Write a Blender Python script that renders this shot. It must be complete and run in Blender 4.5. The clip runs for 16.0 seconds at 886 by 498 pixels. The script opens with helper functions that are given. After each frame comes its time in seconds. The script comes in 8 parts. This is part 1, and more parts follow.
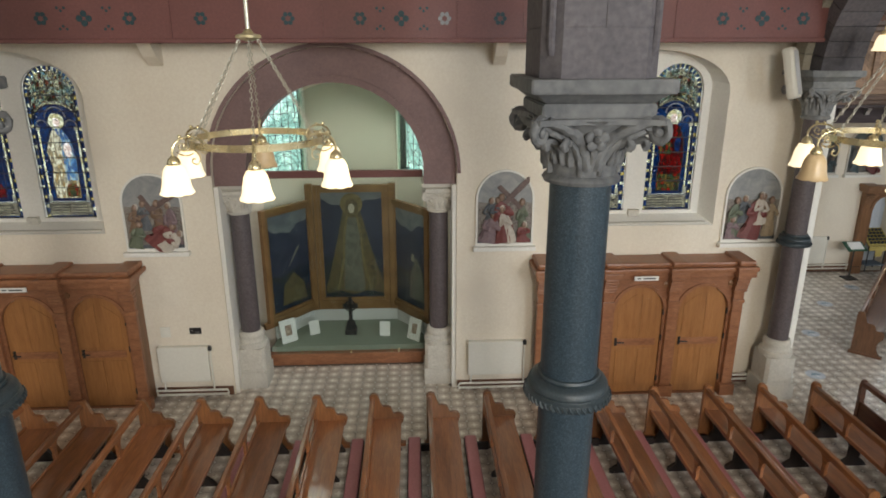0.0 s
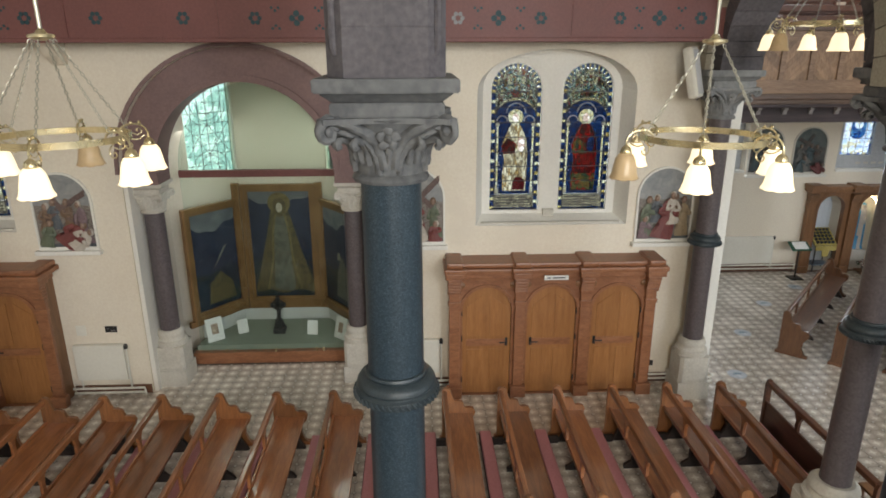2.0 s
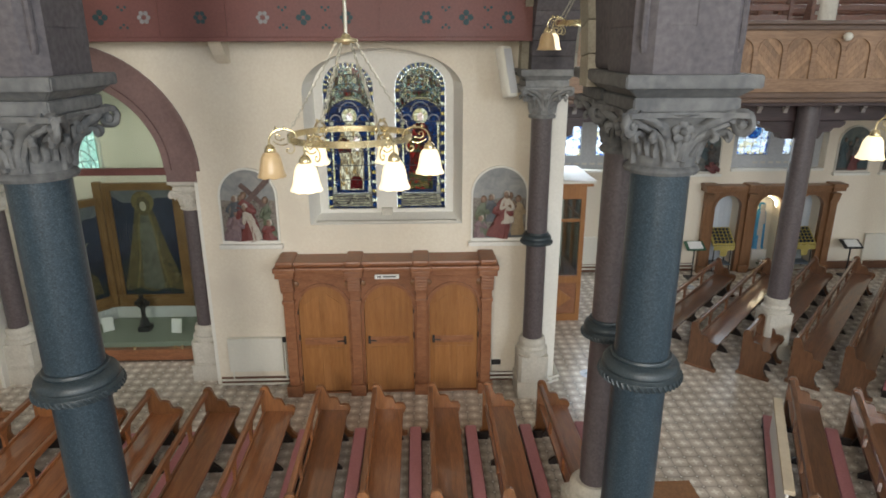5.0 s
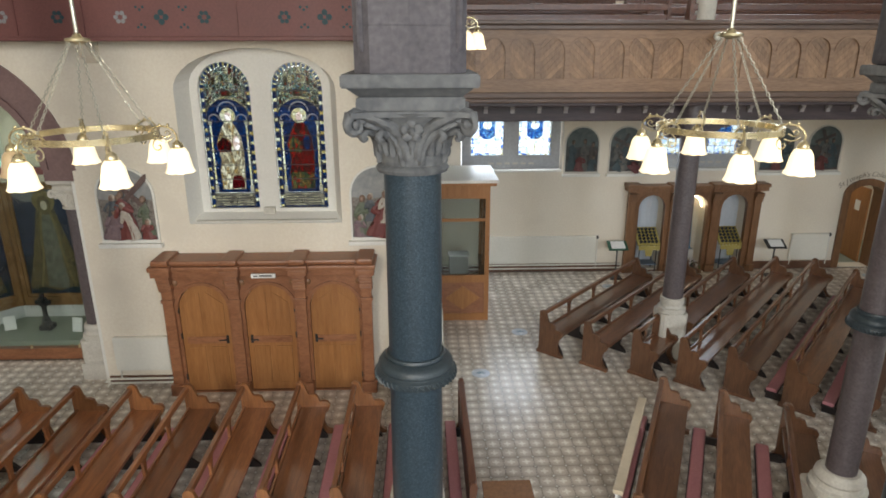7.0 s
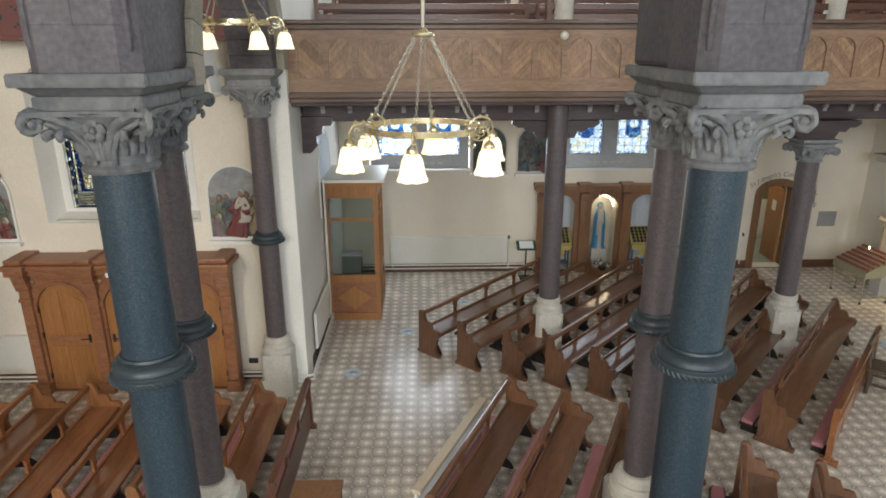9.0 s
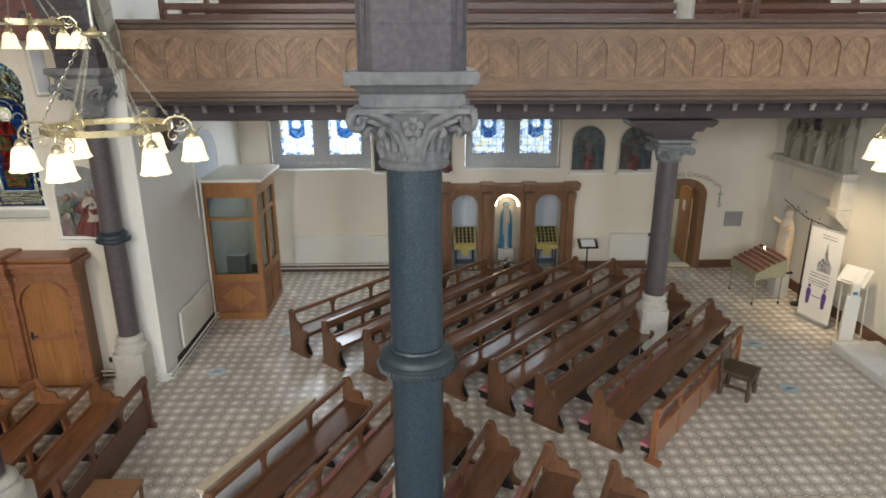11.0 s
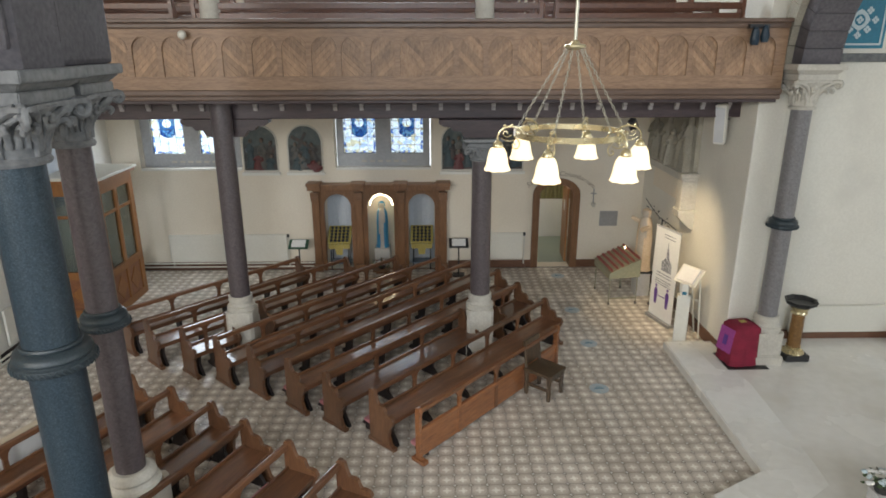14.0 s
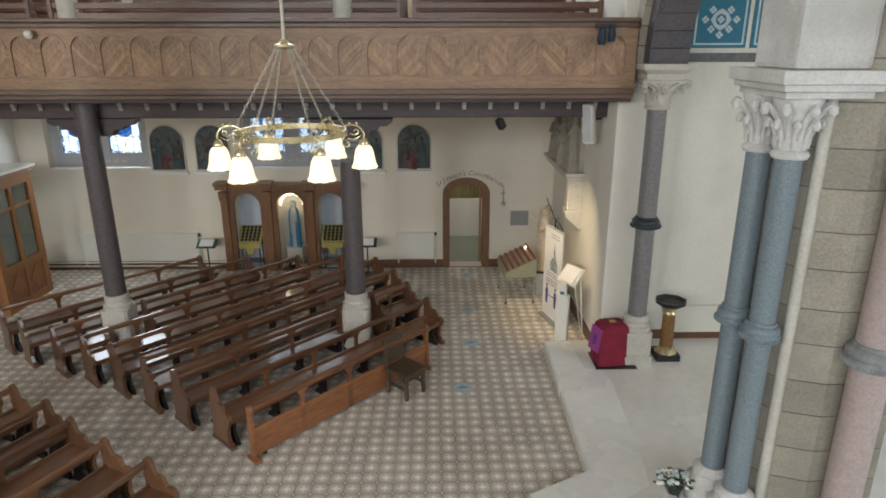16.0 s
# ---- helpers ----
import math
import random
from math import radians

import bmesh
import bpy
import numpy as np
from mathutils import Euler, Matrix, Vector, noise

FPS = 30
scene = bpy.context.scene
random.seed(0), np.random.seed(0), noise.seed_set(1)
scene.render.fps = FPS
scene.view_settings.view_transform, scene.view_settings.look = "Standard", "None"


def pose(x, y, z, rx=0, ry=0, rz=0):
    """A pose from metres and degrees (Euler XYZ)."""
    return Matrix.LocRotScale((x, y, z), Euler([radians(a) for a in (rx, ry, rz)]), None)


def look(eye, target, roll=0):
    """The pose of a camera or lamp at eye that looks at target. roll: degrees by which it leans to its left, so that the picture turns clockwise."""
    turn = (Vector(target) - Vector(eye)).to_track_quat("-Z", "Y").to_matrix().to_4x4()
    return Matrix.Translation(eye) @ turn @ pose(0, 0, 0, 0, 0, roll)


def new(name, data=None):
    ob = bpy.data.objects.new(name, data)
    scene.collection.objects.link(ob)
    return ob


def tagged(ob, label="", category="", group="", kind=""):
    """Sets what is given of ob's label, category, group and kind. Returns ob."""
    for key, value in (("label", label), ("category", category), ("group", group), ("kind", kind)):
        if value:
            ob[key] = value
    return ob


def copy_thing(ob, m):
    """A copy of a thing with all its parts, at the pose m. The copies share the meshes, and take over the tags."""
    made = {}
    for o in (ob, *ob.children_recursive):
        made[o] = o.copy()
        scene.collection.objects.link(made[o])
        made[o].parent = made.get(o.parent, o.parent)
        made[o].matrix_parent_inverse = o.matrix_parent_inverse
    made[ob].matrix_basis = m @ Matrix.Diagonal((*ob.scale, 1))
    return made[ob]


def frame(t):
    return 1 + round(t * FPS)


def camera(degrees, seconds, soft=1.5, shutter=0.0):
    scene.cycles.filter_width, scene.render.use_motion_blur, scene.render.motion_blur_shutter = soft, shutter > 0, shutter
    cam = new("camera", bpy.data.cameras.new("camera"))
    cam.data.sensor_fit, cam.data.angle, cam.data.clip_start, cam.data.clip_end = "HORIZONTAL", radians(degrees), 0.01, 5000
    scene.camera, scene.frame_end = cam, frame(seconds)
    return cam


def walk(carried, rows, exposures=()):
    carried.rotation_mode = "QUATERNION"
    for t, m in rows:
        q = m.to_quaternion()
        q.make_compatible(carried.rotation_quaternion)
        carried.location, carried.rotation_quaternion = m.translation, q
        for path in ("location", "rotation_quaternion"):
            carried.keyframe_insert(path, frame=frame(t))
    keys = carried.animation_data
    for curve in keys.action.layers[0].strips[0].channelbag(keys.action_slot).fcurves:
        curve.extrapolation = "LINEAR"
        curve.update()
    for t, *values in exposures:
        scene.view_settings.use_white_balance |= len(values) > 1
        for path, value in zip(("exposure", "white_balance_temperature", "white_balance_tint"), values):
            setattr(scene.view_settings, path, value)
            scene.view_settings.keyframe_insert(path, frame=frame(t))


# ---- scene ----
cam = camera(69.68, 16.0, soft=1.75)
ROWS = [
    (0.0, -0.134, 0.345, 5.617, -2.699, -17.676, -0.107),
    (0.5, 0.205, 0.321, 5.616, -2.640, -17.683, -0.107),
    (1.0, 0.555, 0.297, 5.615, -2.581, -17.690, -0.107),
    (1.5, 0.917, 0.274, 5.614, -2.522, -17.698, -0.107),
    (2.0, 1.306, 0.251, 5.613, -2.464, -17.705, -0.107),
    (2.5, 1.710, 0.228, 5.612, -2.405, -17.712, -0.107),
    (3.0, 2.125, 0.206, 5.611, -2.347, -17.719, -0.107),
    (3.5, 2.581, 0.184, 5.609, -2.288, -17.726, -0.107),
    (4.0, 3.041, 0.162, 5.608, -2.230, -17.734, -0.107),
    (6.5, 5.510, 0.058, 5.603, -1.940, -17.769, -0.107),
    (7.0, 5.995, 0.038, 5.602, -1.882, -17.777, -0.107),
    (7.5, 6.509, 0.019, 5.601, -1.824, -17.784, -0.107),
    (8.0, 7.058, 0.000, 5.600, -1.766, -17.791, -0.107),
    (8.5, 7.675, -0.019, 5.599, -1.709, -17.798, -0.107),
    (9.0, 8.322, -0.037, 5.598, -1.651, -17.805, -0.107),
    (9.5, 8.989, -0.055, 5.597, -1.594, -17.813, -0.107),
    (12.0, 11.888, -0.141, 5.592, -1.308, -17.848, -0.107),
    (12.5, 12.400, -0.157, 5.591, -1.251, -17.856, -0.107),
    (13.0, 12.938, -0.172, 5.589, -1.194, -17.863, -0.107),
    (13.5, 13.517, -0.188, 5.588, -1.137, -17.870, -0.107),
    (14.0, 14.119, -0.203, 5.587, -1.081, -17.877, -0.107),
    (14.5, 14.733, -0.217, 5.586, -1.024, -17.884, -0.107),
    (15.0, 15.338, -0.232, 5.585, -0.967, -17.892, -0.107),
    (15.5, 15.909, -0.246, 5.584, -0.911, -17.899, -0.107),
    (16.0, 16.470, -0.260, 5.583, -0.855, -17.906, -0.107),
]
walk(cam, [(t, pose(x, y, z, 90 + pitch, 0, yaw) @ pose(0, 0, 0, 0, 0, roll)) for t, x, y, z, yaw, pitch, roll in ROWS],
     exposures=[(0.0, 0.0), (8.0, 0.0), (13.0, -0.04), (16.0, -0.20)])

# ---------------------------------------------------------------- world and large lights
world = bpy.data.worlds.new("sky_world")
scene.world = world
world.use_nodes = True
wn = world.node_tree
sky = wn.nodes.new("ShaderNodeTexSky")
sky.sky_type, sky.sun_disc = "NISHITA", False
sky.sun_elevation, sky.sun_rotation = radians(40), radians(200)
wn.links.new(sky.outputs[0], wn.nodes["Background"].inputs[0])
wn.nodes["Background"].inputs[1].default_value = 0.1


def window_lamp(name, eye, target, w, h, watts, colour):
    data = bpy.data.lights.new(name, "AREA")
    data.shape, data.size, data.size_y, data.energy, data.color = "RECTANGLE", w, h, watts, colour
    ob = new(name, data)
    ob.matrix_world = look(eye, target)
    return ob


DAY = (0.93, 0.97, 1.0)
WARM_DAY = (1.0, 0.94, 0.84)
COOL_DAY = (0.81, 0.90, 1.0)
# Nave, west and east windows are unseen; their openings and lamps are added.
for wx, watts, tint in ((1.6, 900, WARM_DAY), (7.0, 820, DAY), (13.0, 600, COOL_DAY), (19.0, 420, COOL_DAY)):
    window_lamp("south_window_light", (wx, -8.8, 7.4), (wx, 6.0, 2.0), 2.2, 4.4, watts, tint)
window_lamp("west_window_light", (-8.8, 0.5, 7.0), (4.0, 4.0, 2.0), 5.0, 4.5, 45, DAY)
window_lamp("chancel_window_light", (29.0, 0.5, 6.5), (18.0, 4.0, 1.5), 5.0, 4.5, 480, COOL_DAY)
# Wide lamp added above the gallery; no window opening is modelled behind it.
window_lamp("gallery_window_light", (12.8, 15.3, 8.3), (12.8, 8.0, 4.5), 9.0, 1.8, 600, COOL_DAY)
window_lamp("north_window_light", (8.2, 15.42, 3.35), (8.4, 11.0, 2.0), 2.0, 1.1, 50, COOL_DAY)
window_lamp("north_window_light", (12.95, 15.42, 3.35), (12.6, 11.0, 2.0), 2.0, 1.1, 9, COOL_DAY)

for wx, tx in ((-2.62, -0.6), (-0.04, -2.0)):
    window_lamp("shrine_window_light", (wx, 12.0, 4.3), (tx, 10.9, 1.2), 0.7, 1.2, 15, (0.97, 0.98, 0.93))

# Source unseen: spot added for the warm pool of light on the shrine wall.
spot = bpy.data.lights.new("shrine_spot", "SPOT")
spot.energy, spot.color, spot.spot_size, spot.spot_blend, spot.shadow_soft_size = 380, (1.0, 0.78, 0.48), radians(64), 1.0, 0.1
new("shrine_spot", spot).matrix_world = look((17.7, 11.0, 4.12), (19.35, 12.3, 0.75))

# ---------------------------------------------------------------- materials


def node(nt, kind, **vals):
    n = nt.nodes.new(kind)
    for k, v in vals.items():
        n.inputs[k].default_value = v
    return n


def base_mat(name):
    m = bpy.data.materials.new(name)
    m.use_nodes = True
    nt = m.node_tree
    return m, nt, nt.nodes["Principled BSDF"], nt.nodes["Material Output"]


def ramp(nt, stops, interp="LINEAR"):
    r = nt.nodes.new("ShaderNodeValToRGB")
    cr = r.color_ramp
    cr.interpolation = interp
    while len(cr.elements) < len(stops):
        cr.elements.new(0.5)
    for e, (p, c) in zip(cr.elements, stops):
        e.position, e.color = p, (*c, 1)
    return r


def mul(c, f):
    return tuple(min(1.0, a * f) for a in c)


def surface(name, c1, c2, rough=0.7, big=1.2, fine=18.0, bump=0.15, metal=0.0, rnd=0.0, stretch=(1, 1, 1), spec=0.5, stain=None):
    """A mottled surface: broad and fine variation, bump, gloss variation, an optional shift from thing to thing."""
    m, nt, bs, out = base_mat(name)
    co = nt.nodes.new("ShaderNodeTexCoord")
    mp = nt.nodes.new("ShaderNodeMapping")
    mp.inputs["Scale"].default_value = stretch
    nt.links.new(co.outputs["Object"], mp.inputs[0])
    n1 = node(nt, "ShaderNodeTexNoise", Scale=big, Detail=4.0)
    n2 = node(nt, "ShaderNodeTexNoise", Scale=fine, Detail=5.0)
    nt.links.new(mp.outputs[0], n1.inputs["Vector"])
    nt.links.new(mp.outputs[0], n2.inputs["Vector"])
    ad = nt.nodes.new("ShaderNodeMath")
    ad.operation = "MULTIPLY_ADD"
    ad.inputs[1].default_value = 0.5
    nt.links.new(n2.outputs["Fac"], ad.inputs[0])
    hf = nt.nodes.new("ShaderNodeMath")
    hf.operation = "MULTIPLY"
    hf.inputs[1].default_value = 0.5
    nt.links.new(n1.outputs["Fac"], hf.inputs[0])
    nt.links.new(hf.outputs[0], ad.inputs[2])
    r = ramp(nt, [(0.36, c1), (0.64, c2)])
    nt.links.new(ad.outputs[0], r.inputs[0])
    col = r.outputs[0]
    if rnd:
        oi = nt.nodes.new("ShaderNodeObjectInfo")
        hs = nt.nodes.new("ShaderNodeHueSaturation")
        mr = node(nt, "ShaderNodeMapRange")
        mr.inputs[3].default_value, mr.inputs[4].default_value = 1 - rnd, 1 + rnd
        nt.links.new(oi.outputs["Random"], mr.inputs[0])
        nt.links.new(mr.outputs[0], hs.inputs["Value"])
        nt.links.new(col, hs.inputs["Color"])
        col = hs.outputs[0]
    if stain:
        n3 = node(nt, "ShaderNodeTexNoise", Scale=0.9, Detail=6.0)
        nt.links.new(co.outputs["Object"], n3.inputs["Vector"])
        r3 = ramp(nt, [(0.55, (0, 0, 0)), (0.75, (1, 1, 1))])
        nt.links.new(n3.outputs["Fac"], r3.inputs[0])
        mx = nt.nodes.new("ShaderNodeMix")
        mx.data_type = "RGBA"
        nt.links.new(r3.outputs[0], mx.inputs[0])
        nt.links.new(col, mx.inputs[6])
        mx.inputs[7].default_value = (*stain, 1)
        col = mx.outputs[2]
    nt.links.new(col, bs.inputs["Base Color"])
    rr = node(nt, "ShaderNodeMapRange")
    rr.inputs[3].default_value, rr.inputs[4].default_value = max(0.03, rough - 0.1), min(1.0, rough + 0.1)
    nt.links.new(n1.outputs["Fac"], rr.inputs[0])
    nt.links.new(rr.outputs[0], bs.inputs["Roughness"])
    bs.inputs["Metallic"].default_value = metal
    bs.inputs["Specular IOR Level"].default_value = spec
    if bump:
        b = node(nt, "ShaderNodeBump", Strength=bump, Distance=0.01)
        nt.links.new(n2.outputs["Fac"], b.inputs["Height"])
        nt.links.new(b.outputs[0], bs.inputs["Normal"])
    return m


def wood(name, dark, light, rough=0.35, grain=(14, 1.2, 14), rnd=0.18, coat=0.0):
    m = surface(name, dark, light, rough, 1.3, 5.0, 0.06, rnd=rnd, stretch=grain)
    if coat:
        bs = m.node_tree.nodes["Principled BSDF"]
        bs.inputs["Coat Weight"].default_value = coat
        bs.inputs["Coat Roughness"].default_value = 0.09
        bs.inputs["Coat IOR"].default_value = 1.55
    return m


def speckle(name, dark, mid, light, scale, rough):
    """Polished granite with fine crystals."""
    m, nt, bs, out = base_mat(name)
    co = nt.nodes.new("ShaderNodeTexCoord")
    v = node(nt, "ShaderNodeTexVoronoi", Scale=scale)
    n = node(nt, "ShaderNodeTexNoise", Scale=scale * 0.35, Detail=6.0, Roughness=0.75)
    n2 = node(nt, "ShaderNodeTexNoise", Scale=1.6, Detail=3.0)
    for q in (v, n, n2):
        nt.links.new(co.outputs["Object"], q.inputs["Vector"])
    bw = nt.nodes.new("ShaderNodeRGBToBW")
    nt.links.new(v.outputs["Color"], bw.inputs[0])
    a = nt.nodes.new("ShaderNodeMath")
    a.operation = "MULTIPLY_ADD"
    a.inputs[1].default_value = 0.4
    nt.links.new(bw.outputs[0], a.inputs[0])
    h = nt.nodes.new("ShaderNodeMath")
    h.operation = "MULTIPLY"
    h.inputs[1].default_value = 0.65
    nt.links.new(n.outputs["Fac"], h.inputs[0])
    nt.links.new(h.outputs[0], a.inputs[2])
    r = ramp(nt, [(0.3, dark), (0.52, mid), (0.78, light)])
    nt.links.new(a.outputs[0], r.inputs[0])
    nt.links.new(r.outputs[0], bs.inputs["Base Color"])
    rr = node(nt, "ShaderNodeMapRange")
    rr.inputs[3].default_value, rr.inputs[4].default_value = rough - 0.08, rough + 0.15
    nt.links.new(n2.outputs["Fac"], rr.inputs[0])
    nt.links.new(rr.outputs[0], bs.inputs["Roughness"])
    return m


def glow(name, colour, strength):
    m, nt, bs, out = base_mat(name)
    bs.inputs["Base Color"].default_value = (*colour, 1)
    bs.inputs["Emission Color"].default_value = (*colour, 1)
    bs.inputs["Emission Strength"].default_value = strength
    return m


def stained(name, palette, scale, gain=1.0, edge=0.02, stretch=(1, 1, 1), lo=0.62):
    """Stained glass: coloured pieces that let the daylight behind them through."""
    m, nt, bs, out = base_mat(name)
    co = nt.nodes.new("ShaderNodeTexCoord")
    v = node(nt, "ShaderNodeTexVoronoi", Scale=scale)
    n = node(nt, "ShaderNodeTexNoise", Scale=scale * 2.5, Detail=4.0)
    mp = nt.nodes.new("ShaderNodeMapping")
    mp.inputs["Scale"].default_value = stretch
    nt.links.new(co.outputs["Object"], mp.inputs[0])
    nt.links.new(mp.outputs[0], v.inputs["Vector"])
    nt.links.new(mp.outputs[0], n.inputs["Vector"])
    bw = nt.nodes.new("ShaderNodeSeparateColor")
    nt.links.new(v.outputs["Color"], bw.inputs[0])
    r = ramp(nt, [(i / len(palette), mul(c, gain)) for i, c in enumerate(palette)], "CONSTANT")
    nt.links.new(bw.outputs[0], r.inputs[0])
    ed = node(nt, "ShaderNodeTexVoronoi", Scale=scale)
    ed.feature = "DISTANCE_TO_EDGE"
    nt.links.new(mp.outputs[0], ed.inputs["Vector"])
    er = ramp(nt, [(edge * 0.6, (0.02, 0.02, 0.02)), (edge * 1.4 + 0.0001, (1, 1, 1))])
    nt.links.new(ed.outputs["Distance"], er.inputs[0])
    nr = ramp(nt, [(0.3, (lo, lo, lo)), (0.65, (1, 1, 1))])
    nt.links.new(n.outputs["Fac"], nr.inputs[0])
    cols = r.outputs[0]
    for other in (er.outputs[0], nr.outputs[0]):
        mx = nt.nodes.new("ShaderNodeMix")
        mx.data_type, mx.blend_type = "RGBA", "MULTIPLY"
        mx.inputs[0].default_value = 1.0
        nt.links.new(cols, mx.inputs[6])
        nt.links.new(other, mx.inputs[7])
        cols = mx.outputs[2]
    tr = nt.nodes.new("ShaderNodeBsdfTransparent")
    nt.links.new(cols, tr.inputs[0])
    gl = node(nt, "ShaderNodeBsdfGlossy", Roughness=0.15)
    gl.inputs[0].default_value = (0.8, 0.8, 0.8, 1)
    mix = nt.nodes.new("ShaderNodeMixShader")
    mix.inputs[0].default_value = 0.05
    nt.links.new(tr.outputs[0], mix.inputs[1])
    nt.links.new(gl.outputs[0], mix.inputs[2])
    nt.links.new(mix.outputs[0], out.inputs[0])
    return m


def glow_glass(name, tint):
    """Pale painted glass lit by the daylight that soaks through it."""
    m, nt, bs, out = base_mat(name)
    bs.inputs["Base Color"].default_value = (*tint, 1)
    bs.inputs["Roughness"].default_value = 0.3
    bs.inputs["Transmission Weight"].default_value = 0.0
    tl = nt.nodes.new("ShaderNodeBsdfTranslucent")
    tl.inputs[0].default_value = (*mul(tint, 1.6), 1)
    mix = nt.nodes.new("ShaderNodeMixShader")
    mix.inputs[0].default_value = 0.75
    nt.links.new(bs.outputs[0], mix.inputs[1])
    nt.links.new(tl.outputs[0], mix.inputs[2])
    nt.links.new(mix.outputs[0], out.inputs[0])
    return m


def clear_glass(name, tint=(0.9, 0.95, 0.93), gloss=0.08):
    m, nt, bs, out = base_mat(name)
    tr = nt.nodes.new("ShaderNodeBsdfTransparent")
    tr.inputs[0].default_value = (*tint, 1)
    gl = node(nt, "ShaderNodeBsdfGlossy", Roughness=0.02)
    fr = node(nt, "ShaderNodeFresnel", IOR=1.5)
    mr = node(nt, "ShaderNodeMath")
    mr.operation = "MULTIPLY_ADD"
    mr.inputs[1].default_value, mr.inputs[2].default_value = gloss * 8, 0.0
    nt.links.new(fr.outputs[0], mr.inputs[0])
    mix = nt.nodes.new("ShaderNodeMixShader")
    nt.links.new(mr.outputs[0], mix.inputs[0])
    nt.links.new(tr.outputs[0], mix.inputs[1])
    nt.links.new(gl.outputs[0], mix.inputs[2])
    nt.links.new(mix.outputs[0], out.inputs[0])
    return m


def painted(name, palette, scale, rough=0.5, detail=0.6):
    """A painted scene in soft patches of colour."""
    m, nt, bs, out = base_mat(name)
    co = nt.nodes.new("ShaderNodeTexCoord")
    oi = nt.nodes.new("ShaderNodeObjectInfo")
    va = nt.nodes.new("ShaderNodeVectorMath")
    nt.links.new(co.outputs["Object"], va.inputs[0])
    nt.links.new(oi.outputs["Random"], va.inputs[1])
    n = node(nt, "ShaderNodeTexNoise", Scale=scale, Detail=5.0, Roughness=detail, Distortion=0.8)
    nt.links.new(va.outputs[0], n.inputs["Vector"])
    k = len(palette)
    r = ramp(nt, [(0.3 + 0.42 * i / (k - 1), c) for i, c in enumerate(palette)])
    nt.links.new(n.outputs["Fac"], r.inputs[0])
    nt.links.new(r.outputs[0], bs.inputs["Base Color"])
    bs.inputs["Roughness"].default_value = rough
    return m


PLASTER = surface("cream_plaster", (0.72, 0.645, 0.525), (0.80, 0.735, 0.615), 0.85, 0.7, 26, 0.12, stain=(0.70, 0.63, 0.52))
PLASTER_COOL = surface("pale_cream_plaster", (0.70, 0.67, 0.59), (0.78, 0.75, 0.67), 0.85, 0.7, 26, 0.12, stain=(0.67, 0.64, 0.57))
PLASTER_WHITE = surface("white_plaster", (0.72, 0.70, 0.64), (0.80, 0.78, 0.72), 0.85, 0.7, 26, 0.12)
CEIL = surface("dark_ceiling_wood", (0.05, 0.035, 0.028), (0.09, 0.06, 0.045), 0.7, 2, 10, 0.1)
ROOF = surface("roof_plaster", (0.60, 0.55, 0.47), (0.68, 0.63, 0.55), 0.85)
MAROON = surface("maroon_paint", (0.14, 0.052, 0.047), (0.19, 0.070, 0.062), 0.55, 1.5, 30, 0.08)
MAROON_STONE = surface("maroon_stone", (0.17, 0.105, 0.10), (0.23, 0.145, 0.135), 0.65, 2.0, 30, 0.15)
TEAL_INK = surface("dark_teal_paint", (0.012, 0.04, 0.05), (0.02, 0.06, 0.07), 0.6)
GREY_INK = surface("worn_grey_paint", (0.2, 0.2, 0.21), (0.3, 0.3, 0.3), 0.6)
STONE = surface("grey_stone", (0.080, 0.083, 0.088), (0.185, 0.188, 0.186), 0.7, 2.4, 16, 0.7, stain=(0.070, 0.074, 0.080))
STONE_PURPLE = surface("purple_grey_stone", (0.064, 0.058, 0.066), (0.124, 0.113, 0.121), 0.75, 1.2, 22, 0.5, rnd=0.16, stain=(0.062, 0.058, 0.066))
STONE_PALE = surface("pale_limestone", (0.48, 0.45, 0.39), (0.62, 0.59, 0.52), 0.75, 2.5, 30, 0.25)
STONE_WHITE = surface("carved_white_stone", (0.48, 0.465, 0.44), (0.64, 0.625, 0.595), 0.7, 3.0, 35, 0.3, stain=(0.40, 0.385, 0.36))
COURSE_STONE = surface("coursed_sandstone", (0.25, 0.228, 0.18), (0.38, 0.35, 0.28), 0.8, 2.0, 40, 0.4, rnd=0.15, stain=(0.22, 0.20, 0.17))
GRANITE = speckle("dark_blue_granite", (0.014, 0.024, 0.034), (0.026, 0.045, 0.062), (0.068, 0.098, 0.122), 125, 0.34)
GRANITE_RING = speckle("dark_ring_stone", (0.018, 0.028, 0.035), (0.030, 0.043, 0.051), (0.055, 0.072, 0.08), 160, 0.36)
GRANITE_BLUE = speckle("blue_grey_granite", (0.10, 0.135, 0.155), (0.17, 0.215, 0.24), (0.27, 0.32, 0.345), 150, 0.34)
BROWN_STONE = speckle("brown_marble", (0.082, 0.066, 0.070), (0.104, 0.086, 0.090), (0.132, 0.112, 0.116), 45, 0.32)
# Lighter than the brown marble; bright light on this column is in the colour.
LIT_MARBLE = speckle("lit_grey_marble", (0.165, 0.155, 0.16), (0.205, 0.195, 0.20), (0.25, 0.24, 0.245), 45, 0.34)
PINK_STONE = speckle("pink_marble", (0.36, 0.28, 0.265), (0.41, 0.325, 0.305), (0.47, 0.385, 0.365), 45, 0.34)
PEW = wood("pew_wood", (0.165, 0.060, 0.022), (0.32, 0.124, 0.045), 0.36, (14, 1.2, 14), 0.3, 0.7)
PEW_END = wood("pew_end_wood", (0.150, 0.060, 0.022), (0.27, 0.112, 0.042), 0.34, (10, 10, 1.2), 0.3, 0.6)
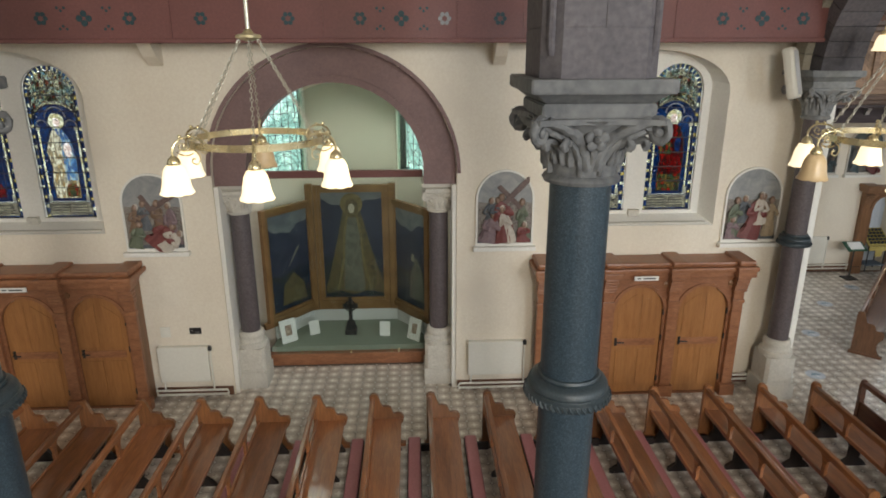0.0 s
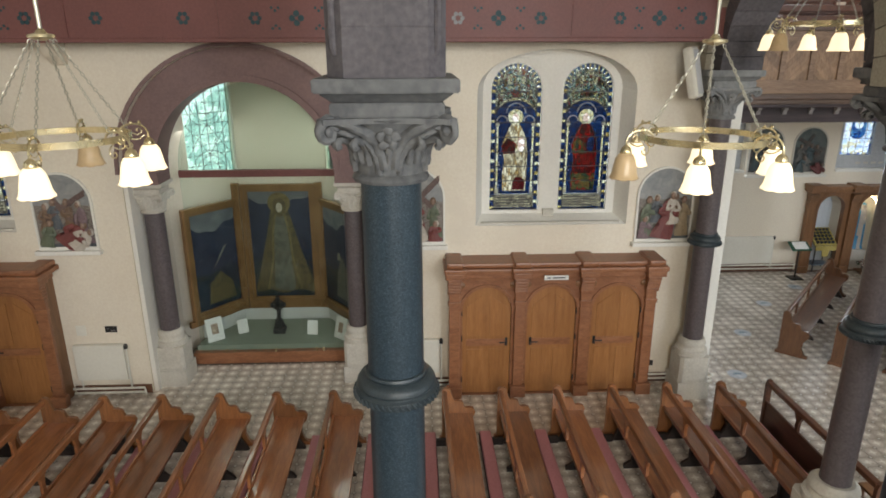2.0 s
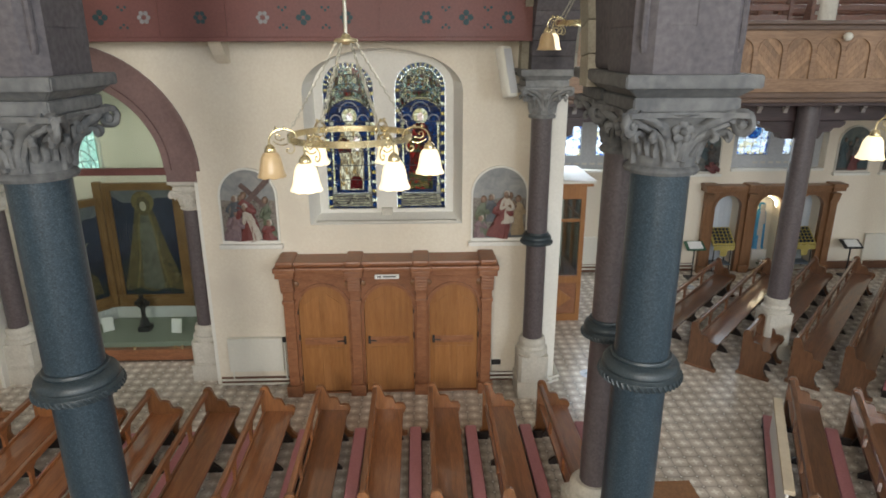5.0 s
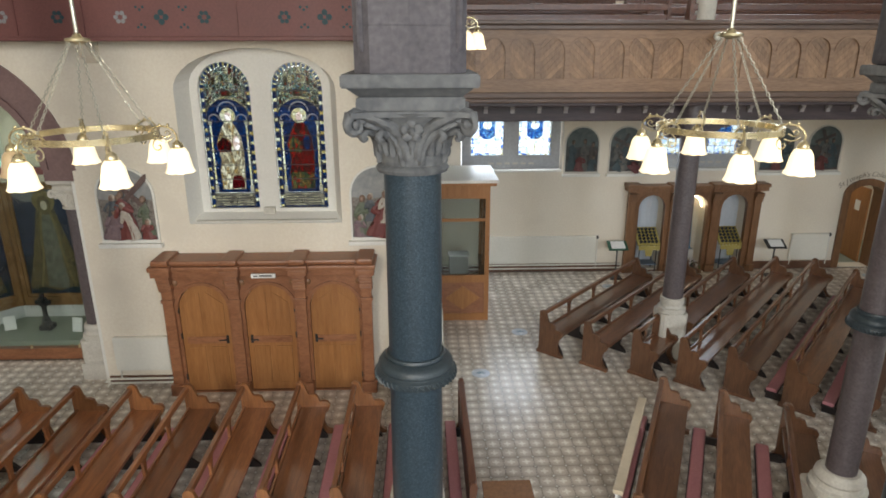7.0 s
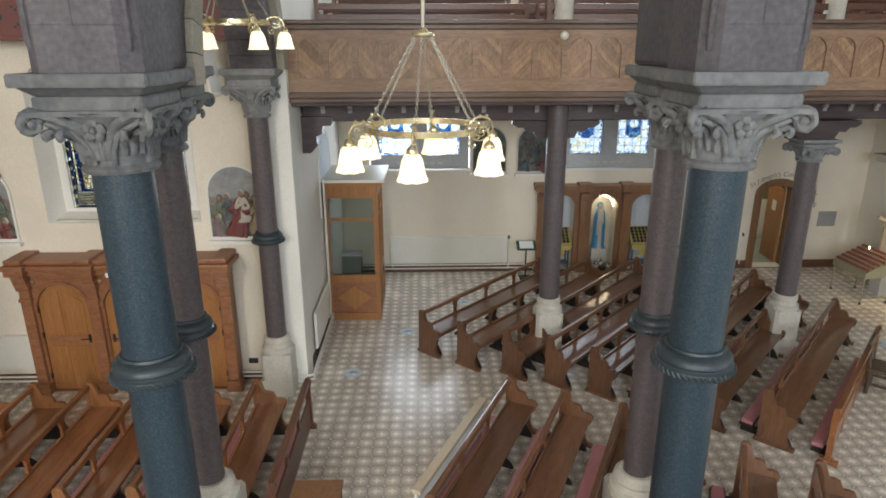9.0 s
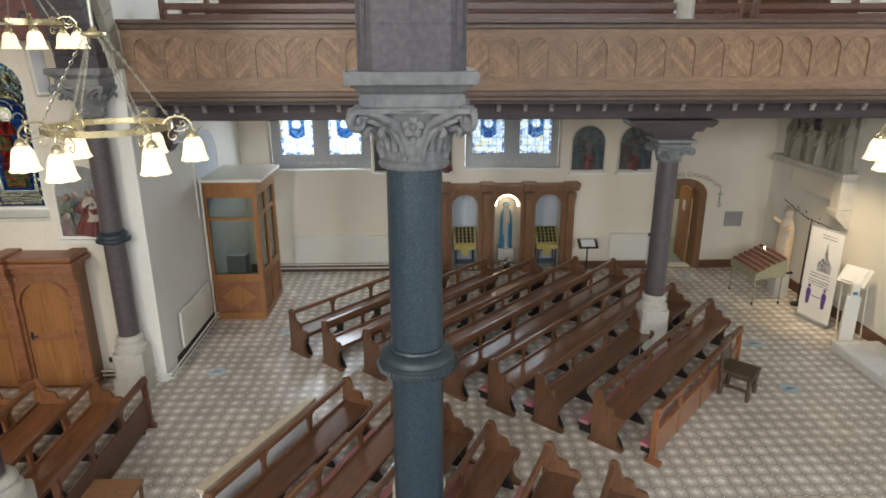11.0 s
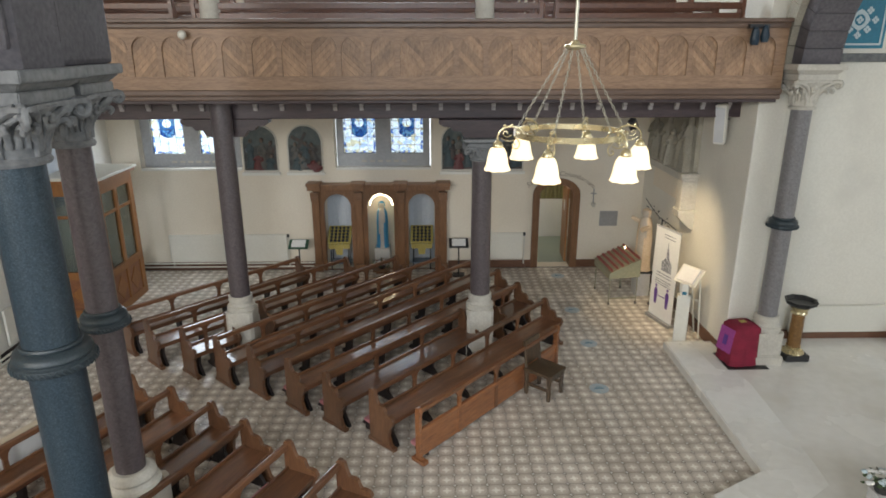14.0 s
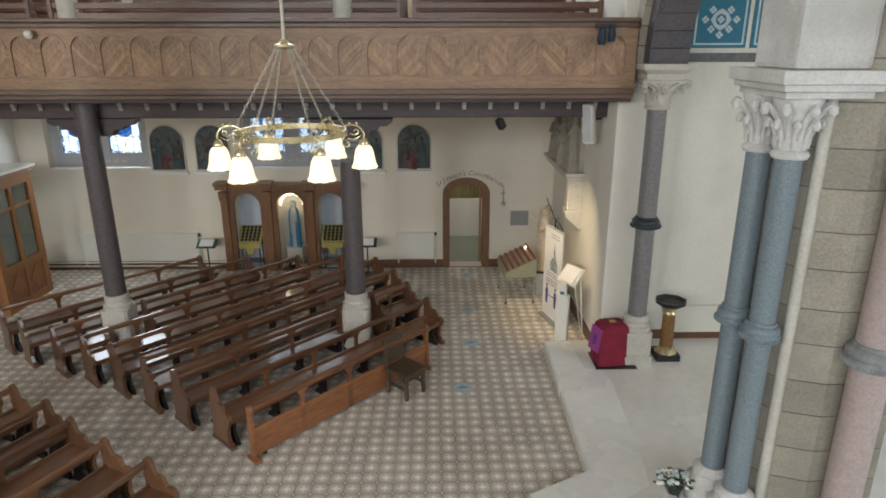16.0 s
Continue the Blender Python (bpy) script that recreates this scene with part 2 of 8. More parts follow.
# Darker, browner copies of the pew woods, for the crossing and transept rows.
PEW_BROWN = wood("brown_pew_wood", (0.105, 0.045, 0.022), (0.205, 0.092, 0.043), 0.36, (14, 1.2, 14), 0.25, 0.8)
PEW_BROWN_END = wood("brown_pew_end_wood", (0.105, 0.047, 0.023), (0.19, 0.088, 0.042), 0.36, (10, 10, 1.2), 0.25, 0.6)
PEW_DARK = wood("dark_pew_wood", (0.085, 0.034, 0.02), (0.165, 0.070, 0.038), 0.36, (14, 1.2, 14), 0.2)
PEW_LEG = wood("dark_pew_leg", (0.012, 0.01, 0.01), (0.03, 0.02, 0.018), 0.45)
OAK = wood("orange_oak", (0.27, 0.112, 0.036), (0.38, 0.172, 0.058), 0.4, (16, 16, 1.2), 0.06)
OAK_TRIM = wood("red_oak_trim", (0.20, 0.080, 0.038), (0.33, 0.145, 0.07), 0.38, (3, 12, 9), 0.06)
OAK_BROWN = wood("brown_oak", (0.16, 0.075, 0.032), (0.26, 0.13, 0.06), 0.42, (14, 14, 1.5), 0.06)
GALLERY_WOOD = wood("gallery_pine", (0.205, 0.120, 0.070), (0.36, 0.225, 0.136), 0.48, (2, 12, 14), 0.05)
GALLERY_BOARD = wood("gallery_board", (0.215, 0.124, 0.069), (0.375, 0.232, 0.134), 0.48, (9, 9, 3), 0.22)
GALLERY_CAP = wood("gallery_cap_wood", (0.09, 0.055, 0.038), (0.16, 0.10, 0.07), 0.4, (1.5, 12, 12), 0.05)
DARK_BEAM = wood("dark_purple_beam", (0.035, 0.022, 0.024), (0.07, 0.045, 0.045), 0.45, (1.5, 12, 12), 0.05)
GOLD_FRAME = surface("gilded_frame", (0.17, 0.092, 0.036), (0.29, 0.165, 0.068), 0.42, 3, 40, 0.25, metal=0.2)
BRASS = surface("polished_brass", (0.60, 0.50, 0.28), (0.74, 0.65, 0.43), 0.28, 4, 40, 0.05, metal=0.85)
CHAIN = surface("dull_brass_chain", (0.40, 0.38, 0.30), (0.52, 0.50, 0.42), 0.38, 4, 40, 0.05, metal=0.6)
BLACK = surface("black_iron", (0.012, 0.012, 0.013), (0.03, 0.03, 0.03), 0.45)
WHITE_METAL = surface("white_enamel", (0.70, 0.68, 0.60), (0.76, 0.74, 0.66), 0.45, 1.0, 20, 0.02)
WHITE_PAPER = surface("white_paper", (0.74, 0.73, 0.70), (0.80, 0.79, 0.76), 0.8)
PINK_PAD = surface("pink_kneeler_vinyl", (0.48, 0.19, 0.21), (0.58, 0.26, 0.28), 0.5, 2, 30, 0.1)
GREEN_CLOTH = surface("green_cloth", (0.22, 0.25, 0.20), (0.28, 0.32, 0.255), 0.9, 3, 60, 0.1)
MARBLE = surface("cream_marble", (0.72, 0.70, 0.65), (0.82, 0.80, 0.755), 0.25, 0.8, 6, 0.02, stain=(0.69, 0.66, 0.59))
MARBLE_EDGE = surface("pale_edge_marble", (0.77, 0.755, 0.71), (0.86, 0.85, 0.81), 0.28, 1.1, 8, 0.02)
SKIRT = wood("brown_skirting", (0.12, 0.055, 0.03), (0.19, 0.09, 0.05), 0.45, (1.5, 12, 12), 0.05)
RED_CLOTH = surface("crimson_velvet", (0.16, 0.008, 0.025), (0.26, 0.018, 0.045), 0.9, 4, 60, 0.2)
MAGENTA = surface("magenta_print", (0.30, 0.045, 0.22), (0.37, 0.075, 0.29), 0.6)
GOLD_CLOTH = surface("ochre_cloth", (0.34, 0.27, 0.07), (0.44, 0.36, 0.12), 0.9, 5, 60, 0.1)
NICHE_BLUE = surface("pale_blue_plaster", (0.55, 0.60, 0.66), (0.64, 0.68, 0.73), 0.85)
BLUE_ROBE = surface("blue_painted_plaster", (0.03, 0.19, 0.36), (0.05, 0.27, 0.46), 0.45, 4, 30, 0.1)
PURPLE_INK = surface("purple_print", (0.10, 0.035, 0.22), (0.13, 0.05, 0.27), 0.6)
GREY_PRINT = painted("grey_print", [(0.05, 0.05, 0.06), (0.3, 0.3, 0.32), (0.7, 0.7, 0.7)], 14)
TEAL_PANEL = surface("teal_wall_paint", (0.012, 0.14, 0.22), (0.02, 0.19, 0.28), 0.6)
PALE_INK = surface("pale_stencil", (0.45, 0.55, 0.58), (0.55, 0.62, 0.64), 0.7)
FIGURE = surface("painted_statue_plaster", (0.56, 0.42, 0.27), (0.70, 0.57, 0.41), 0.55, 5, 30, 0.1)
SHADE = glow("lit_glass_shade", (1.0, 0.84, 0.57), 1.05)
SHADE_OFF = surface("unlit_glass_shade", (0.55, 0.40, 0.22), (0.65, 0.48, 0.28), 0.3)
NICHE_GLOW = glow("niche_added_glow", (1.0, 0.86, 0.6), 9.0)
FLAME = glow("candle_flame", (1.0, 0.8, 0.5), 12.0)
OUTSIDE_B = glow("overcast_daylight", (0.88, 0.94, 1.0), 2.3)
OUTSIDE_D = glow("dull_daylight", (0.88, 0.94, 1.0), 1.3)
OUTSIDE_A = glow("shaded_daylight", (0.86, 0.95, 1.0), 3.0)
OUTSIDE_C = glow("green_garden_light", (0.90, 0.97, 0.95), 1.5)
LEAD = surface("lead_came", (0.02, 0.02, 0.022), (0.045, 0.045, 0.05), 0.6)
GLASS = clear_glass("clear_glass")
CASE_GLASS = clear_glass("case_glass", (0.84, 0.90, 0.87), 0.09)
LEADED = stained("pale_leaded_glass", [(0.66, 0.80, 0.78), (0.74, 0.86, 0.84), (0.62, 0.77, 0.75), (0.80, 0.90, 0.88)], 6.0, 1.0, 0.0, lo=0.9)
G_BLUE = stained("deep_blue_glass", [(0.012, 0.060, 0.14), (0.018, 0.090, 0.19), (0.028, 0.13, 0.25), (0.012, 0.055, 0.13), (0.014, 0.072, 0.165), (0.02, 0.10, 0.21), (0.010, 0.045, 0.11), (0.016, 0.080, 0.17)], 30, 1.0, 0.015)
G_BORDER = stained("border_glass", [(0.03, 0.10, 0.32), (0.50, 0.52, 0.48), (0.02, 0.07, 0.24), (0.56, 0.58, 0.56), (0.02, 0.08, 0.26), (0.34, 0.30, 0.15), (0.22, 0.06, 0.05)], 30, 1.0, 0.02)
G_EDGE = stained("pale_border_glass", [(0.30, 0.44, 0.72), (0.80, 0.84, 0.86), (0.74, 0.72, 0.58), (0.84, 0.88, 0.90), (0.72, 0.80, 0.84)], 16, 1.0, 0.02, lo=0.85)
G_TOP = stained("canopy_glass", [(0.42, 0.46, 0.38), (0.52, 0.56, 0.50), (0.20, 0.36, 0.42), (0.46, 0.47, 0.36), (0.28, 0.10, 0.07), (0.54, 0.58, 0.54), (0.22, 0.36, 0.32), (0.40, 0.33, 0.16)], 34, 1.0, 0.03)
G_WHITE = stained("white_drapery_glass", [(0.50, 0.47, 0.39), (0.40, 0.36, 0.28), (0.58, 0.56, 0.48), (0.33, 0.29, 0.22), (0.55, 0.52, 0.44), (0.42, 0.34, 0.20)], 7, 1.0, 0.02, (5.5, 1, 1.7))
G_RED = stained("ruby_glass", [(0.24, 0.018, 0.02), (0.15, 0.014, 0.018), (0.30, 0.05, 0.04), (0.10, 0.02, 0.02), (0.08, 0.05, 0.05)], 9, 1.0, 0.02, (4, 1, 1.7))
G_GREEN = stained("olive_glass", [(0.10, 0.14, 0.08), (0.18, 0.18, 0.10), (0.06, 0.10, 0.08), (0.24, 0.18, 0.09), (0.30, 0.06, 0.04)], 9, 1.0, 0.02, (3.5, 1, 1.7))
G_HALO = stained("halo_glass", [(0.56, 0.55, 0.46), (0.50, 0.47, 0.34)], 14, 1.0, 0.01)
G_STAR = glow_glass("pale_star_glass", (0.62, 0.62, 0.57))
G_TEXT = stained("inscription_glass", [(0.34, 0.32, 0.26), (0.28, 0.26, 0.22)], 10)
G_DARK = stained("dark_red_glass", [(0.20, 0.015, 0.03), (0.14, 0.012, 0.025), (0.17, 0.02, 0.035)], 12, 1.0, 0.01)
G_PALE = stained("pale_quarry_glass", [(0.76, 0.82, 0.88), (0.82, 0.87, 0.92), (0.66, 0.76, 0.86), (0.82, 0.86, 0.86), (0.78, 0.78, 0.68), (0.80, 0.86, 0.92)], 11, 1.0, 0.0, lo=0.88)
G_SKY = stained("bright_blue_glass", [(0.10, 0.24, 0.50), (0.16, 0.36, 0.60), (0.34, 0.52, 0.66), (0.07, 0.17, 0.40)], 22, 1.0, 0.0, lo=0.7)
STATION = painted("station_painting", [(0.05, 0.045, 0.04), (0.17, 0.145, 0.12), (0.26, 0.235, 0.205), (0.12, 0.085, 0.07), (0.34, 0.31, 0.27)], 13)
STATION_SKY = painted("station_sky", [(0.20, 0.215, 0.22), (0.28, 0.285, 0.28), (0.36, 0.35, 0.33)], 5, 0.5)
# Darker set of the relief colours, for the panels on the far wall.
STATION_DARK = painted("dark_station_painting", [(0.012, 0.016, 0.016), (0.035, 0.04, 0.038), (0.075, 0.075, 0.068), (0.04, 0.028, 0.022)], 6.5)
DARK_ROBE = painted("dark_relief_tone", [(0.02, 0.022, 0.024), (0.06, 0.05, 0.042), (0.10, 0.05, 0.04)], 5)
DARK_PALE = painted("dark_relief_pale", [(0.05, 0.055, 0.05), (0.14, 0.13, 0.11)], 5)
ROBE_RED = surface("relief_red", (0.13, 0.032, 0.03), (0.20, 0.055, 0.048), 0.5, 6, 30, 0.1)
ROBE_WHITE = surface("relief_white", (0.40, 0.35, 0.29), (0.52, 0.47, 0.40), 0.5, 6, 30, 0.1)
ROBE_BROWN = surface("relief_brown", (0.13, 0.08, 0.05), (0.22, 0.14, 0.09), 0.5, 6, 30, 0.1)
ROBE_GREEN = surface("relief_green", (0.09, 0.11, 0.075), (0.15, 0.17, 0.11), 0.5, 6, 30, 0.1)
ROBE_PINK = surface("relief_rose", (0.19, 0.10, 0.085), (0.28, 0.165, 0.135), 0.5, 9, 30, 0.3)
PAINT_NIGHT = painted("night_landscape_painting", [(0.010, 0.016, 0.024), (0.020, 0.032, 0.055), (0.024, 0.034, 0.036), (0.042, 0.042, 0.03)], 2.6, 0.3)
PAINT_SKY = painted("grey_painted_sky", [(0.10, 0.115, 0.13), (0.15, 0.165, 0.175), (0.22, 0.23, 0.22)], 2.2, 0.3)
PAINT_ROBE = painted("olive_gold_painting", [(0.045, 0.042, 0.03), (0.085, 0.074, 0.042), (0.14, 0.112, 0.05), (0.07, 0.062, 0.04)], 16, 0.3)
PAINT_HILL = painted("blue_hill_painting", [(0.020, 0.027, 0.048), (0.030, 0.040, 0.070), (0.042, 0.052, 0.082)], 3.0, 0.3)
PAINT_GOLD = painted("old_gold_painting", [(0.10, 0.08, 0.035), (0.17, 0.135, 0.06), (0.22, 0.18, 0.085)], 12, 0.35)
PAINT_FACE = painted("pale_face_painting", [(0.40, 0.36, 0.28), (0.50, 0.46, 0.37)], 8, 0.35)
PAINT_PALE = painted("pale_painting", [(0.16, 0.16, 0.12), (0.30, 0.29, 0.23)], 8, 0.35)

SKIN = surface("relief_skin", (0.22, 0.145, 0.10), (0.30, 0.20, 0.15), 0.5, 6, 30, 0.1)
ROBE_BLUE = surface("relief_slate_blue", (0.065, 0.075, 0.085), (0.12, 0.13, 0.14), 0.5, 9, 30, 0.2)
# Darker counterparts of the relief cloth and skin colours.
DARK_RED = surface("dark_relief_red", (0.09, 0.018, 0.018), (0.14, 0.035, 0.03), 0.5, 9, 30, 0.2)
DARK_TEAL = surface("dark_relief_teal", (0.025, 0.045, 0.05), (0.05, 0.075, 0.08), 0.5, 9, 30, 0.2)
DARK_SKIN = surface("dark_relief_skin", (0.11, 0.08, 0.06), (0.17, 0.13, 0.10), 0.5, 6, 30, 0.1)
PAINT_TUNIC = painted("grey_green_painting", [(0.07, 0.075, 0.06), (0.12, 0.125, 0.10), (0.16, 0.16, 0.13)], 8, 0.3)
# Grey tint dims the lobby interior seen through the panes.
DIM_LOBBY_GLASS = clear_glass("lobby_glass", (0.62, 0.66, 0.64), 0.09)
G_FACE = stained("flesh_glass", [(0.62, 0.56, 0.52), (0.68, 0.64, 0.62), (0.56, 0.48, 0.44)], 16, 1.0, 0.012, lo=0.75)
G_ROBE_BLUE = stained("pale_blue_drapery_glass", [(0.22, 0.34, 0.44), (0.36, 0.44, 0.48), (0.12, 0.22, 0.36), (0.44, 0.46, 0.44)], 7, 1.0, 0.02, (5, 1, 1.7))
BORDER_GLASS = [G_FACE, stained("amber_glass", [(0.40, 0.34, 0.18), (0.46, 0.42, 0.28)], 20, 1.0, 0.0), G_HALO]
STONE_LIGHT = surface("weathered_pale_grey_stone", (0.17, 0.175, 0.18), (0.31, 0.315, 0.31), 0.7, 2.4, 16, 0.6, stain=(0.14, 0.145, 0.15))
# Lighter copy of the grey stone; takes in window light on one nave column.
STONE_MID = surface("mid_grey_stone", (0.115, 0.118, 0.122), (0.23, 0.233, 0.232), 0.7, 2.4, 16, 0.65, stain=(0.10, 0.104, 0.11))
G_LINE = stained("lead_dimmed_glass", [(0.93, 0.93, 0.93), (0.85, 0.85, 0.85)], 40, 1.0, 0.03, lo=0.85)
# ---------------------------------------------------------------- mesh helpers
from mathutils import noise
from mathutils.geometry import tessellate_polygon


def thing(name, label="", category="", group="", kind="", m=None):
    ob = new(name)
    ob.empty_display_size = 0.1
    if m is not None:
        ob.matrix_basis = m
    return tagged(ob, label, category, group, kind)


def finish(name, bm, material, smooth=False):
    me = bpy.data.meshes.new(name)
    bmesh.ops.recalc_face_normals(bm, faces=bm.faces)
    bm.to_mesh(me)
    bm.free()
    for mm in (material if isinstance(material, (list, tuple)) else [material]):
        me.materials.append(mm)
    if smooth:
        for p in me.polygons:
            p.use_smooth = True
        try:
            me.set_sharp_from_angle(angle=radians(40))
        except AttributeError:
            pass
    return me


def part(name, bm, material, parent=None, label="", smooth=False):
    ob = new(name, finish(name, bm, material, smooth))
    if parent is not None:
        ob.parent = parent
    return tagged(ob, label)


def solid(name, bm, material, label, category="", kind="structure", smooth=False, group=""):
    return tagged(new(name, finish(name, bm, material, smooth)), label, category, group, kind)


def box(bm, x0, x1, y0, y1, z0, z1, bevel=0.0, m=None):
    mat = Matrix.Translation(((x0 + x1) / 2, (y0 + y1) / 2, (z0 + z1) / 2)) @ Matrix.Diagonal((x1 - x0, y1 - y0, z1 - z0, 1))
    vs = bmesh.ops.create_cube(bm, size=1.0, matrix=(m @ mat) if m is not None else mat)["verts"]
    if bevel:
        es = list({e for v in vs for e in v.link_edges})
        bmesh.ops.bevel(bm, geom=es, offset=bevel, segments=2, profile=0.6, affect="EDGES")
    return bm


def B():
    return bmesh.new()


def abox(x0, x1, y0, y1, z0, z1, bevel=0.0):
    return box(bmesh.new(), x0, x1, y0, y1, z0, z1, bevel)


def lathe(bm, prof, cx=0.0, cy=0.0, n=24, arc=2 * math.pi):
    rings = []
    full = abs(arc - 2 * math.pi) < 1e-6
    k = n if full else n + 1
    for r, z in prof:
        rings.append([bm.verts.new((cx + r * math.cos(arc * i / n), cy + r * math.sin(arc * i / n), z)) for i in range(k)])
    for a, b in zip(rings, rings[1:]):
        for i in range(n):
            j = (i + 1) % k
            try:
                bm.faces.new((a[i], a[j], b[j], b[i]))
            except ValueError:
                pass
    if full:
        bm.faces.new(rings[0][::-1])
        bm.faces.new(rings[-1])
    return bm


def to3(p, plane, d):
    """A point of a drawing, across and up, set at depth d in the named plane."""
    return (p[0], d, p[1]) if plane == "y" else ((d, p[0], p[1]) if plane == "x" else (p[0], p[1], d))


def prism(bm, pts, plane, d0, d1, holes=(), m=None):
    """A flat outline with holes, given thickness from d0 to d1 across its plane."""
    loops = [list(pts)] + [list(h) for h in holes]
    flat = [p for l in loops for p in l]
    tri = tessellate_polygon([[Vector((p[0], p[1], 0)) for p in l] for l in loops])
    rows = []
    for d in (d0, d1):
        rows.append([bm.verts.new((m @ Vector(to3(p, plane, d))) if m is not None else to3(p, plane, d)) for p in flat])
    for t in tri:
        for r in rows:
            try:
                bm.faces.new([r[i] for i in t])
            except ValueError:
                pass
    o = 0
    for l in loops:
        n = len(l)
        for i in range(n):
            a, b = o + i, o + (i + 1) % n
            bm.faces.new((rows[0][a], rows[0][b], rows[1][b], rows[1][a]))
        o += n
    return bm


def aprism(pts, plane, d0, d1, holes=(), m=None):
    return prism(bmesh.new(), pts, plane, d0, d1, holes, m)


def tube(bm, pts, r, n=8):
    """A round rod along points."""
    rings = []
    pts = [Vector(p) for p in pts]
    for i, p in enumerate(pts):
        d = (pts[min(i + 1, len(pts) - 1)] - pts[max(i - 1, 0)]).normalized()
        u = d.orthogonal().normalized() if i == 0 else (u - d * u.dot(d)).normalized()
        w = d.cross(u)
        rings.append([bm.verts.new(p + r * (math.cos(2 * math.pi * k / n) * u + math.sin(2 * math.pi * k / n) * w)) for k in range(n)])
    for a, b in zip(rings, rings[1:]):
        for k in range(n):
            bm.faces.new((a[k], a[(k + 1) % n], b[(k + 1) % n], b[k]))
    bm.faces.new(rings[0][::-1])
    bm.faces.new(rings[-1])
    return bm


def atube(pts, r, n=8):
    return tube(bmesh.new(), pts, r, n)


def arched(x0, x1, z0, zs, rise=None, n=16):
    """An outline with upright sides from z0 to zs and an arched head."""
    c, h = (x0 + x1) / 2, (x1 - x0) / 2
    rise = h if rise is None else rise
    return [(x0, z0), (x1, z0)] + [(c + h * math.cos(math.pi * i / n), zs + rise * math.sin(math.pi * i / n)) for i in range(n + 1)]


def ball(bm, c, r, sx=1, sy=1, sz=1, u=10, v=7):
    bmesh.ops.create_uvsphere(bm, u_segments=u, v_segments=v, radius=r, matrix=Matrix.Translation(c) @ Matrix.Diagonal((sx, sy, sz, 1)))
    return bm


# ---------------------------------------------------------------- shell of the church
WA, WB = 10.05, 15.54          # the aisle wall and the far wall under the gallery
AX = -1.33                     # middle of the shrine arch
BAYS = (11.76, 12.84, 13.87)    # niches in the far wall
XL, XR = 6.25, 19.5            # side walls of the space under the gallery

solid("floor", abox(-9, 30, -9.2, 16.2, -0.25, -0.006), surface("floor_bed", (0.13, 0.115, 0.10), (0.19, 0.17, 0.15), 0.6), "grey mortar bed under the patterned tile floor", "floor")

WINS = [(3.47, True), (-6.13, True)]


def win_front(c):
    return [(c - 1.22, 2.86), (c + 1.22, 2.86)] + [(c + 1.22 * math.cos(math.pi * i / 18), 4.95 + 0.62 * math.sin(math.pi * i / 18)) for i in range(19)]


SHRINE = [(AX - 1.87, 0.0), (AX + 1.87, 0.0)] + [(AX + 1.87 * math.cos(math.pi * i / 32), 3.75 + 1.87 * math.sin(math.pi * i / 32)) for i in range(33)]
outline = [(-9, 0), (SHRINE[0][0], 0)] + [(SHRINE[0][0], 3.75)] + [SHRINE[2 + 32 - i] for i in range(1, 33)] + [(SHRINE[1][0], 0), (XL, 0), (XL, 10.5), (-9, 10.5)]
wall_aisle = solid("wall_aisle", aprism(outline, "y", WA, WA + 0.32, [win_front(c) for c, _ in WINS]), PLASTER, "cream plastered aisle wall with arched openings", "wall")

bm = B()
prism(bm, [(XL, 0), (XR, 0), (XR, 10.5), (XL, 10.5)], "y", WB, WB + 0.35,
      [[(6.95, 2.62), (9.45, 2.62), (9.45, 4.2), (6.95, 4.2)], [(11.75, 2.62), (14.12, 2.62), (14.12, 4.2), (11.75, 4.2)],
       [(16.86, 0.01)] + [(17.74, 0.01)] + [(17.3 + 0.44 * math.cos(math.pi * i / 12), 1.95 + 0.26 * math.sin(math.pi * i / 12)) for i in range(13)],
       *[arched(c - 0.33, c + 0.33, 0.02, 1.68, 0.33, 12) for c in BAYS]])
solid("wall_north", bm, PLASTER, "cream plastered wall under the gallery with windows and a doorway", "wall")
solid("wall_transept_west", abox(XL - 0.38, XL, WA + 0.32, WB + 0.35, 0, 10.5), PLASTER_WHITE, "white plastered side wall beside the glazed lobby", "wall")
solid("wall_west_stub", abox(XL - 0.34, XL + 0.02, 9.86, WA + 0.33, 0, 10.5, 0.02), PLASTER_WHITE, "white plastered pier end of the aisle wall", "wall")
solid("wall_transept_east", abox(XR, XR + 0.5, 10.35, WB + 0.35, 0, 10.5, 0.02), PLASTER_COOL, "cream plastered side wall with wall shrine", "wall")
solid("wall_chancel", abox(XR + 0.5, 30, 10.9, 11.3, 0, 10.5), PLASTER_COOL, "cream painted chancel wall above a long radiator", "wall")
# Unseen closing walls; their added windows only hold the area lamps.
bm = B()
holes = [arched(x - 1.1, x + 1.1, 5.1, 8.6, 1.1, 12) for x in (1.6, 7.0, 13.0, 19.0)]
prism(bm, [(-9, 0), (30, 0), (30, 10.5), (-9, 10.5)], "y", -9.2, -8.9, holes)
solid("wall_south", bm, PLASTER, "unseen plain cream nave wall with added tall windows", "wall")
bm = B()
prism(bm, [(-9.2, 0), (16, 0), (16, 10.5), (-9.2, 10.5)], "x", -9.3, -9.0, [arched(-2, 3, 4.5, 7.5, 2.0, 14)])
solid("wall_west", bm, PLASTER, "unseen plain cream west wall with an added large window", "wall")
bm = B()
prism(bm, [(-9.2, 0), (16, 0), (16, 10.5), (-9.2, 10.5)], "x", 30.0, 30.3, [arched(-2, 3, 4.0, 7.0, 2.0, 14)])
solid("wall_east", bm, PLASTER, "unseen plain cream east wall with an added large window", "wall")
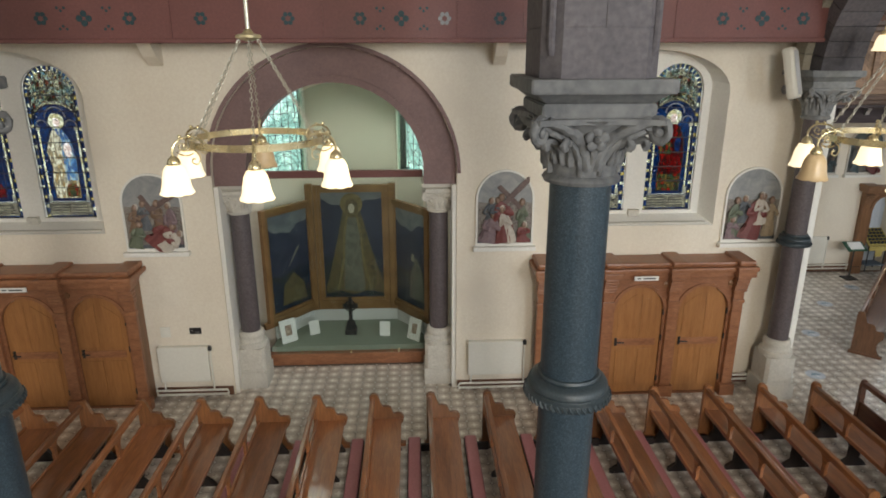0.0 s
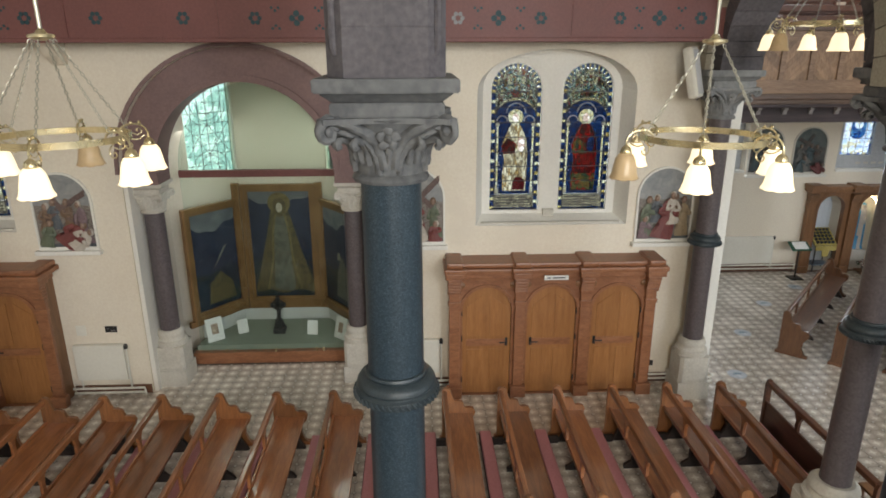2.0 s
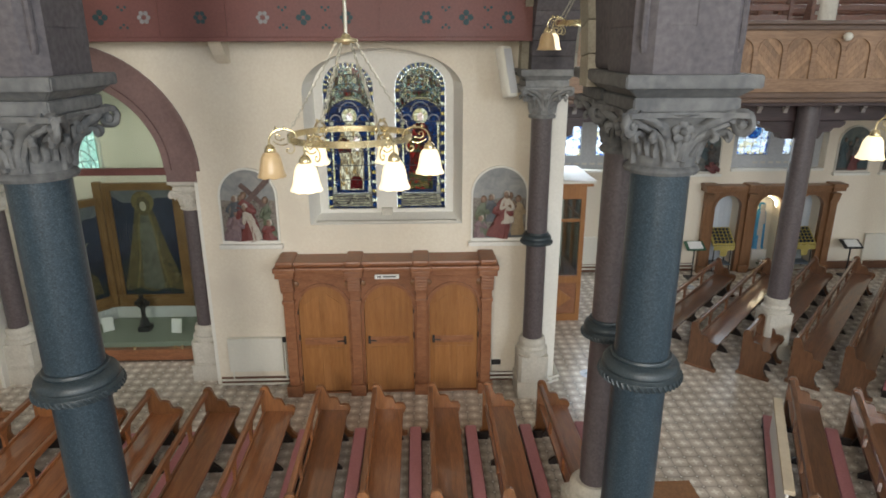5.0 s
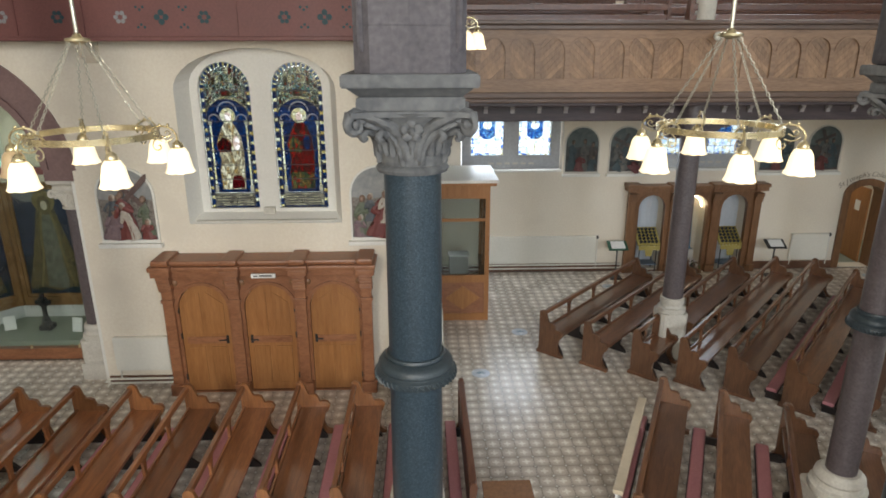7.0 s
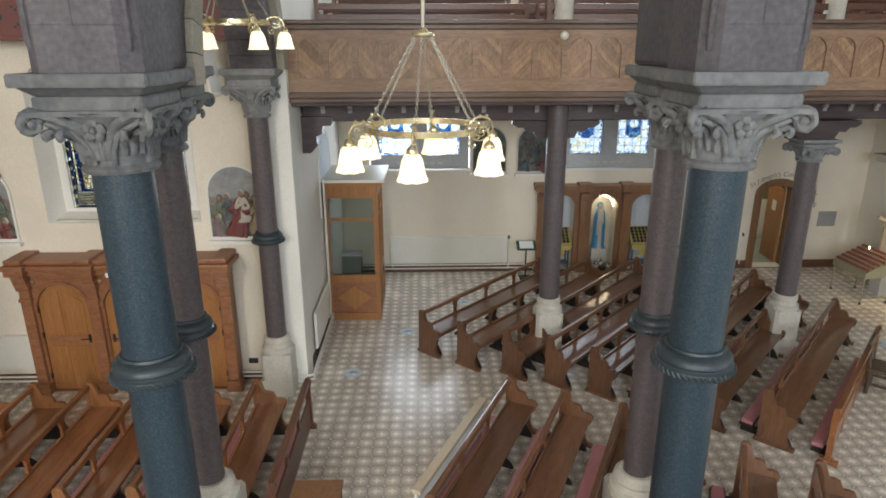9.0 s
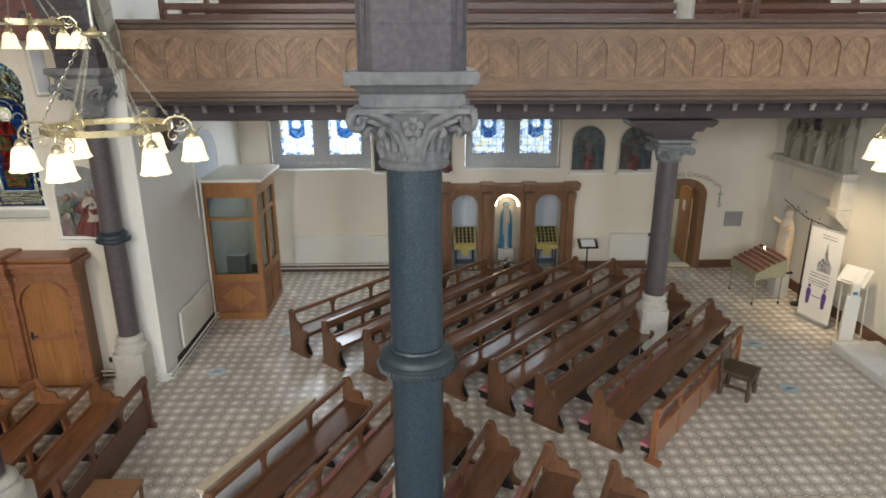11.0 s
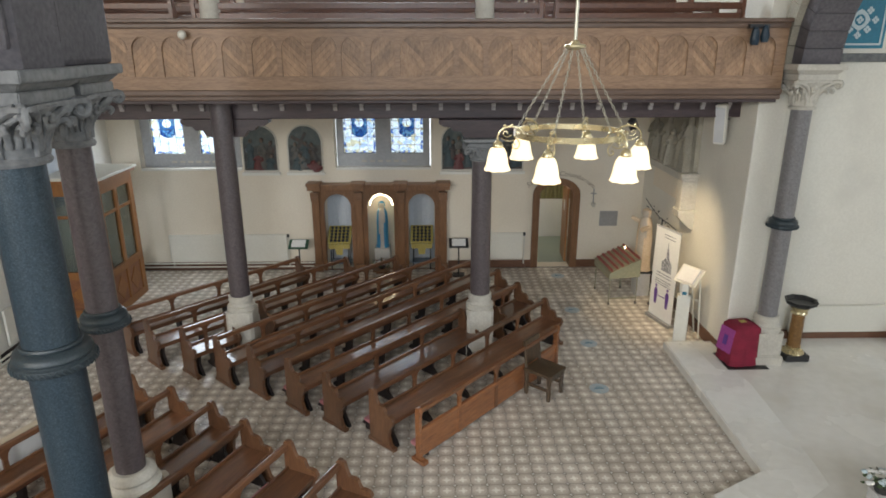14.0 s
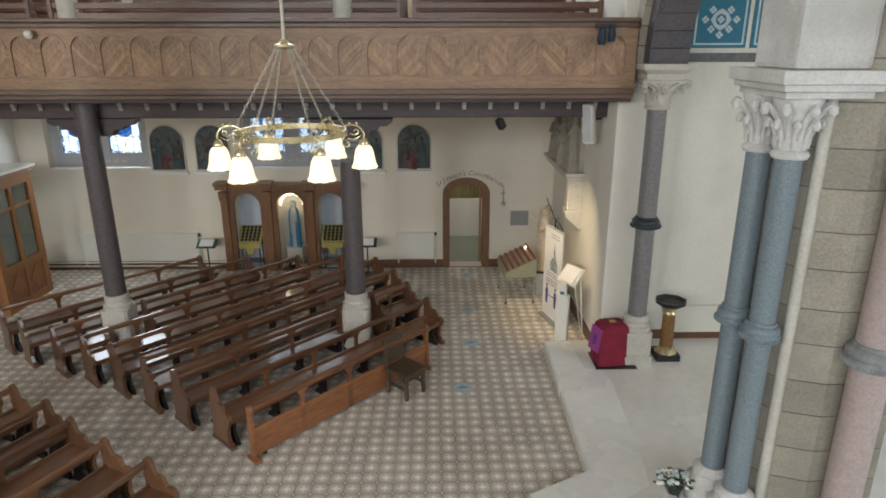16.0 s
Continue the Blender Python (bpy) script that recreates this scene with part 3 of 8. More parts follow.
solid("ceiling", abox(-9.3, 30.3, -9.3, 16.3, 10.5, 10.7), ROOF, "pale plastered church ceiling", "ceiling")
solid("wall_gallery_back", abox(XL, XR, 15.44, WB, 6.6, 7.3), PLASTER, "cream wall behind the gallery benches", "wall")

# window splays of the aisle wall, and the stone plate with two lancets


def lancet_outline(c, w, z0=3.03, zs=4.97):
    return [(c - w, z0), (c + w, z0)] + [(c + w * math.cos(math.pi * i / 14), zs + 0.39 * math.sin(math.pi * i / 14)) for i in range(15)]


def loft(bm, a, da, b, db):
    ra = [bm.verts.new((p[0], da, p[1])) for p in a]
    rb = [bm.verts.new((p[0], db, p[1])) for p in b]
    n = len(a)
    for i in range(n):
        bm.faces.new((ra[i], ra[(i + 1) % n], rb[(i + 1) % n], rb[i]))


def bars(bm, rows, y, h=0.012):
    for x0, x1, z in rows:
        box(bm, x0, x1, y - 0.004, y, z, z + h)


def stained_window(name, c, scheme):
    """A pair of stained lancets in a splayed, round-headed recess."""
    w = thing(name, "pair of stained glass lancets with robed shapes on deep blue", "window", "aisle windows", "structure")
    bm = B()
    f = win_front(c)
    inner = [(c + (p[0] - c) * 0.89, 2.98 + (p[1] - 2.86) * 0.965) for p in f]
    loft(bm, f, WA + 0.002, inner, WA + 0.36)
    part("window_splay", bm, PLASTER_WHITE, w)
    cs = (c - 0.565, c + 0.565)
    part("tracery", aprism([(c - 1.25, 2.8), (c + 1.25, 2.8), (c + 1.25, 5.75), (c - 1.25, 5.75)], "y", WA + 0.34, WA + 0.46,
                           [lancet_outline(q, 0.40) for q in cs]), PLASTER_WHITE, w)
    part("window_sill", abox(c - 1.13, c + 1.13, WA + 0.05, WA + 0.36, 2.84, 2.9, 0.01), STONE_PALE, w)
    bm = abox(c - 0.09, c + 0.09, WA + 0.26, WA + 0.34, 2.9, 3.06, 0.01)
    part("mullion_block", bm, STONE_PALE, w)
    y = WA + 0.40
    for k, q in enumerate(cs):
        sc = scheme[k]
        inner = [(q - 0.33, 3.06), (q + 0.33, 3.06)] + [(q + 0.33 * math.cos(math.pi * i / 14), 4.97 + 0.32 * math.sin(math.pi * i / 14)) for i in range(15)]
        def ring(u):
            """A point of the outer and of the inner edge of the border, u going round from the foot of one side to the other."""
            if u < 0.31:
                zz = 3.03 + 1.94 * u / 0.31
                return (q + 0.395, zz), (q + 0.33, max(3.06, zz))
            if u > 0.69:
                zz = 3.03 + 1.94 * (1 - u) / 0.31
                return (q - 0.395, zz), (q - 0.33, max(3.06, zz))
            t = math.pi * (u - 0.31) / 0.38
            return (q + 0.395 * math.cos(t), 4.97 + 0.39 * math.sin(t)), (q + 0.33 * math.cos(t), 4.97 + 0.32 * math.sin(t))

        pane = part("pane", aprism([(q - 0.395, 3.03), (q + 0.395, 3.03), (q + 0.33, 3.06), (q - 0.33, 3.06)], "y", y, y + 0.004), G_BLUE, w)
        sets = [B(), B(), B()]
        u, i = 0.0, 0
        while u < 0.999:
            v_ = min(1.0, u + (0.008 if i % 2 else 0.017))
            (oa, ia), (ob_, ib) = ring(u), ring(v_)
            prism(sets[0 if i % 2 == 0 else 1 + (i // 2) % 2], [oa, ob_, ib, ia], "y", y, y + 0.004)
            u, i = v_, i + 1
        for bmx, mt in zip(sets, (G_BLUE, G_HALO, BORDER_GLASS[1])):
            part("border", bmx, mt, pane)
        ft = [(q + 0.33 * math.cos(math.pi * i / 14), 4.52 + 0.27 * math.sin(math.pi * i / 14)) for i in range(15)]
        hal = [(q + 0.125 * math.cos(a), 4.535 + 0.125 * math.sin(a)) for a in [-1.07 + i * (2 * math.pi - 1.0) / 14 for i in range(15)]]
        face = [(q + 0.055 * math.cos(a * math.pi / 6), 4.52 + 0.07 * math.sin(a * math.pi / 6)) for a in range(12)]
        sil = [(q - 0.19, 3.34), (q + 0.19, 3.34), (q + 0.20, 3.62), (q + 0.21, 3.95), (q + 0.18, 4.2), (q + 0.11, 4.36)] + hal + [(q - 0.11, 4.36), (q - 0.22, 4.08), (q - 0.17, 3.85), (q - 0.20, 3.62)]
        shafts = [[(q + s * 0.285 - 0.015, 3.32), (q + s * 0.285 + 0.015, 3.32), (q + s * 0.285 + 0.015, 4.45), (q + s * 0.285 - 0.015, 4.45)] for s in (-1, 1)]
        part("field", aprism([(q - 0.33, 3.29), (q + 0.33, 3.29)] + ft, "y", y, y + 0.004, [sil] + shafts), G_BLUE, pane)
        for sh in shafts:
            part("side_shaft", aprism(sh, "y", y, y + 0.004), G_HALO, pane)
        top = [(q + 0.33 * math.cos(math.pi * i / 14), 4.97 + 0.32 * math.sin(math.pi * i / 14)) for i in range(15)]
        tints = [G_HALO, G_TOP, G_TOP, G_BLUE, G_RED, G_GREEN]
        plan = ("00000000000000", "12521255212521", "20202122120202", "32215022051223", "12021201102021")
        heaps = [B() for _ in tints]
        cuts = (0.0, 0.10, 0.30, 0.52, 0.78, 1.0)
        for j, row in enumerate(plan):
            for i in range(14):
                cell = [(ft[i2][0] + (top[i2][0] - ft[i2][0]) * c2, ft[i2][1] + (top[i2][1] - ft[i2][1]) * c2) for i2, c2 in ((i, cuts[j]), (i + 1, cuts[j]), (i + 1, cuts[j + 1]), (i, cuts[j + 1]))]
                mid = (sum(p[0] for p in cell) / 4, sum(p[1] for p in cell) / 4)
                prism(heaps[int(row[i])], [(mid[0] + (p[0] - mid[0]), mid[1] + (p[1] - mid[1])) for p in cell], "y", y, y + 0.004)
        for bmx, mt in zip(heaps, tints):
            part("canopy", bmx, mt, pane)
        bmx = B()
        for c2 in cuts[1:-1]:
            tube(bmx, [(ft[i2][0] + (top[i2][0] - ft[i2][0]) * c2, y - 0.002, ft[i2][1] + (top[i2][1] - ft[i2][1]) * c2) for i2 in range(15)], 0.005, 5)
        for i2 in range(1, 14):
            tube(bmx, [(ft[i2][0], y - 0.002, ft[i2][1]), (top[i2][0], y - 0.002, top[i2][1])], 0.0035, 5)
        tube(bmx, [(p[0], y - 0.002, p[1]) for p in ft], 0.007, 5)
        tube(bmx, [(p[0], y - 0.002, p[1]) for p in sil + sil[:1]], 0.005, 5)
        part("came", bmx, LEAD, pane)
        part("canopy_lead", aprism([(q + 0.33, 4.52)] + top + ft[::-1][:-1], "y", y + 0.006, y + 0.010), G_LINE, pane)
        part("inscription_panel", aprism([(q - 0.33, 3.06), (q + 0.33, 3.06), (q + 0.33, 3.285), (q - 0.33, 3.285)], "y", y, y + 0.004), G_TEXT, pane)
        bm = B()
        for r in range(4):
            bars(bm, [(q - 0.31, q - 0.05 + 0.02 * r, 3.09 + 0.045 * r), (q - 0.02 + 0.02 * r, q + 0.3 - 0.02 * r, 3.09 + 0.045 * r)], y - 0.002, 0.016)
        part("inscription", bm, LEAD, pane)
        mound = [(q - 0.03, 3.36), (q + 0.17, 3.36), (q + 0.18, 3.46), (q + 0.13, 3.57), (q + 0.02, 3.57), (q - 0.03, 3.48)]
        part("hem", aprism([(q - 0.19, 3.34), (q + 0.19, 3.34), (q + 0.20, 3.62), (q - 0.20, 3.62)], "y", y, y + 0.004, [mound]), sc[0] if sc[0] is G_WHITE else sc[3], pane)
        part("mound", aprism(mound, "y", y, y + 0.004), sc[2], pane)
        part("robe", aprism([(q - 0.20, 3.62), (q + 0.0, 3.62), (q + 0.01, 3.95), (q - 0.192, 3.95), (q - 0.17, 3.85)], "y", y, y + 0.004), sc[0], pane)
        part("sash", aprism([(q - 0.192, 3.95), (q + 0.01, 3.95), (q + 0.015, 4.12), (q - 0.11, 4.20), (q - 0.22, 4.08)], "y", y, y + 0.004), sc[3], pane)
        part("shoulder", aprism([(q + 0.015, 4.12), (q + 0.02, 4.28), (q - 0.06, 4.425), (q - 0.11, 4.36), (q - 0.22, 4.08), (q - 0.11, 4.20)], "y", y, y + 0.004), sc[0], pane)
        # small pale stars over the blue, pale blocks at the feet of the side shafts, a pale bar over the inscription
        srnd = random.Random(11 + k)
        bm = B()
        for j in range(46):
            xx, zz = q + srnd.uniform(-0.31, 0.31), srnd.uniform(3.36, 4.72)
            if abs(xx - q) < 0.235 and zz < 4.68:
                continue
            prism(bm, [(xx + 0.011 * math.cos(t * 1.257), zz + 0.011 * math.sin(t * 1.257)) for t in range(5)], "y", y - 0.006, y - 0.003)
        for sx in (-1, 1):
            box(bm, q + sx * 0.285 - 0.028, q + sx * 0.285 + 0.028, y - 0.006, y - 0.003, 3.30, 3.40)
            box(bm, q + sx * 0.285 - 0.03, q + sx * 0.285 + 0.03, y - 0.006, y - 0.003, 4.40, 4.46)
        box(bm, q - 0.33, q + 0.33, y - 0.006, y - 0.003, 3.262, 3.292)
        part("pale_glass", bm, G_STAR, pane)
        bm = B()
        for c0, rr_, z_ in ((-0.215, 0.085, 4.47), (0.0, 0.15, 4.60), (0.215, 0.085, 4.47)):
            tube(bm, [(q + c0 + rr_ * math.cos(math.pi * t / 10), y - 0.008, z_ + rr_ * math.sin(math.pi * t / 10)) for t in range(11)], 0.010, 6)
        part("trefoil_rib", bm, G_STAR, pane)
        held = [(q + 0.10 + 0.06 * math.cos(t * math.pi / 6), 4.10 + 0.12 * math.sin(t * math.pi / 6)) for t in range(12)]
        part("mantle", aprism([(q + 0.0, 3.62), (q + 0.20, 3.62), (q + 0.21, 3.95), (q + 0.18, 4.2), (q + 0.11, 4.36), (q + 0.06, 4.425), (q - 0.06, 4.425), (q + 0.02, 4.28), (q + 0.015, 4.12), (q + 0.01, 3.95)], "y", y, y + 0.004, [held]), sc[1], pane)
        part("bright_piece", aprism(held, "y", y, y + 0.004), sc[4], pane)
        part("halo", aprism(hal, "y", y, y + 0.004, [face]), G_HALO, pane)
        part("face", aprism(face, "y", y, y + 0.004), G_FACE, pane)
        bm = B()
        for i in range(8):
            z = 3.27 + i * 0.235
            box(bm, q - 0.395, q + 0.395, y - 0.022, y - 0.012, z, z + 0.012)
        for dx in (-0.325, 0.325):
            box(bm, q + dx - 0.005, q + dx + 0.005, y - 0.022, y - 0.012, 3.04, 4.97)
        part("lead", bm, LEAD, w)
    part("daylight_backdrop", abox(c - 1.2, c + 1.2, WA + 0.75, WA + 0.76, 2.6, 5.8), OUTSIDE_A, w)
    return w


stained_window("window_1", WINS[0][0], ((G_WHITE, G_WHITE, G_DARK, G_RED, G_FACE), (G_RED, G_RED, G_GREEN, G_GREEN, G_BLUE)))
stained_window("window_2", WINS[1][0], ((G_DARK, G_BLUE, G_DARK, G_BLUE, G_WHITE), (G_WHITE, G_ROBE_BLUE, G_GREEN, G_WHITE, G_FACE)))


def north_window(name, x0, x1, day):
    """A square-headed pair of pale lights with blue medallions, deep white reveals and a stone sill."""
    w = thing(name, "bright leaded window with pale quarries and blue medallions", "window", "windows under the gallery", "structure")
    y = WB + 0.22
    part("window_sill", abox(x0 - 0.02, x1 + 0.02, WB - 0.03, WB + 0.3, 2.60, 2.66, 0.01), PLASTER_WHITE, w)
    c = (x0 + x1) / 2
    fr = [(x0, 2.66), (x1, 2.66), (x1, 4.2), (x0, 4.2)]
    lights = [(c - 0.99, c - 0.19), (c + 0.19, c + 0.99)]
    part("window_frame", aprism(fr, "y", y - 0.02, y + 0.1, [[(a, 2.98), (b, 2.98), (b, 4.15), (a, 4.15)] for a, b in lights]), surface("grey_window_stone", (0.38, 0.39, 0.4), (0.48, 0.49, 0.5), 0.7), w)
    for a, b in lights:
        q = (a + b) / 2
        med = [(q - 0.19, 3.46), (q - 0.07, 3.38), (q + 0.07, 3.38), (q + 0.19, 3.46), (q + 0.19, 3.96), (q - 0.19, 3.96)]
        rou = [(q + 0.11 * math.cos(i * math.pi / 8), 3.73 + 0.11 * math.sin(i * math.pi / 8)) for i in range(16)]
        inn = [(a + 0.06, 3.04), (b - 0.06, 3.04), (b - 0.06, 4.1), (a + 0.06, 4.1)]
        pane = part("pane", aprism(inn, "y", y + 0.04, y + 0.044, [med]), G_PALE, w)
        part("border", aprism([(a, 2.98), (b, 2.98), (b, 4.15), (a, 4.15)], "y", y + 0.04, y + 0.044, [inn]), G_EDGE, pane)
        part("medallion", aprism(med, "y", y + 0.04, y + 0.044, [rou]), G_SKY, pane)
        part("roundel", aprism(rou, "y", y + 0.04, y + 0.044), G_PALE, pane)
        bm = B()
        for i in range(1, 6):
            box(bm, a, b, y + 0.012, y + 0.022, 2.98 + i * 0.2, 2.988 + i * 0.2)
        for i in range(1, 4):
            xx = a + (b - a) * i / 4
            box(bm, xx - 0.004, xx + 0.004, y + 0.012, y + 0.022, 2.98, 4.15)
        part("lead", bm, LEAD, w)
    bm = B()
    bars(bm, [(c - 0.55 + 0.2 * i, c - 0.42 + 0.2 * i, 2.76) for i in range(6)], y - 0.021, 0.05)
    part("inscription", bm, STONE_PALE, w)
    part("daylight_backdrop", abox(x0 - 0.6, x1 + 0.6, WB + 1.0, WB + 1.01, 1.2, 4.6), day, w)


north_window("window_3", 6.98, 9.42, OUTSIDE_B)
north_window("window_4", 11.78, 14.09, OUTSIDE_D)

# ---------------------------------------------------------------- columns


def curve_pts(pts, k=4):
    """Points of a smooth curve through the given ones."""
    p = [Vector(q) for q in pts]
    p = [2 * p[0] - p[1]] + p + [2 * p[-1] - p[-2]]
    out = []
    for i in range(1, len(p) - 2):
        for s in range(k):
            t = s / k
            out.append(0.5 * (2 * p[i] + (p[i + 1] - p[i - 1]) * t + (2 * p[i - 1] - 5 * p[i] + 4 * p[i + 1] - p[i + 2]) * t * t + (3 * p[i] - p[i - 1] - 3 * p[i + 1] + p[i + 2]) * t ** 3))
    return out + [p[-2]]


def capital(parent, r, z0, z1, half, stone, depth=None, yoff=0.0):
    """A carved capital from the neck at z0 to the top of its slab at z1."""
    h = z1 - z0
    zb = z0 + 0.655 * h
    bm = B()
    lathe(bm, [(r * 1.0, z0), (r * 1.18, z0), (r * 1.24, z0 + 0.03 * h + 0.005), (r * 1.18, z0 + 0.065 * h), (r * 1.07, z0 + 0.085 * h), (r * 1.1, z0 + 0.24 * h), (r * 1.24, z0 + 0.38 * h), (half * 0.70, z0 + 0.52 * h), (half * 0.84, zb - 0.02)], n=28)
    part("bell", bm, stone, parent, smooth=True)
    rv = min(r * 0.40, half * 0.24)
    bm = B()
    for i in range(4):
        a = math.pi / 4 + i * math.pi / 2
        ca, sa = math.cos(a), math.sin(a)
        cen = (half * 1.17, zb - rv * 1.0)
        # spiral volute at the corner, with a rounded boss
        pts = []
        for t in range(18):
            q = rv * (1 - t / 22)
            an = math.pi * 0.75 - t * 0.42
            pts.append(((cen[0] + q * math.cos(an)) * ca, (cen[0] + q * math.cos(an)) * sa, cen[1] + q * math.sin(an)))
        tube(bm, pts, rv * 0.33, 8)
        ball(bm, (cen[0] * ca, cen[0] * sa, cen[1]), rv * 0.42, 1, 1, 1, 10, 7)
        # sweeping bands from the middle of each face up to the volute
        for s in (-1, 1):
            for off, w in ((0.0, 0.17), (0.13, 0.11)):
                path = []
                for f, rr, zz in ((0.64, r * 1.10, 0.16), (0.56, r * 1.20, 0.34), (0.40, half * 0.72, 0.485), (0.22, half * 0.93, 0.575), (0.05, half * 1.08, 0.63)):
                    an = a + s * (f - off * 0.9)
                    path.append((rr * math.cos(an), rr * math.sin(an), z0 + (zz - off * 0.45) * h))
                tube(bm, curve_pts(path, 4), r * w, 8)
        # small turned leaf tip below the volute
        for f in (-0.24, 0.0, 0.24):
            an = a + f
            k = 0.94 if f == 0 else 0.84
            tube(bm, curve_pts([(r * 1.12 * math.cos(an), r * 1.12 * math.sin(an), z0 + 0.20 * h), (r * 1.3 * math.cos(an), r * 1.3 * math.sin(an), z0 + 0.36 * h), (half * k * math.cos(an), half * k * math.sin(an), z0 + 0.45 * h), (half * (k + 0.09) * math.cos(an), half * (k + 0.09) * math.sin(an), z0 + 0.41 * h), (half * (k + 0.04) * math.cos(an), half * (k + 0.04) * math.sin(an), z0 + 0.375 * h)], 4), r * 0.115, 8)
        # rosette on the face
        a2 = i * math.pi / 2
        fx, fy, fz = half * 0.72 * math.cos(a2), half * 0.72 * math.sin(a2), zb - 0.19 * h
        for t in range(5):
            an = t * 2 * math.pi / 5 + 0.3
            ball(bm, (fx - math.sin(a2) * r * 0.23 * math.cos(an), fy + math.cos(a2) * r * 0.23 * math.cos(an), fz + r * 0.23 * math.sin(an)), r * 0.16, 1 - 0.45 * abs(math.cos(a2)), 1 - 0.45 * abs(math.sin(a2)), 1, 9, 7)
        ball(bm, (fx * 1.06, fy * 1.06, fz), r * 0.13, 1, 1, 1, 8, 6)
        tube(bm, curve_pts([(r * 1.08 * math.cos(a2), r * 1.08 * math.sin(a2), z0 + 0.16 * h), (r * 1.2 * math.cos(a2), r * 1.2 * math.sin(a2), z0 + 0.30 * h), (fx * 0.95, fy * 0.95, fz - r * 0.1)], 4), r * 0.12, 8)
    for v in bm.verts:
        v.co += noise.noise_vector(v.co * 22) * r * 0.05 + noise.noise_vector(v.co * 60) * r * 0.02
    part("carved_leaves", bm, stone, parent, smooth=True)
    # thin hollow-sided slab tying the volutes together
    bm = B()
    edge = []
    for i in range(4):
        a = math.pi / 4 + i * math.pi / 2
        for f in (-0.06, 0.06):
            edge.append((half * 1.30 * math.cos(a + f), half * 1.30 * math.sin(a + f)))
        for t in range(1, 6):
            u = -0.5 + t / 6
            b_ = a + math.pi / 4
            q = half * (0.80 + 0.55 * abs(u) ** 2)
            edge.append((q * math.cos(b_) - half * 1.55 * u * math.sin(b_) * 1.0, q * math.sin(b_) + half * 1.55 * u * math.cos(b_)))
    prism(bm, edge, "z", zb - 0.055 * h, zb - 0.002)
    part("hollow_slab", bm, stone, parent)
    d = depth or half
    bm = B()
    d2 = d - half
    for w0, w1, h0, h1 in ((0.80, 0.80, 0.0, 0.13), (0.76, 0.93, 0.13, 0.22), (1.0, 1.0, 0.22, 0.345)):
        za, zc = zb + h0 * h, zb + h1 * h
        lo = [(sx * half * w0, sy * (half * w0 + d2) + yoff) for sx, sy in ((-1, -1), (1, -1), (1, 1), (-1, 1))]
        hi = [(sx * half * w1, sy * (half * w1 + d2) + yoff) for sx, sy in ((-1, -1), (1, -1), (1, 1), (-1, 1))]
        va, vb = [bm.verts.new((*q, za)) for q in lo], [bm.verts.new((*q, zc)) for q in hi]
        bm.faces.new(va[::-1])
        bm.faces.new(vb)
        for i in range(4):
            bm.faces.new((va[i], va[(i + 1) % 4], vb[(i + 1) % 4], vb[i]))
    bmesh.ops.bevel(bm, geom=list(bm.edges), offset=0.01, segments=2, affect="EDGES")
    part("abacus", bm, stone, parent)


def crocket_capital(parent, r, z0, z1, half, stone):
    """A slender bell with two tiers of hooked leaves under the slab."""
    h = z1 - z0
    bm = B()
    lathe(bm, [(r, z0), (r * 1.22, z0), (r * 1.34, z0 + 0.03), (r * 1.22, z0 + 0.06), (r * 1.02, z0 + 0.075), (r * 1.04, z0 + 0.40 * h), (r * 1.20, z0 + 0.60 * h), (r * 1.55, z0 + 0.82 * h), (half * 0.95, z0 + 0.94 * h), (half * 0.95, z1)], n=28)
    part("bell", bm, stone, parent, smooth=True)
    bm = B()
    for tier, (n, za, zc, out, rad) in enumerate(((8, 0.30, 0.86, half * 1.28, 0.040), (8, 0.16, 0.62, half * 0.98, 0.034))):
        for i in range(n):
            a = 2 * math.pi * (i + 0.5 * tier) / n
            ca, sa = math.cos(a), math.sin(a)
            pts = [(r * 1.03, z0 + za * h), (r * 1.16, z0 + (za + zc) / 2 * h), (out * 0.92, z0 + zc * h), (out * 1.06, z0 + (zc - 0.05) * h), (out * 1.0, z0 + (zc - 0.13) * h)]
            tube(bm, curve_pts([(q * ca, q * sa, z) for q, z in pts], 4), rad * 0.62, 7)
            ball(bm, (out * 1.0 * ca, out * 1.0 * sa, z0 + (zc - 0.06) * h), rad, 1, 1, 1.15, 9, 7)
    for v in bm.verts:
        v.co += noise.noise_vector(v.co * 40) * 0.006
    part("crocket_leaves", bm, stone, parent, smooth=True)


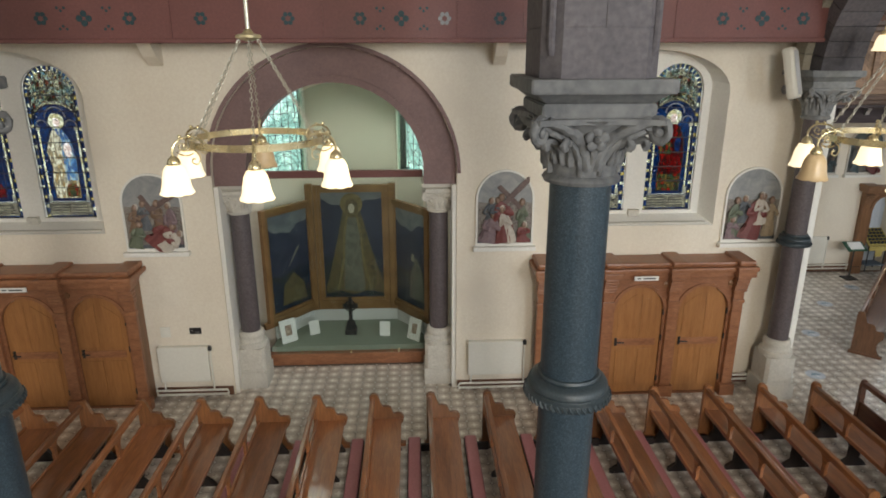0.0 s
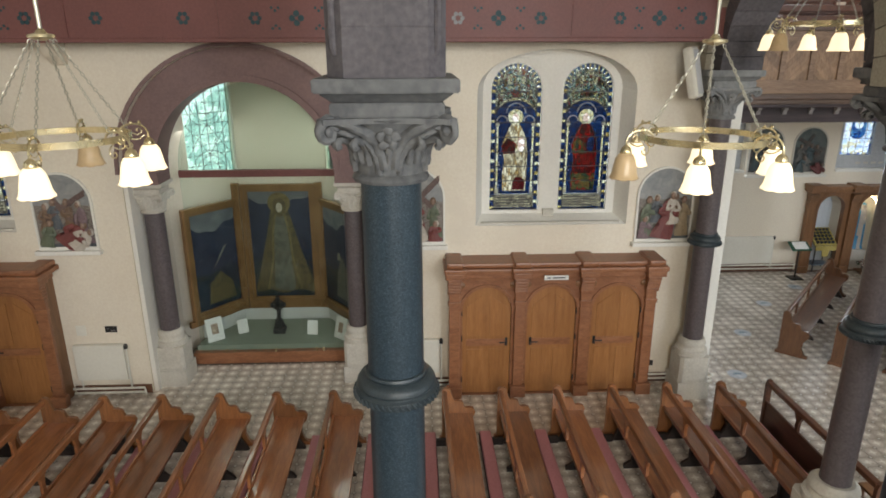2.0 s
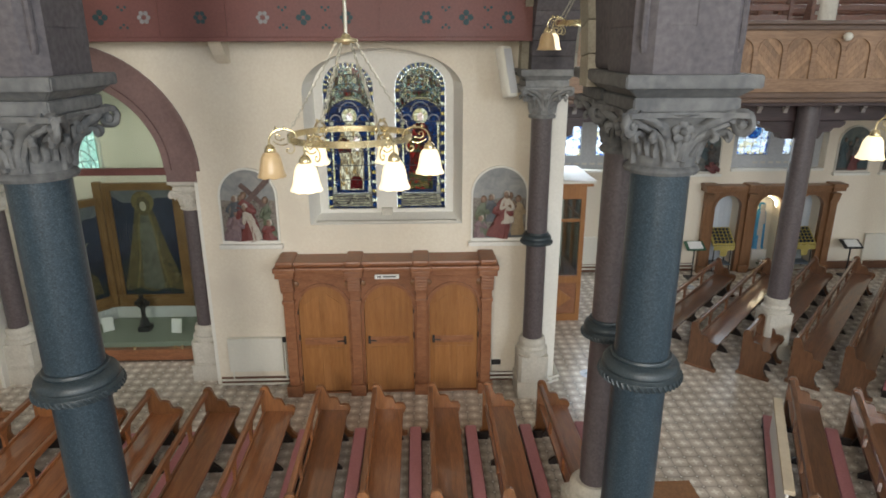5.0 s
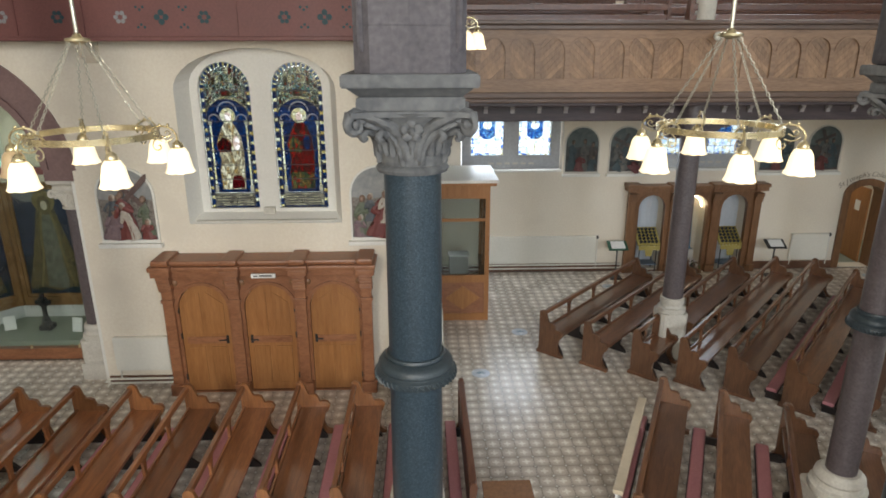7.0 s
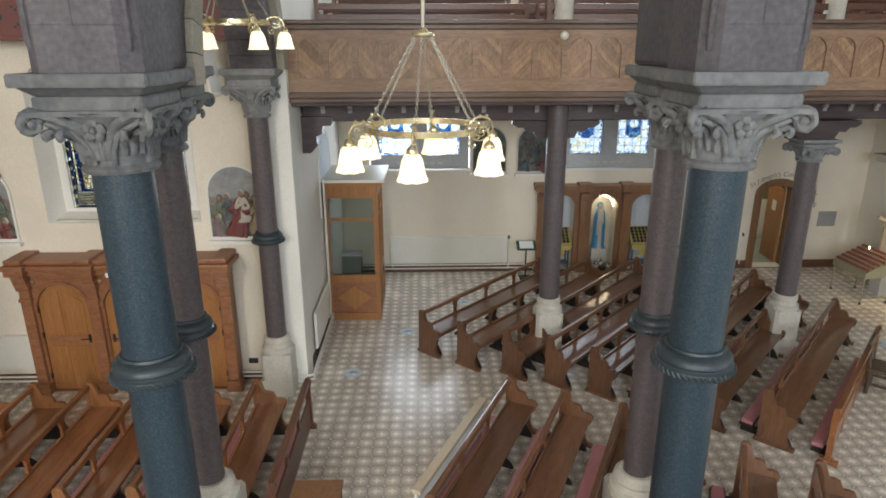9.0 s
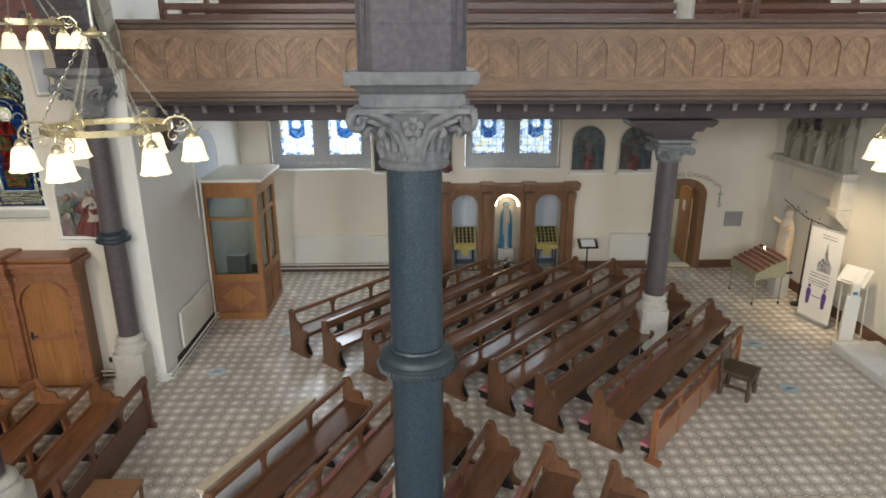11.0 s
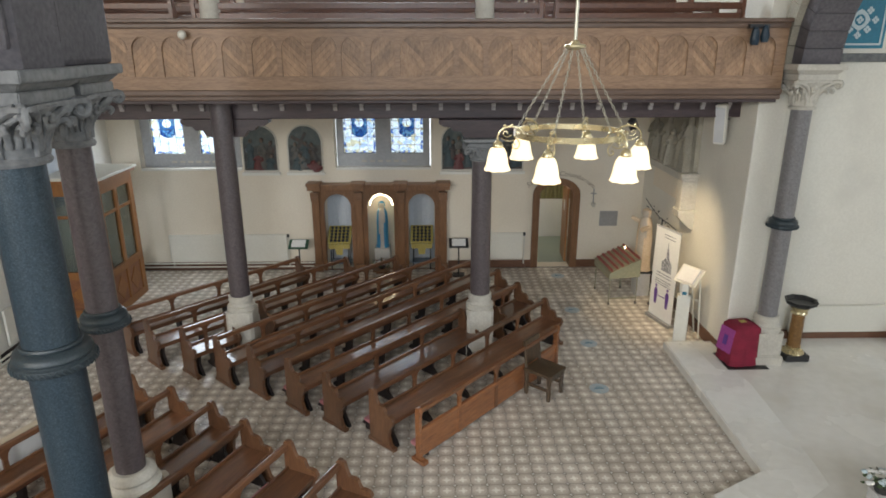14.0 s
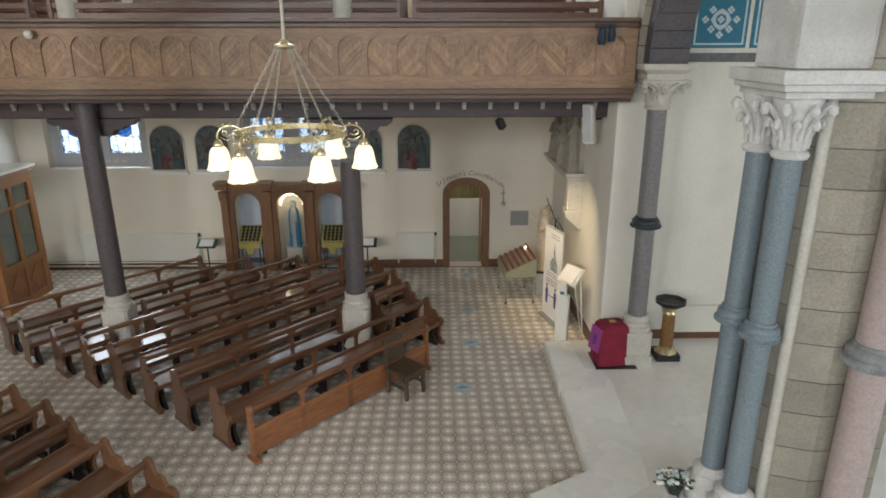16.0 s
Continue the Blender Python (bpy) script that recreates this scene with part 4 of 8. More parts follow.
def rope_ring(parent, r, z, mat, w=1.0):
    bm = B()
    lathe(bm, [(r, z + 0.115 * w), (r * 1.07, z + 0.112 * w), (r * 1.11, z + 0.092 * w), (r * 1.08, z + 0.074 * w), (r * 1.16, z + 0.068 * w), (r * 1.30, z + 0.052 * w), (r * 1.38, z + 0.022 * w), (r * 1.40, z - 0.006 * w), (r * 1.34, z - 0.028 * w), (r * 1.36, z - 0.036 * w), (r * 1.46, z - 0.05 * w), (r * 1.50, z - 0.08 * w), (r * 1.45, z - 0.112 * w), (r * 1.26, z - 0.132 * w), (r, z - 0.136 * w)], n=40)
    ring = part("shaft_ring", bm, mat, parent, "dark moulded stone ring", True)
    bm = B()
    n = 44
    for i in range(n):
        a = 2 * math.pi * i / n
        d = Vector((-math.sin(a), math.cos(a), 0))
        c = Vector((r * 1.475 * math.cos(a), r * 1.475 * math.sin(a), z - 0.082 * w))
        tube(bm, [c - d * 0.016 * w + Vector((0, 0, 0.024 * w)), c + Vector((math.cos(a), math.sin(a), 0)) * 0.008 * w, c + d * 0.016 * w - Vector((0, 0, 0.024 * w))], 0.011 * w, 6)
    part("rope_moulding", bm, mat, ring, "", True)


def shaft(parent, r, z0, z1, mat):
    bm = B()
    lathe(bm, [(r * 1.03, z0), (r * 1.01, (z0 + z1) / 2), (r, z1)], n=32)
    part("shaft", bm, mat, parent, "", True)


def pedestal(parent, half, z1, base_r, stone, round_top=True):
    """A chamfered block with a moulded round base above it."""
    zb = z1 - 0.27
    bm = B()
    k = half * 0.2
    octo = [(-half, -half + k), (-half + k, -half), (half - k, -half), (half, -half + k), (half, half - k), (half - k, half), (-half + k, half), (-half, half - k)]
    sq = [(-half * 1.06, -half * 1.06), (half * 1.06, -half * 1.06), (half * 1.06, half * 1.06), (-half * 1.06, half * 1.06)]
    prism(bm, sq, "z", 0.0, 0.3)
    prism(bm, octo, "z", 0.3, 0.33)
    prism(bm, octo, "z", 0.336, zb)
    part("pedestal_block", bm, stone, parent)
    bm = B()
    rb = min(base_r * 1.5, half * 1.02)
    lathe(bm, [(rb, zb), (rb * 1.03, zb + 0.03), (rb, zb + 0.085), (rb * 0.86, zb + 0.10), (rb * 0.80, zb + 0.15), (rb * 0.88, zb + 0.19), (rb * 0.84, zb + 0.235), (base_r * 1.05, z1), (base_r, z1 + 0.01)], n=28)
    part("base_moulding", bm, stone, parent, smooth=True)


def nave_column(x, y, double, stone=STONE):
    c = thing("nave_column", "dark granite nave column with carved capital and rope ring" if not double else "dark granite column paired with a brown marble shaft", "column", "nave columns", m=pose(x, y, 0))
    shaft(c, 0.228, 1.02, 4.68, GRANITE)
    rope_ring(c, 0.235, 2.965, GRANITE_RING)
    pedestal(c, 0.40, 1.02, 0.27, STONE_PALE)
    capital(c, 0.235, 4.66, 5.41, 0.485, stone)
    bm = B()
    top = 10.5
    k = 0.12
    h = 0.40
    pts = [(-h, -h + k), (-h + k, -h), (h - k, -h), (h, -h + k), (h, h - k), (h - k, h), (-h + k, h), (-h, h - k)]
    zs = [5.41, 5.73, 6.35, 7.0]
    for a, b in zip(zs, zs[1:]):
        prism(bm, pts, "z", a + 0.004, b - 0.004)
    prism(bm, [(p[0] * 0.98, p[1] * 0.98) for p in pts], "z", 5.41, 7.0)
    box(bm, -0.36, 0.36, -0.36, 0.36, 7.0, top)
    part("impost_block", bm, STONE_PURPLE, c, "purple-grey coursed stone springer")
    bm = B()
    for sx in (-1, 1):
        for sy in (-1, 1):
            tube(bm, [(sx * 0.33, sy * 0.33, 5.56), (sx * 0.345, sy * 0.345, 5.62), (sx * 0.345, sy * 0.345, 7.0)], 0.028)
    for s in (-1, 1):
        box(bm, -0.006 , 0.006, s * 0.401 - 0.004, s * 0.401 + 0.004, 5.73, 6.35)
    part("roll_moulding", bm, STONE_PURPLE, c, smooth=True)
    if double:
        d = thing("transept_column", "brown marble shaft with carved capital and rope ring", "column", "brown columns", m=pose(x - 0.02, y + 0.95, 0))
        shaft(d, 0.155, 1.02, 4.68, BROWN_STONE)
        rope_ring(d, 0.165, 2.88, GRANITE_RING, 0.85)
        pedestal(d, 0.30, 1.02, 0.20, STONE_PALE)
        capital(d, 0.165, 4.66, 5.41, 0.40, stone)
        part("impost_block", abox(-0.34, 0.34, -0.62, 0.36, 5.41, 10.5, 0.05), STONE_PURPLE, d, "purple-grey stone springer")
    return c


nave_column(1.12, 5.0, False)
nave_column(-3.68, 5.0, False)
nave_column(5.92, 5.05, True)
nave_column(10.71, 5.03, True, STONE_MID)


def wall_column(x, y, label, white=False):
    c = thing("wall_column", label, "column", "wall columns", m=pose(x, y, 0))
    shaft(c, 0.155, 1.02, 4.6, BROWN_STONE if not white else LIT_MARBLE)
    rope_ring(c, 0.165, 2.73 if not white else 2.72, GRANITE_RING, 0.8)
    pedestal(c, 0.245, 1.02, 0.185, STONE_PALE)
    capital(c, 0.165, 4.58, 5.28, 0.39, STONE_LIGHT if not white else STONE_PALE)
    return c


wall_column(5.84, 9.66, "brown marble wall column on a pale stone pedestal")
wall_column(20.05, 10.05, "grey marble column beside the chancel wall, lightened for bright light", True)


def arch_ribs(name, x, y0, y1, zs, label, mat, sign=1, w=0.3):
    """Springing arch of wedge stones across the view's depth."""
    a = thing(name, label, "arch", "", "structure")
    c, r = (y0 + y1) / 2, (y1 - y0) / 2
    for k, (ri, ro, hw) in enumerate(((r - 0.05, r + 0.22, w), (r + 0.23, r + 0.5, w * 1.35))):
        n = 22
        for i in range(n):
            t0, t1 = math.pi * (i + 0.02) / n, math.pi * (i + 0.98) / n
            pts = [(c + q * math.cos(t), zs + q * math.sin(t)) for q, t in ((ri, t0), (ro, t0), (ro, t1), (ri, t1))]
            part("voussoir", aprism(pts, "x", x - hw, x + hw), mat[k], a)
    return a


arch_ribs("aisle_arch", 5.9, 6.35, 9.4, 5.25, "purple-grey stone arch between aisle and transept", (STONE_PURPLE, COURSE_STONE))
arch_ribs("chancel_side_arch", 20.05, 6.1, 9.8, 5.25, "pale stone arch beside the chancel", (STONE_PURPLE, COURSE_STONE))
# ---------------------------------------------------------------- frieze beam over the aisle
beam = thing("frieze_beam", "maroon painted frieze beam with stencilled quatrefoils", "beam", "", "structure")
part("beam_board", abox(-9, 5.74, 9.40, 9.62, 5.72, 6.75), MAROON, beam)
part("lower_moulding", abox(-9, 5.74, 9.37, 9.65, 5.66, 5.72, 0.012), MAROON, beam)
part("soffit_board", abox(-9, 5.74, 9.62, WA, 6.2, 6.25), CEIL, beam)
bm = B()
for x in (-5.6, -3.3, -1.31, 0.50, 1.40, 3.48):
    box(bm, x - 0.012, x + 0.012, 9.385, 9.40, 5.72, 6.75)
part("joint_strip", bm, MAROON, beam)


def foil(x, z, s, n, mat):
    """A stencilled flower of n petals."""
    bm = B()
    for i in range(n):
        a = i * 2 * math.pi / n
        w = 0.42 if n == 4 else 0.30
        prism(bm, [(x + s * 0.6 * math.cos(a) + s * w * math.cos(t * math.pi / 5), z + s * 0.6 * math.sin(a) + s * w * math.sin(t * math.pi / 5)) for t in range(10)], "y", 9.394 - 0.0006 * i, 9.398)
    part("quatrefoil", bm, mat, beam)


for x in (-2.90, -1.76, 1.07):
    foil(x, 5.97, 0.10, 6, TEAL_INK)
for g, gx in enumerate((-7.0, -4.40, -0.26, 2.46, 4.68)):
    for k, n in ((-0.55, 6), (0.0, 4), (0.58, 6)):
        foil(gx + k, 5.97, 0.10, n, GREY_INK if (g, k) in ((2, 0.58), (3, -0.55)) else TEAL_INK)
    for k in (-0.28, 0.30):
        for dz in (-0.13, 0.13):
            for j in range(3):
                xx, zz = gx + k + 0.045 * (j - 1), 5.97 + dz + (-0.035 if j == 1 else 0) * (1 if dz > 0 else -1)
                part("trefoil_dot", aprism([(xx + 0.02 * math.cos(t), zz + 0.02 * math.sin(t)) for t in (0, 1.05, 2.1, 3.14, 4.2, 5.25)], "y", 9.395, 9.398), TEAL_INK, beam)
for x in (-3.78, 1.15):
    c = thing("corbel", "small plastered corbel under the frieze beam", "corbel", "corbels", "structure")
    part("corbel_block", aprism([(9.62, 5.66), (10.06, 5.66), (10.06, 5.36), (9.98, 5.36), (9.80, 5.48)], "x", x - 0.09, x + 0.09), PLASTER, c)

# ---------------------------------------------------------------- shrine alcove with triptych
shr = thing("shrine_arch", "maroon round arch carried on brown marble columns", "arch", "", "structure")
n = 28
ro, ri = 1.865, 1.36
ring = [(AX + ro * math.cos(math.pi * i / n), 3.75 + ro * math.sin(math.pi * i / n)) for i in range(n + 1)] + [(AX + ri * math.cos(math.pi * i / n), 3.75 + ri * math.sin(math.pi * i / n)) for i in range(n, -1, -1)]
part("arch_ring", aprism([(AX + ro, 3.56)] + ring[:n + 1] + [(AX - ro, 3.56), (AX - ri, 3.56)] + ring[n + 1:][::1][0:0] + [(AX - ri * math.cos(math.pi * i / n), 3.75 + ri * math.sin(math.pi * i / n)) for i in range(n + 1)] + [(AX + ri, 3.56)], "y", WA + 0.10, WA + 0.62), MAROON_STONE, shr)
rr = [(AX + (ri + 0.10) * math.cos(math.pi * i / n), 3.75 + (ri + 0.10) * math.sin(math.pi * i / n)) for i in range(n + 1)] + [(AX + (ri + 0.0) * math.cos(math.pi * i / n), 3.75 + (ri + 0.0) * math.sin(math.pi * i / n)) for i in range(n, -1, -1)]
part("arch_roll", aprism(rr, "y", WA + 0.06, WA + 0.10), MAROON_STONE, shr)
r2 = [(AX + 1.93 * math.cos(math.pi * i / n), 3.75 + 1.93 * math.sin(math.pi * i / n)) for i in range(n + 1)] + [(AX + 1.872 * math.cos(math.pi * i / n), 3.75 + 1.872 * math.sin(math.pi * i / n)) for i in range(n, -1, -1)]
part("hood_mould", aprism(r2, "y", WA - 0.03, WA + 0.01), MAROON_STONE, shr)
for sx in (-1.62, 1.60):
    c = thing("shrine_column", "brown marble column with carved capital on a stone pedestal", "column", "shrine columns", m=pose(AX + sx, WA + 0.42, 0))
    shaft(c, 0.155, 1.0, 3.1, BROWN_STONE)
    pedestal(c, 0.245, 1.0, 0.185, STONE_PALE)
    capital(c, 0.16, 3.06, 3.56, 0.27, STONE_PALE)
for s in (-1, 1):
    j = thing("shrine_jamb", "white plastered jamb with stepped edges", "jamb", "shrine jambs", "structure")
    xs = sorted((AX + s * 1.87, AX + s * 1.80))
    part("jamb_face", abox(xs[0], xs[1], WA + 0.03, WA + 0.70, 0.0, 3.56, 0.01), PLASTER_WHITE, j)

# polygonal recess behind the arch
apse = thing("wall_shrine_recess", "plastered recess with leaded windows behind the shrine", "wall", "", "structure")
P0, P1, P2, P3 = (AX - 1.87, WA + 0.3), (AX - 1.80, 11.55), (AX - 0.86, 12.75), (AX + 0.86, 12.75)
P4, P5 = (AX + 1.80, 11.55), (AX + 1.87, WA + 0.3)


def upright(bm, a, b, z0, z1, thick, hole=None):
    """An upright slab between two plan points, with an opening."""
    d = Vector((b[0] - a[0], b[1] - a[1], 0))
    L = d.length
    d.normalize()
    nrm = Vector((-d.y, d.x, 0))
    m = Matrix(((d.x, nrm.x, 0, a[0]), (d.y, nrm.y, 0, a[1]), (0, 0, 1, 0), (0, 0, 0, 1)))
    prism(bm, [(0, z0), (L, z0), (L, z1), (0, z1)], "y", 0, thick, [hole(L)] if hole else (), m)
    return m, L


def leaded(L, f0=0.32, f1=0.97):
    return [(L * f0, 3.30), (L * f1, 3.30), (L * f1, 5.0), (L * f0, 5.0)]


def leaded_mirror(L):
    return leaded(L, 0.03, 0.68)


bm = B()
upright(bm, P0, P1, 0, 5.8, 0.08)
mL, LL = upright(bm, P1, P2, 0, 5.8, 0.08, leaded)
upright(bm, P2, P3, 0, 5.8, 0.08)
mR, LR = upright(bm, P3, P4, 0, 5.8, 0.08, leaded_mirror)
upright(bm, P4, P5, 0, 5.8, 0.08)
part("recess_wall", bm, PLASTER, apse)
part("recess_ceiling", aprism([P0, P1, P2, P3, P4, P5], "z", 5.7, 5.8), PLASTER_WHITE, apse)
for m, L, opening in ((mL, LL, leaded), (mR, LR, leaded_mirror)):
    h = opening(L)
    xa, xb = h[0][0], h[1][0]
    xm, wd = (xa + xb) / 2, xb - xa
    pane = part("pane", aprism(h, "y", 0.03, 0.036, m=m), LEADED, apse, "pale green leaded glass")
    bm = B()
    for i in range(1, 9):
        z = 3.30 + i * 0.19
        box(bm, xa, xb, 0.015, 0.025, z, z + 0.008, m=m)
    for i in range(1, 6):
        xx = xa + wd * i / 6
        box(bm, xx - 0.004, xx + 0.004, 0.015, 0.025, 3.30, 5.0, m=m)
    for cz in (3.34, 4.62):
        for rad in (0.2, 0.32, 0.42):
            pts = [m @ Vector((xm + rad * wd * math.cos(math.pi * i / 12), 0.02, cz + rad * math.sin(math.pi * i / 12) * (1 if cz < 4 else -1) * wd)) for i in range(13)]
            tube(bm, pts, 0.006, 5)
    for s in (-1, 1):
        tube(bm, [m @ Vector((xm + s * wd * 0.45, 0.02, 3.68)), m @ Vector((xm, 0.02, 4.25))], 0.006, 5)
        tube(bm, [m @ Vector((xm + s * wd * 0.45, 0.02, 4.25)), m @ Vector((xm, 0.02, 3.68))], 0.006, 5)
    part("lead", bm, LEAD, apse)
    bm = B()
    box(bm, xb, xb + 0.05, -0.03, 0.02, 3.25, 5.0, 0.006, m)
    part("window_frame", bm, WHITE_METAL, apse)
    bm = B()
    box(bm, -0.3, L + 0.3, 0.5, 0.51, 3.0, 5.5, m=m)
    part("daylight_backdrop", bm, OUTSIDE_C, apse)

# glazed screen
scr = thing("shrine_glass_screen", "glazed screen with maroon rail closing the shrine", "screen", "", "structure")
part("rail", abox(AX - 1.36, AX + 1.36, 11.02, 11.12, 3.50, 3.62, 0.01), MAROON, scr)
part("kerb", abox(AX - 1.50, AX + 1.38, 11.02, 11.16, 0.0, 0.22, 0.012), OAK_TRIM, scr)
lun = [(AX + 1.36 * math.cos(math.pi * i / 24), 3.62 + 1.45 * math.sin(math.pi * i / 24)) for i in range(25)]
g = part("lunette_glass", aprism(lun, "y", 11.06, 11.066), CASE_GLASS, scr)
g.visible_shadow = False
g = part("lower_glass", abox(AX - 1.36, AX + 1.36, 11.06, 11.066, 0.22, 3.5), GLASS, scr)
g.visible_shadow = False
bm = B()
for x in (-0.9, -0.75, 0.0, 0.75, 0.88):
    box(bm, AX + x - 0.012, AX + x + 0.012, 11.03, 11.06, 0.22, 0.29)
part("glass_clip", bm, BRASS, scr)
plat = thing("shrine_platform", "green carpeted platform with white arcaded skirting", "platform")
part("platform_top", aprism([(AX - 1.47, 11.17), (AX + 1.47, 11.17), (AX + 1.4, 11.6), (AX + 0.84, 12.4), (AX - 0.84, 12.4), (AX - 1.4, 11.6)], "z", 0.0, 0.31), GREEN_CLOTH, plat)
bm = B()
sk = [((AX - 1.42, 11.5), (AX - 0.84, 12.33)), ((AX - 0.84, 12.33), (AX + 0.84, 12.33)), ((AX + 0.84, 12.33), (AX + 1.42, 11.5))]
for a, b in sk:
    m, L = upright(bm, a, b, 0.31, 0.62, 0.04)
    k = max(3, int(L / 0.09))
    for i in range(k):
        box(bm, L * (i + 0.25) / k, L * (i + 0.75) / k, -0.015, 0.0, 0.47, 0.56, m=m)
part("arcaded_skirting", bm, surface("chalk_white", (0.55, 0.56, 0.54), (0.65, 0.66, 0.64), 0.8), plat)

trip = thing("triptych", "dark painted triptych in a gilded wooden frame", "triptych")


def framed(a, b, z0, z1, dz, cut, kind):
    """One panel of the triptych between two plan points; dz lowers its outer top corner."""
    d = Vector((b[0] - a[0], b[1] - a[1], 0))
    L = d.length
    d.normalize()
    nrm = Vector((-d.y, d.x, 0))
    m = Matrix(((d.x, nrm.x, 0, a[0]), (d.y, nrm.y, 0, a[1]), (0, 0, 1, 0), (0, 0, 0, 1)))
    za, zb = z1 - (dz if kind == "l" else 0), z1 - (dz if kind == "r" else 0)
    out = [(0, z0), (L, z0), (L, zb), (0, za)]
    f = 0.085
    inn = [(f, z0 + f), (L - f, z0 + f), (L - f, zb - f), (f, za - f)]
    fr = part("frame", aprism(out, "y", -0.06, 0.03, [inn], m), GOLD_FRAME, trip)
    f2 = 0.055
    inn2 = [(p[0] + (f2 if i in (0, 3) else -f2), p[1] + (f2 if i < 2 else -f2)) for i, p in enumerate(inn)]
    part("slip", aprism(inn, "y", -0.035, 0.0, [inn2], m), GOLD_FRAME, fr)
    cv = part("canvas", aprism(inn, "y", 0.005, 0.02, (), m), PAINT_NIGHT, trip)
    hz = z0 + (z1 - z0) * (0.86 if kind == "c" else 0.80)
    ridge = [(f + (L - 2 * f) * i / 14, hz + 0.09 * math.sin(2.2 + i * 0.42) + 0.03 * math.sin(i * 1.3 + L)) for i in range(15)]
    part("painted_sky", aprism(ridge + [(L - f, zb - f), (f, za - f)], "y", 0.001, 0.004, (), m), PAINT_SKY, cv)
    low = z0 + (z1 - z0) * 0.42
    part("painted_hills", aprism([(f, low), (L * 0.35, low - 0.12), (L * 0.7, low + 0.04), (L - f, low - 0.06)] + ridge[::-1], "y", 0.001, 0.004, (), m), PAINT_HILL, cv)
    return m, L, cv


m, L, cv = framed((AX - 0.72, 12.28), (AX + 0.72, 12.28), 0.70, 3.12, 0, 0, "c")
w2 = L / 2
cloak = [(-0.58, 0.92), (-0.60, 1.02), (-0.50, 1.34), (-0.40, 1.72), (-0.29, 2.14), (-0.22, 2.45), (-0.13, 2.70), (0.0, 2.82), (0.13, 2.70), (0.22, 2.45), (0.30, 2.14), (0.42, 1.72), (0.54, 1.34), (0.64, 1.02), (0.60, 0.92), (0.30, 0.98), (0.0, 0.90), (-0.30, 0.98)]
part("painted_cloak", aprism([(w2 + 0.94 * p.x, p.y) for p in curve_pts([(a_, b_, 0) for a_, b_ in cloak], 3)], "y", -0.003, 0.0, (), m), PAINT_ROBE, cv)
for sg_ in (-1, 1):
    trim_ = curve_pts([(sg_ * 0.09, 2.52, 0), (sg_ * 0.16, 2.1, 0), (sg_ * 0.20, 1.6, 0), (sg_ * 0.33, 0.98, 0)], 5)
    part("painted_trim", aprism([(w2 + p.x - 0.02, p.y) for p in trim_] + [(w2 + p.x + 0.02, p.y) for p in trim_[::-1]], "y", -0.008, -0.0045, (), m), PAINT_GOLD, cv)
tunic = [(-0.20, 1.0), (-0.17, 1.5), (-0.14, 2.0), (-0.10, 2.4), (0.0, 2.55), (0.10, 2.4), (0.14, 2.0), (0.17, 1.5), (0.20, 1.0), (0.0, 0.96)]
part("painted_tunic", aprism([(w2 + p.x, p.y) for p in curve_pts([(a_, b_, 0) for a_, b_ in tunic], 3)], "y", -0.007, -0.004, (), m), PAINT_TUNIC, cv)
part("painted_halo", aprism([(w2 + 0.215 * math.cos(i * math.pi / 12), 2.745 + 0.215 * math.sin(i * math.pi / 12)) for i in range(24)], "y", -0.011, -0.0085, (), m), PAINT_GOLD, cv)
part("painted_hair", aprism([(w2 + 0.13 * math.cos(i * math.pi / 8), 2.66 + 0.19 * math.sin(i * math.pi / 8)) for i in range(16)], "y", -0.013, -0.0115, (), m), PAINT_ROBE, cv)
part("painted_head", aprism([(w2 + 0.062 * math.cos(i * math.pi / 6), 2.66 + 0.095 * math.sin(i * math.pi / 6)) for i in range(12)], "y", -0.016, -0.0135, (), m), PAINT_FACE, cv)
m, L, cv = framed((AX - 1.52, 11.30), (AX - 0.76, 12.26), 0.72, 2.86, -0.0, 0, "x")
part("painted_branch", aprism([(L * 0.46, 1.66), (L * 0.49, 1.69), (L * 0.62, 1.9), (L * 0.70, 2.02), (L * 0.66, 2.02), (L * 0.58, 1.88)], "y", -0.003, 0.0, (), m), PAINT_PALE, cv)
part("painted_group", aprism([(L * 0.3, 0.95), (L * 0.8, 0.95), (L * 0.75, 1.3), (L * 0.55, 1.55), (L * 0.36, 1.35)], "y", -0.003, 0.0, (), m), PAINT_ROBE, cv)
m, L, cv = framed((AX + 0.76, 12.26), (AX + 1.48, 11.30), 0.72, 2.86, 0, 0, "x")
part("painted_shape", aprism([(L * 0.45, 1.0), (L * 0.85, 1.0), (L * 0.8, 1.6), (L * 0.65, 1.85), (L * 0.5, 1.5)], "y", -0.003, 0.0, (), m), PAINT_TUNIC, cv)
part("painted_light", aprism([(L * 0.52, 1.75), (L * 0.62, 1.75), (L * 0.6, 1.9), (L * 0.53, 1.9)], "y", -0.007, -0.004, (), m), PAINT_PALE, cv)
for x in (AX - 0.78, AX + 0.78):
    part("frame_pillar", abox(x - 0.07, x + 0.07, 12.14, 12.26, 0.62, 3.16, 0.015), GOLD_FRAME, trip)
part("frame_base", aprism([(AX - 1.56, 11.26), (AX - 0.8, 12.22), (AX + 0.8, 12.22), (AX + 1.52, 11.26), (AX + 1.58, 11.32), (AX + 0.84, 12.30), (AX - 0.84, 12.30), (AX - 1.62, 11.32)], "z", 0.60, 0.71), GOLD_FRAME, trip)

cr = thing("standing_cross", "small dark cross on a stepped base", "cross", m=pose(AX - 0.05, 11.72, 0.31))
bm = abox(-0.11, 0.11, -0.11, 0.11, 0.0, 0.10, 0.008)
part("base_step", bm, BLACK, cr)
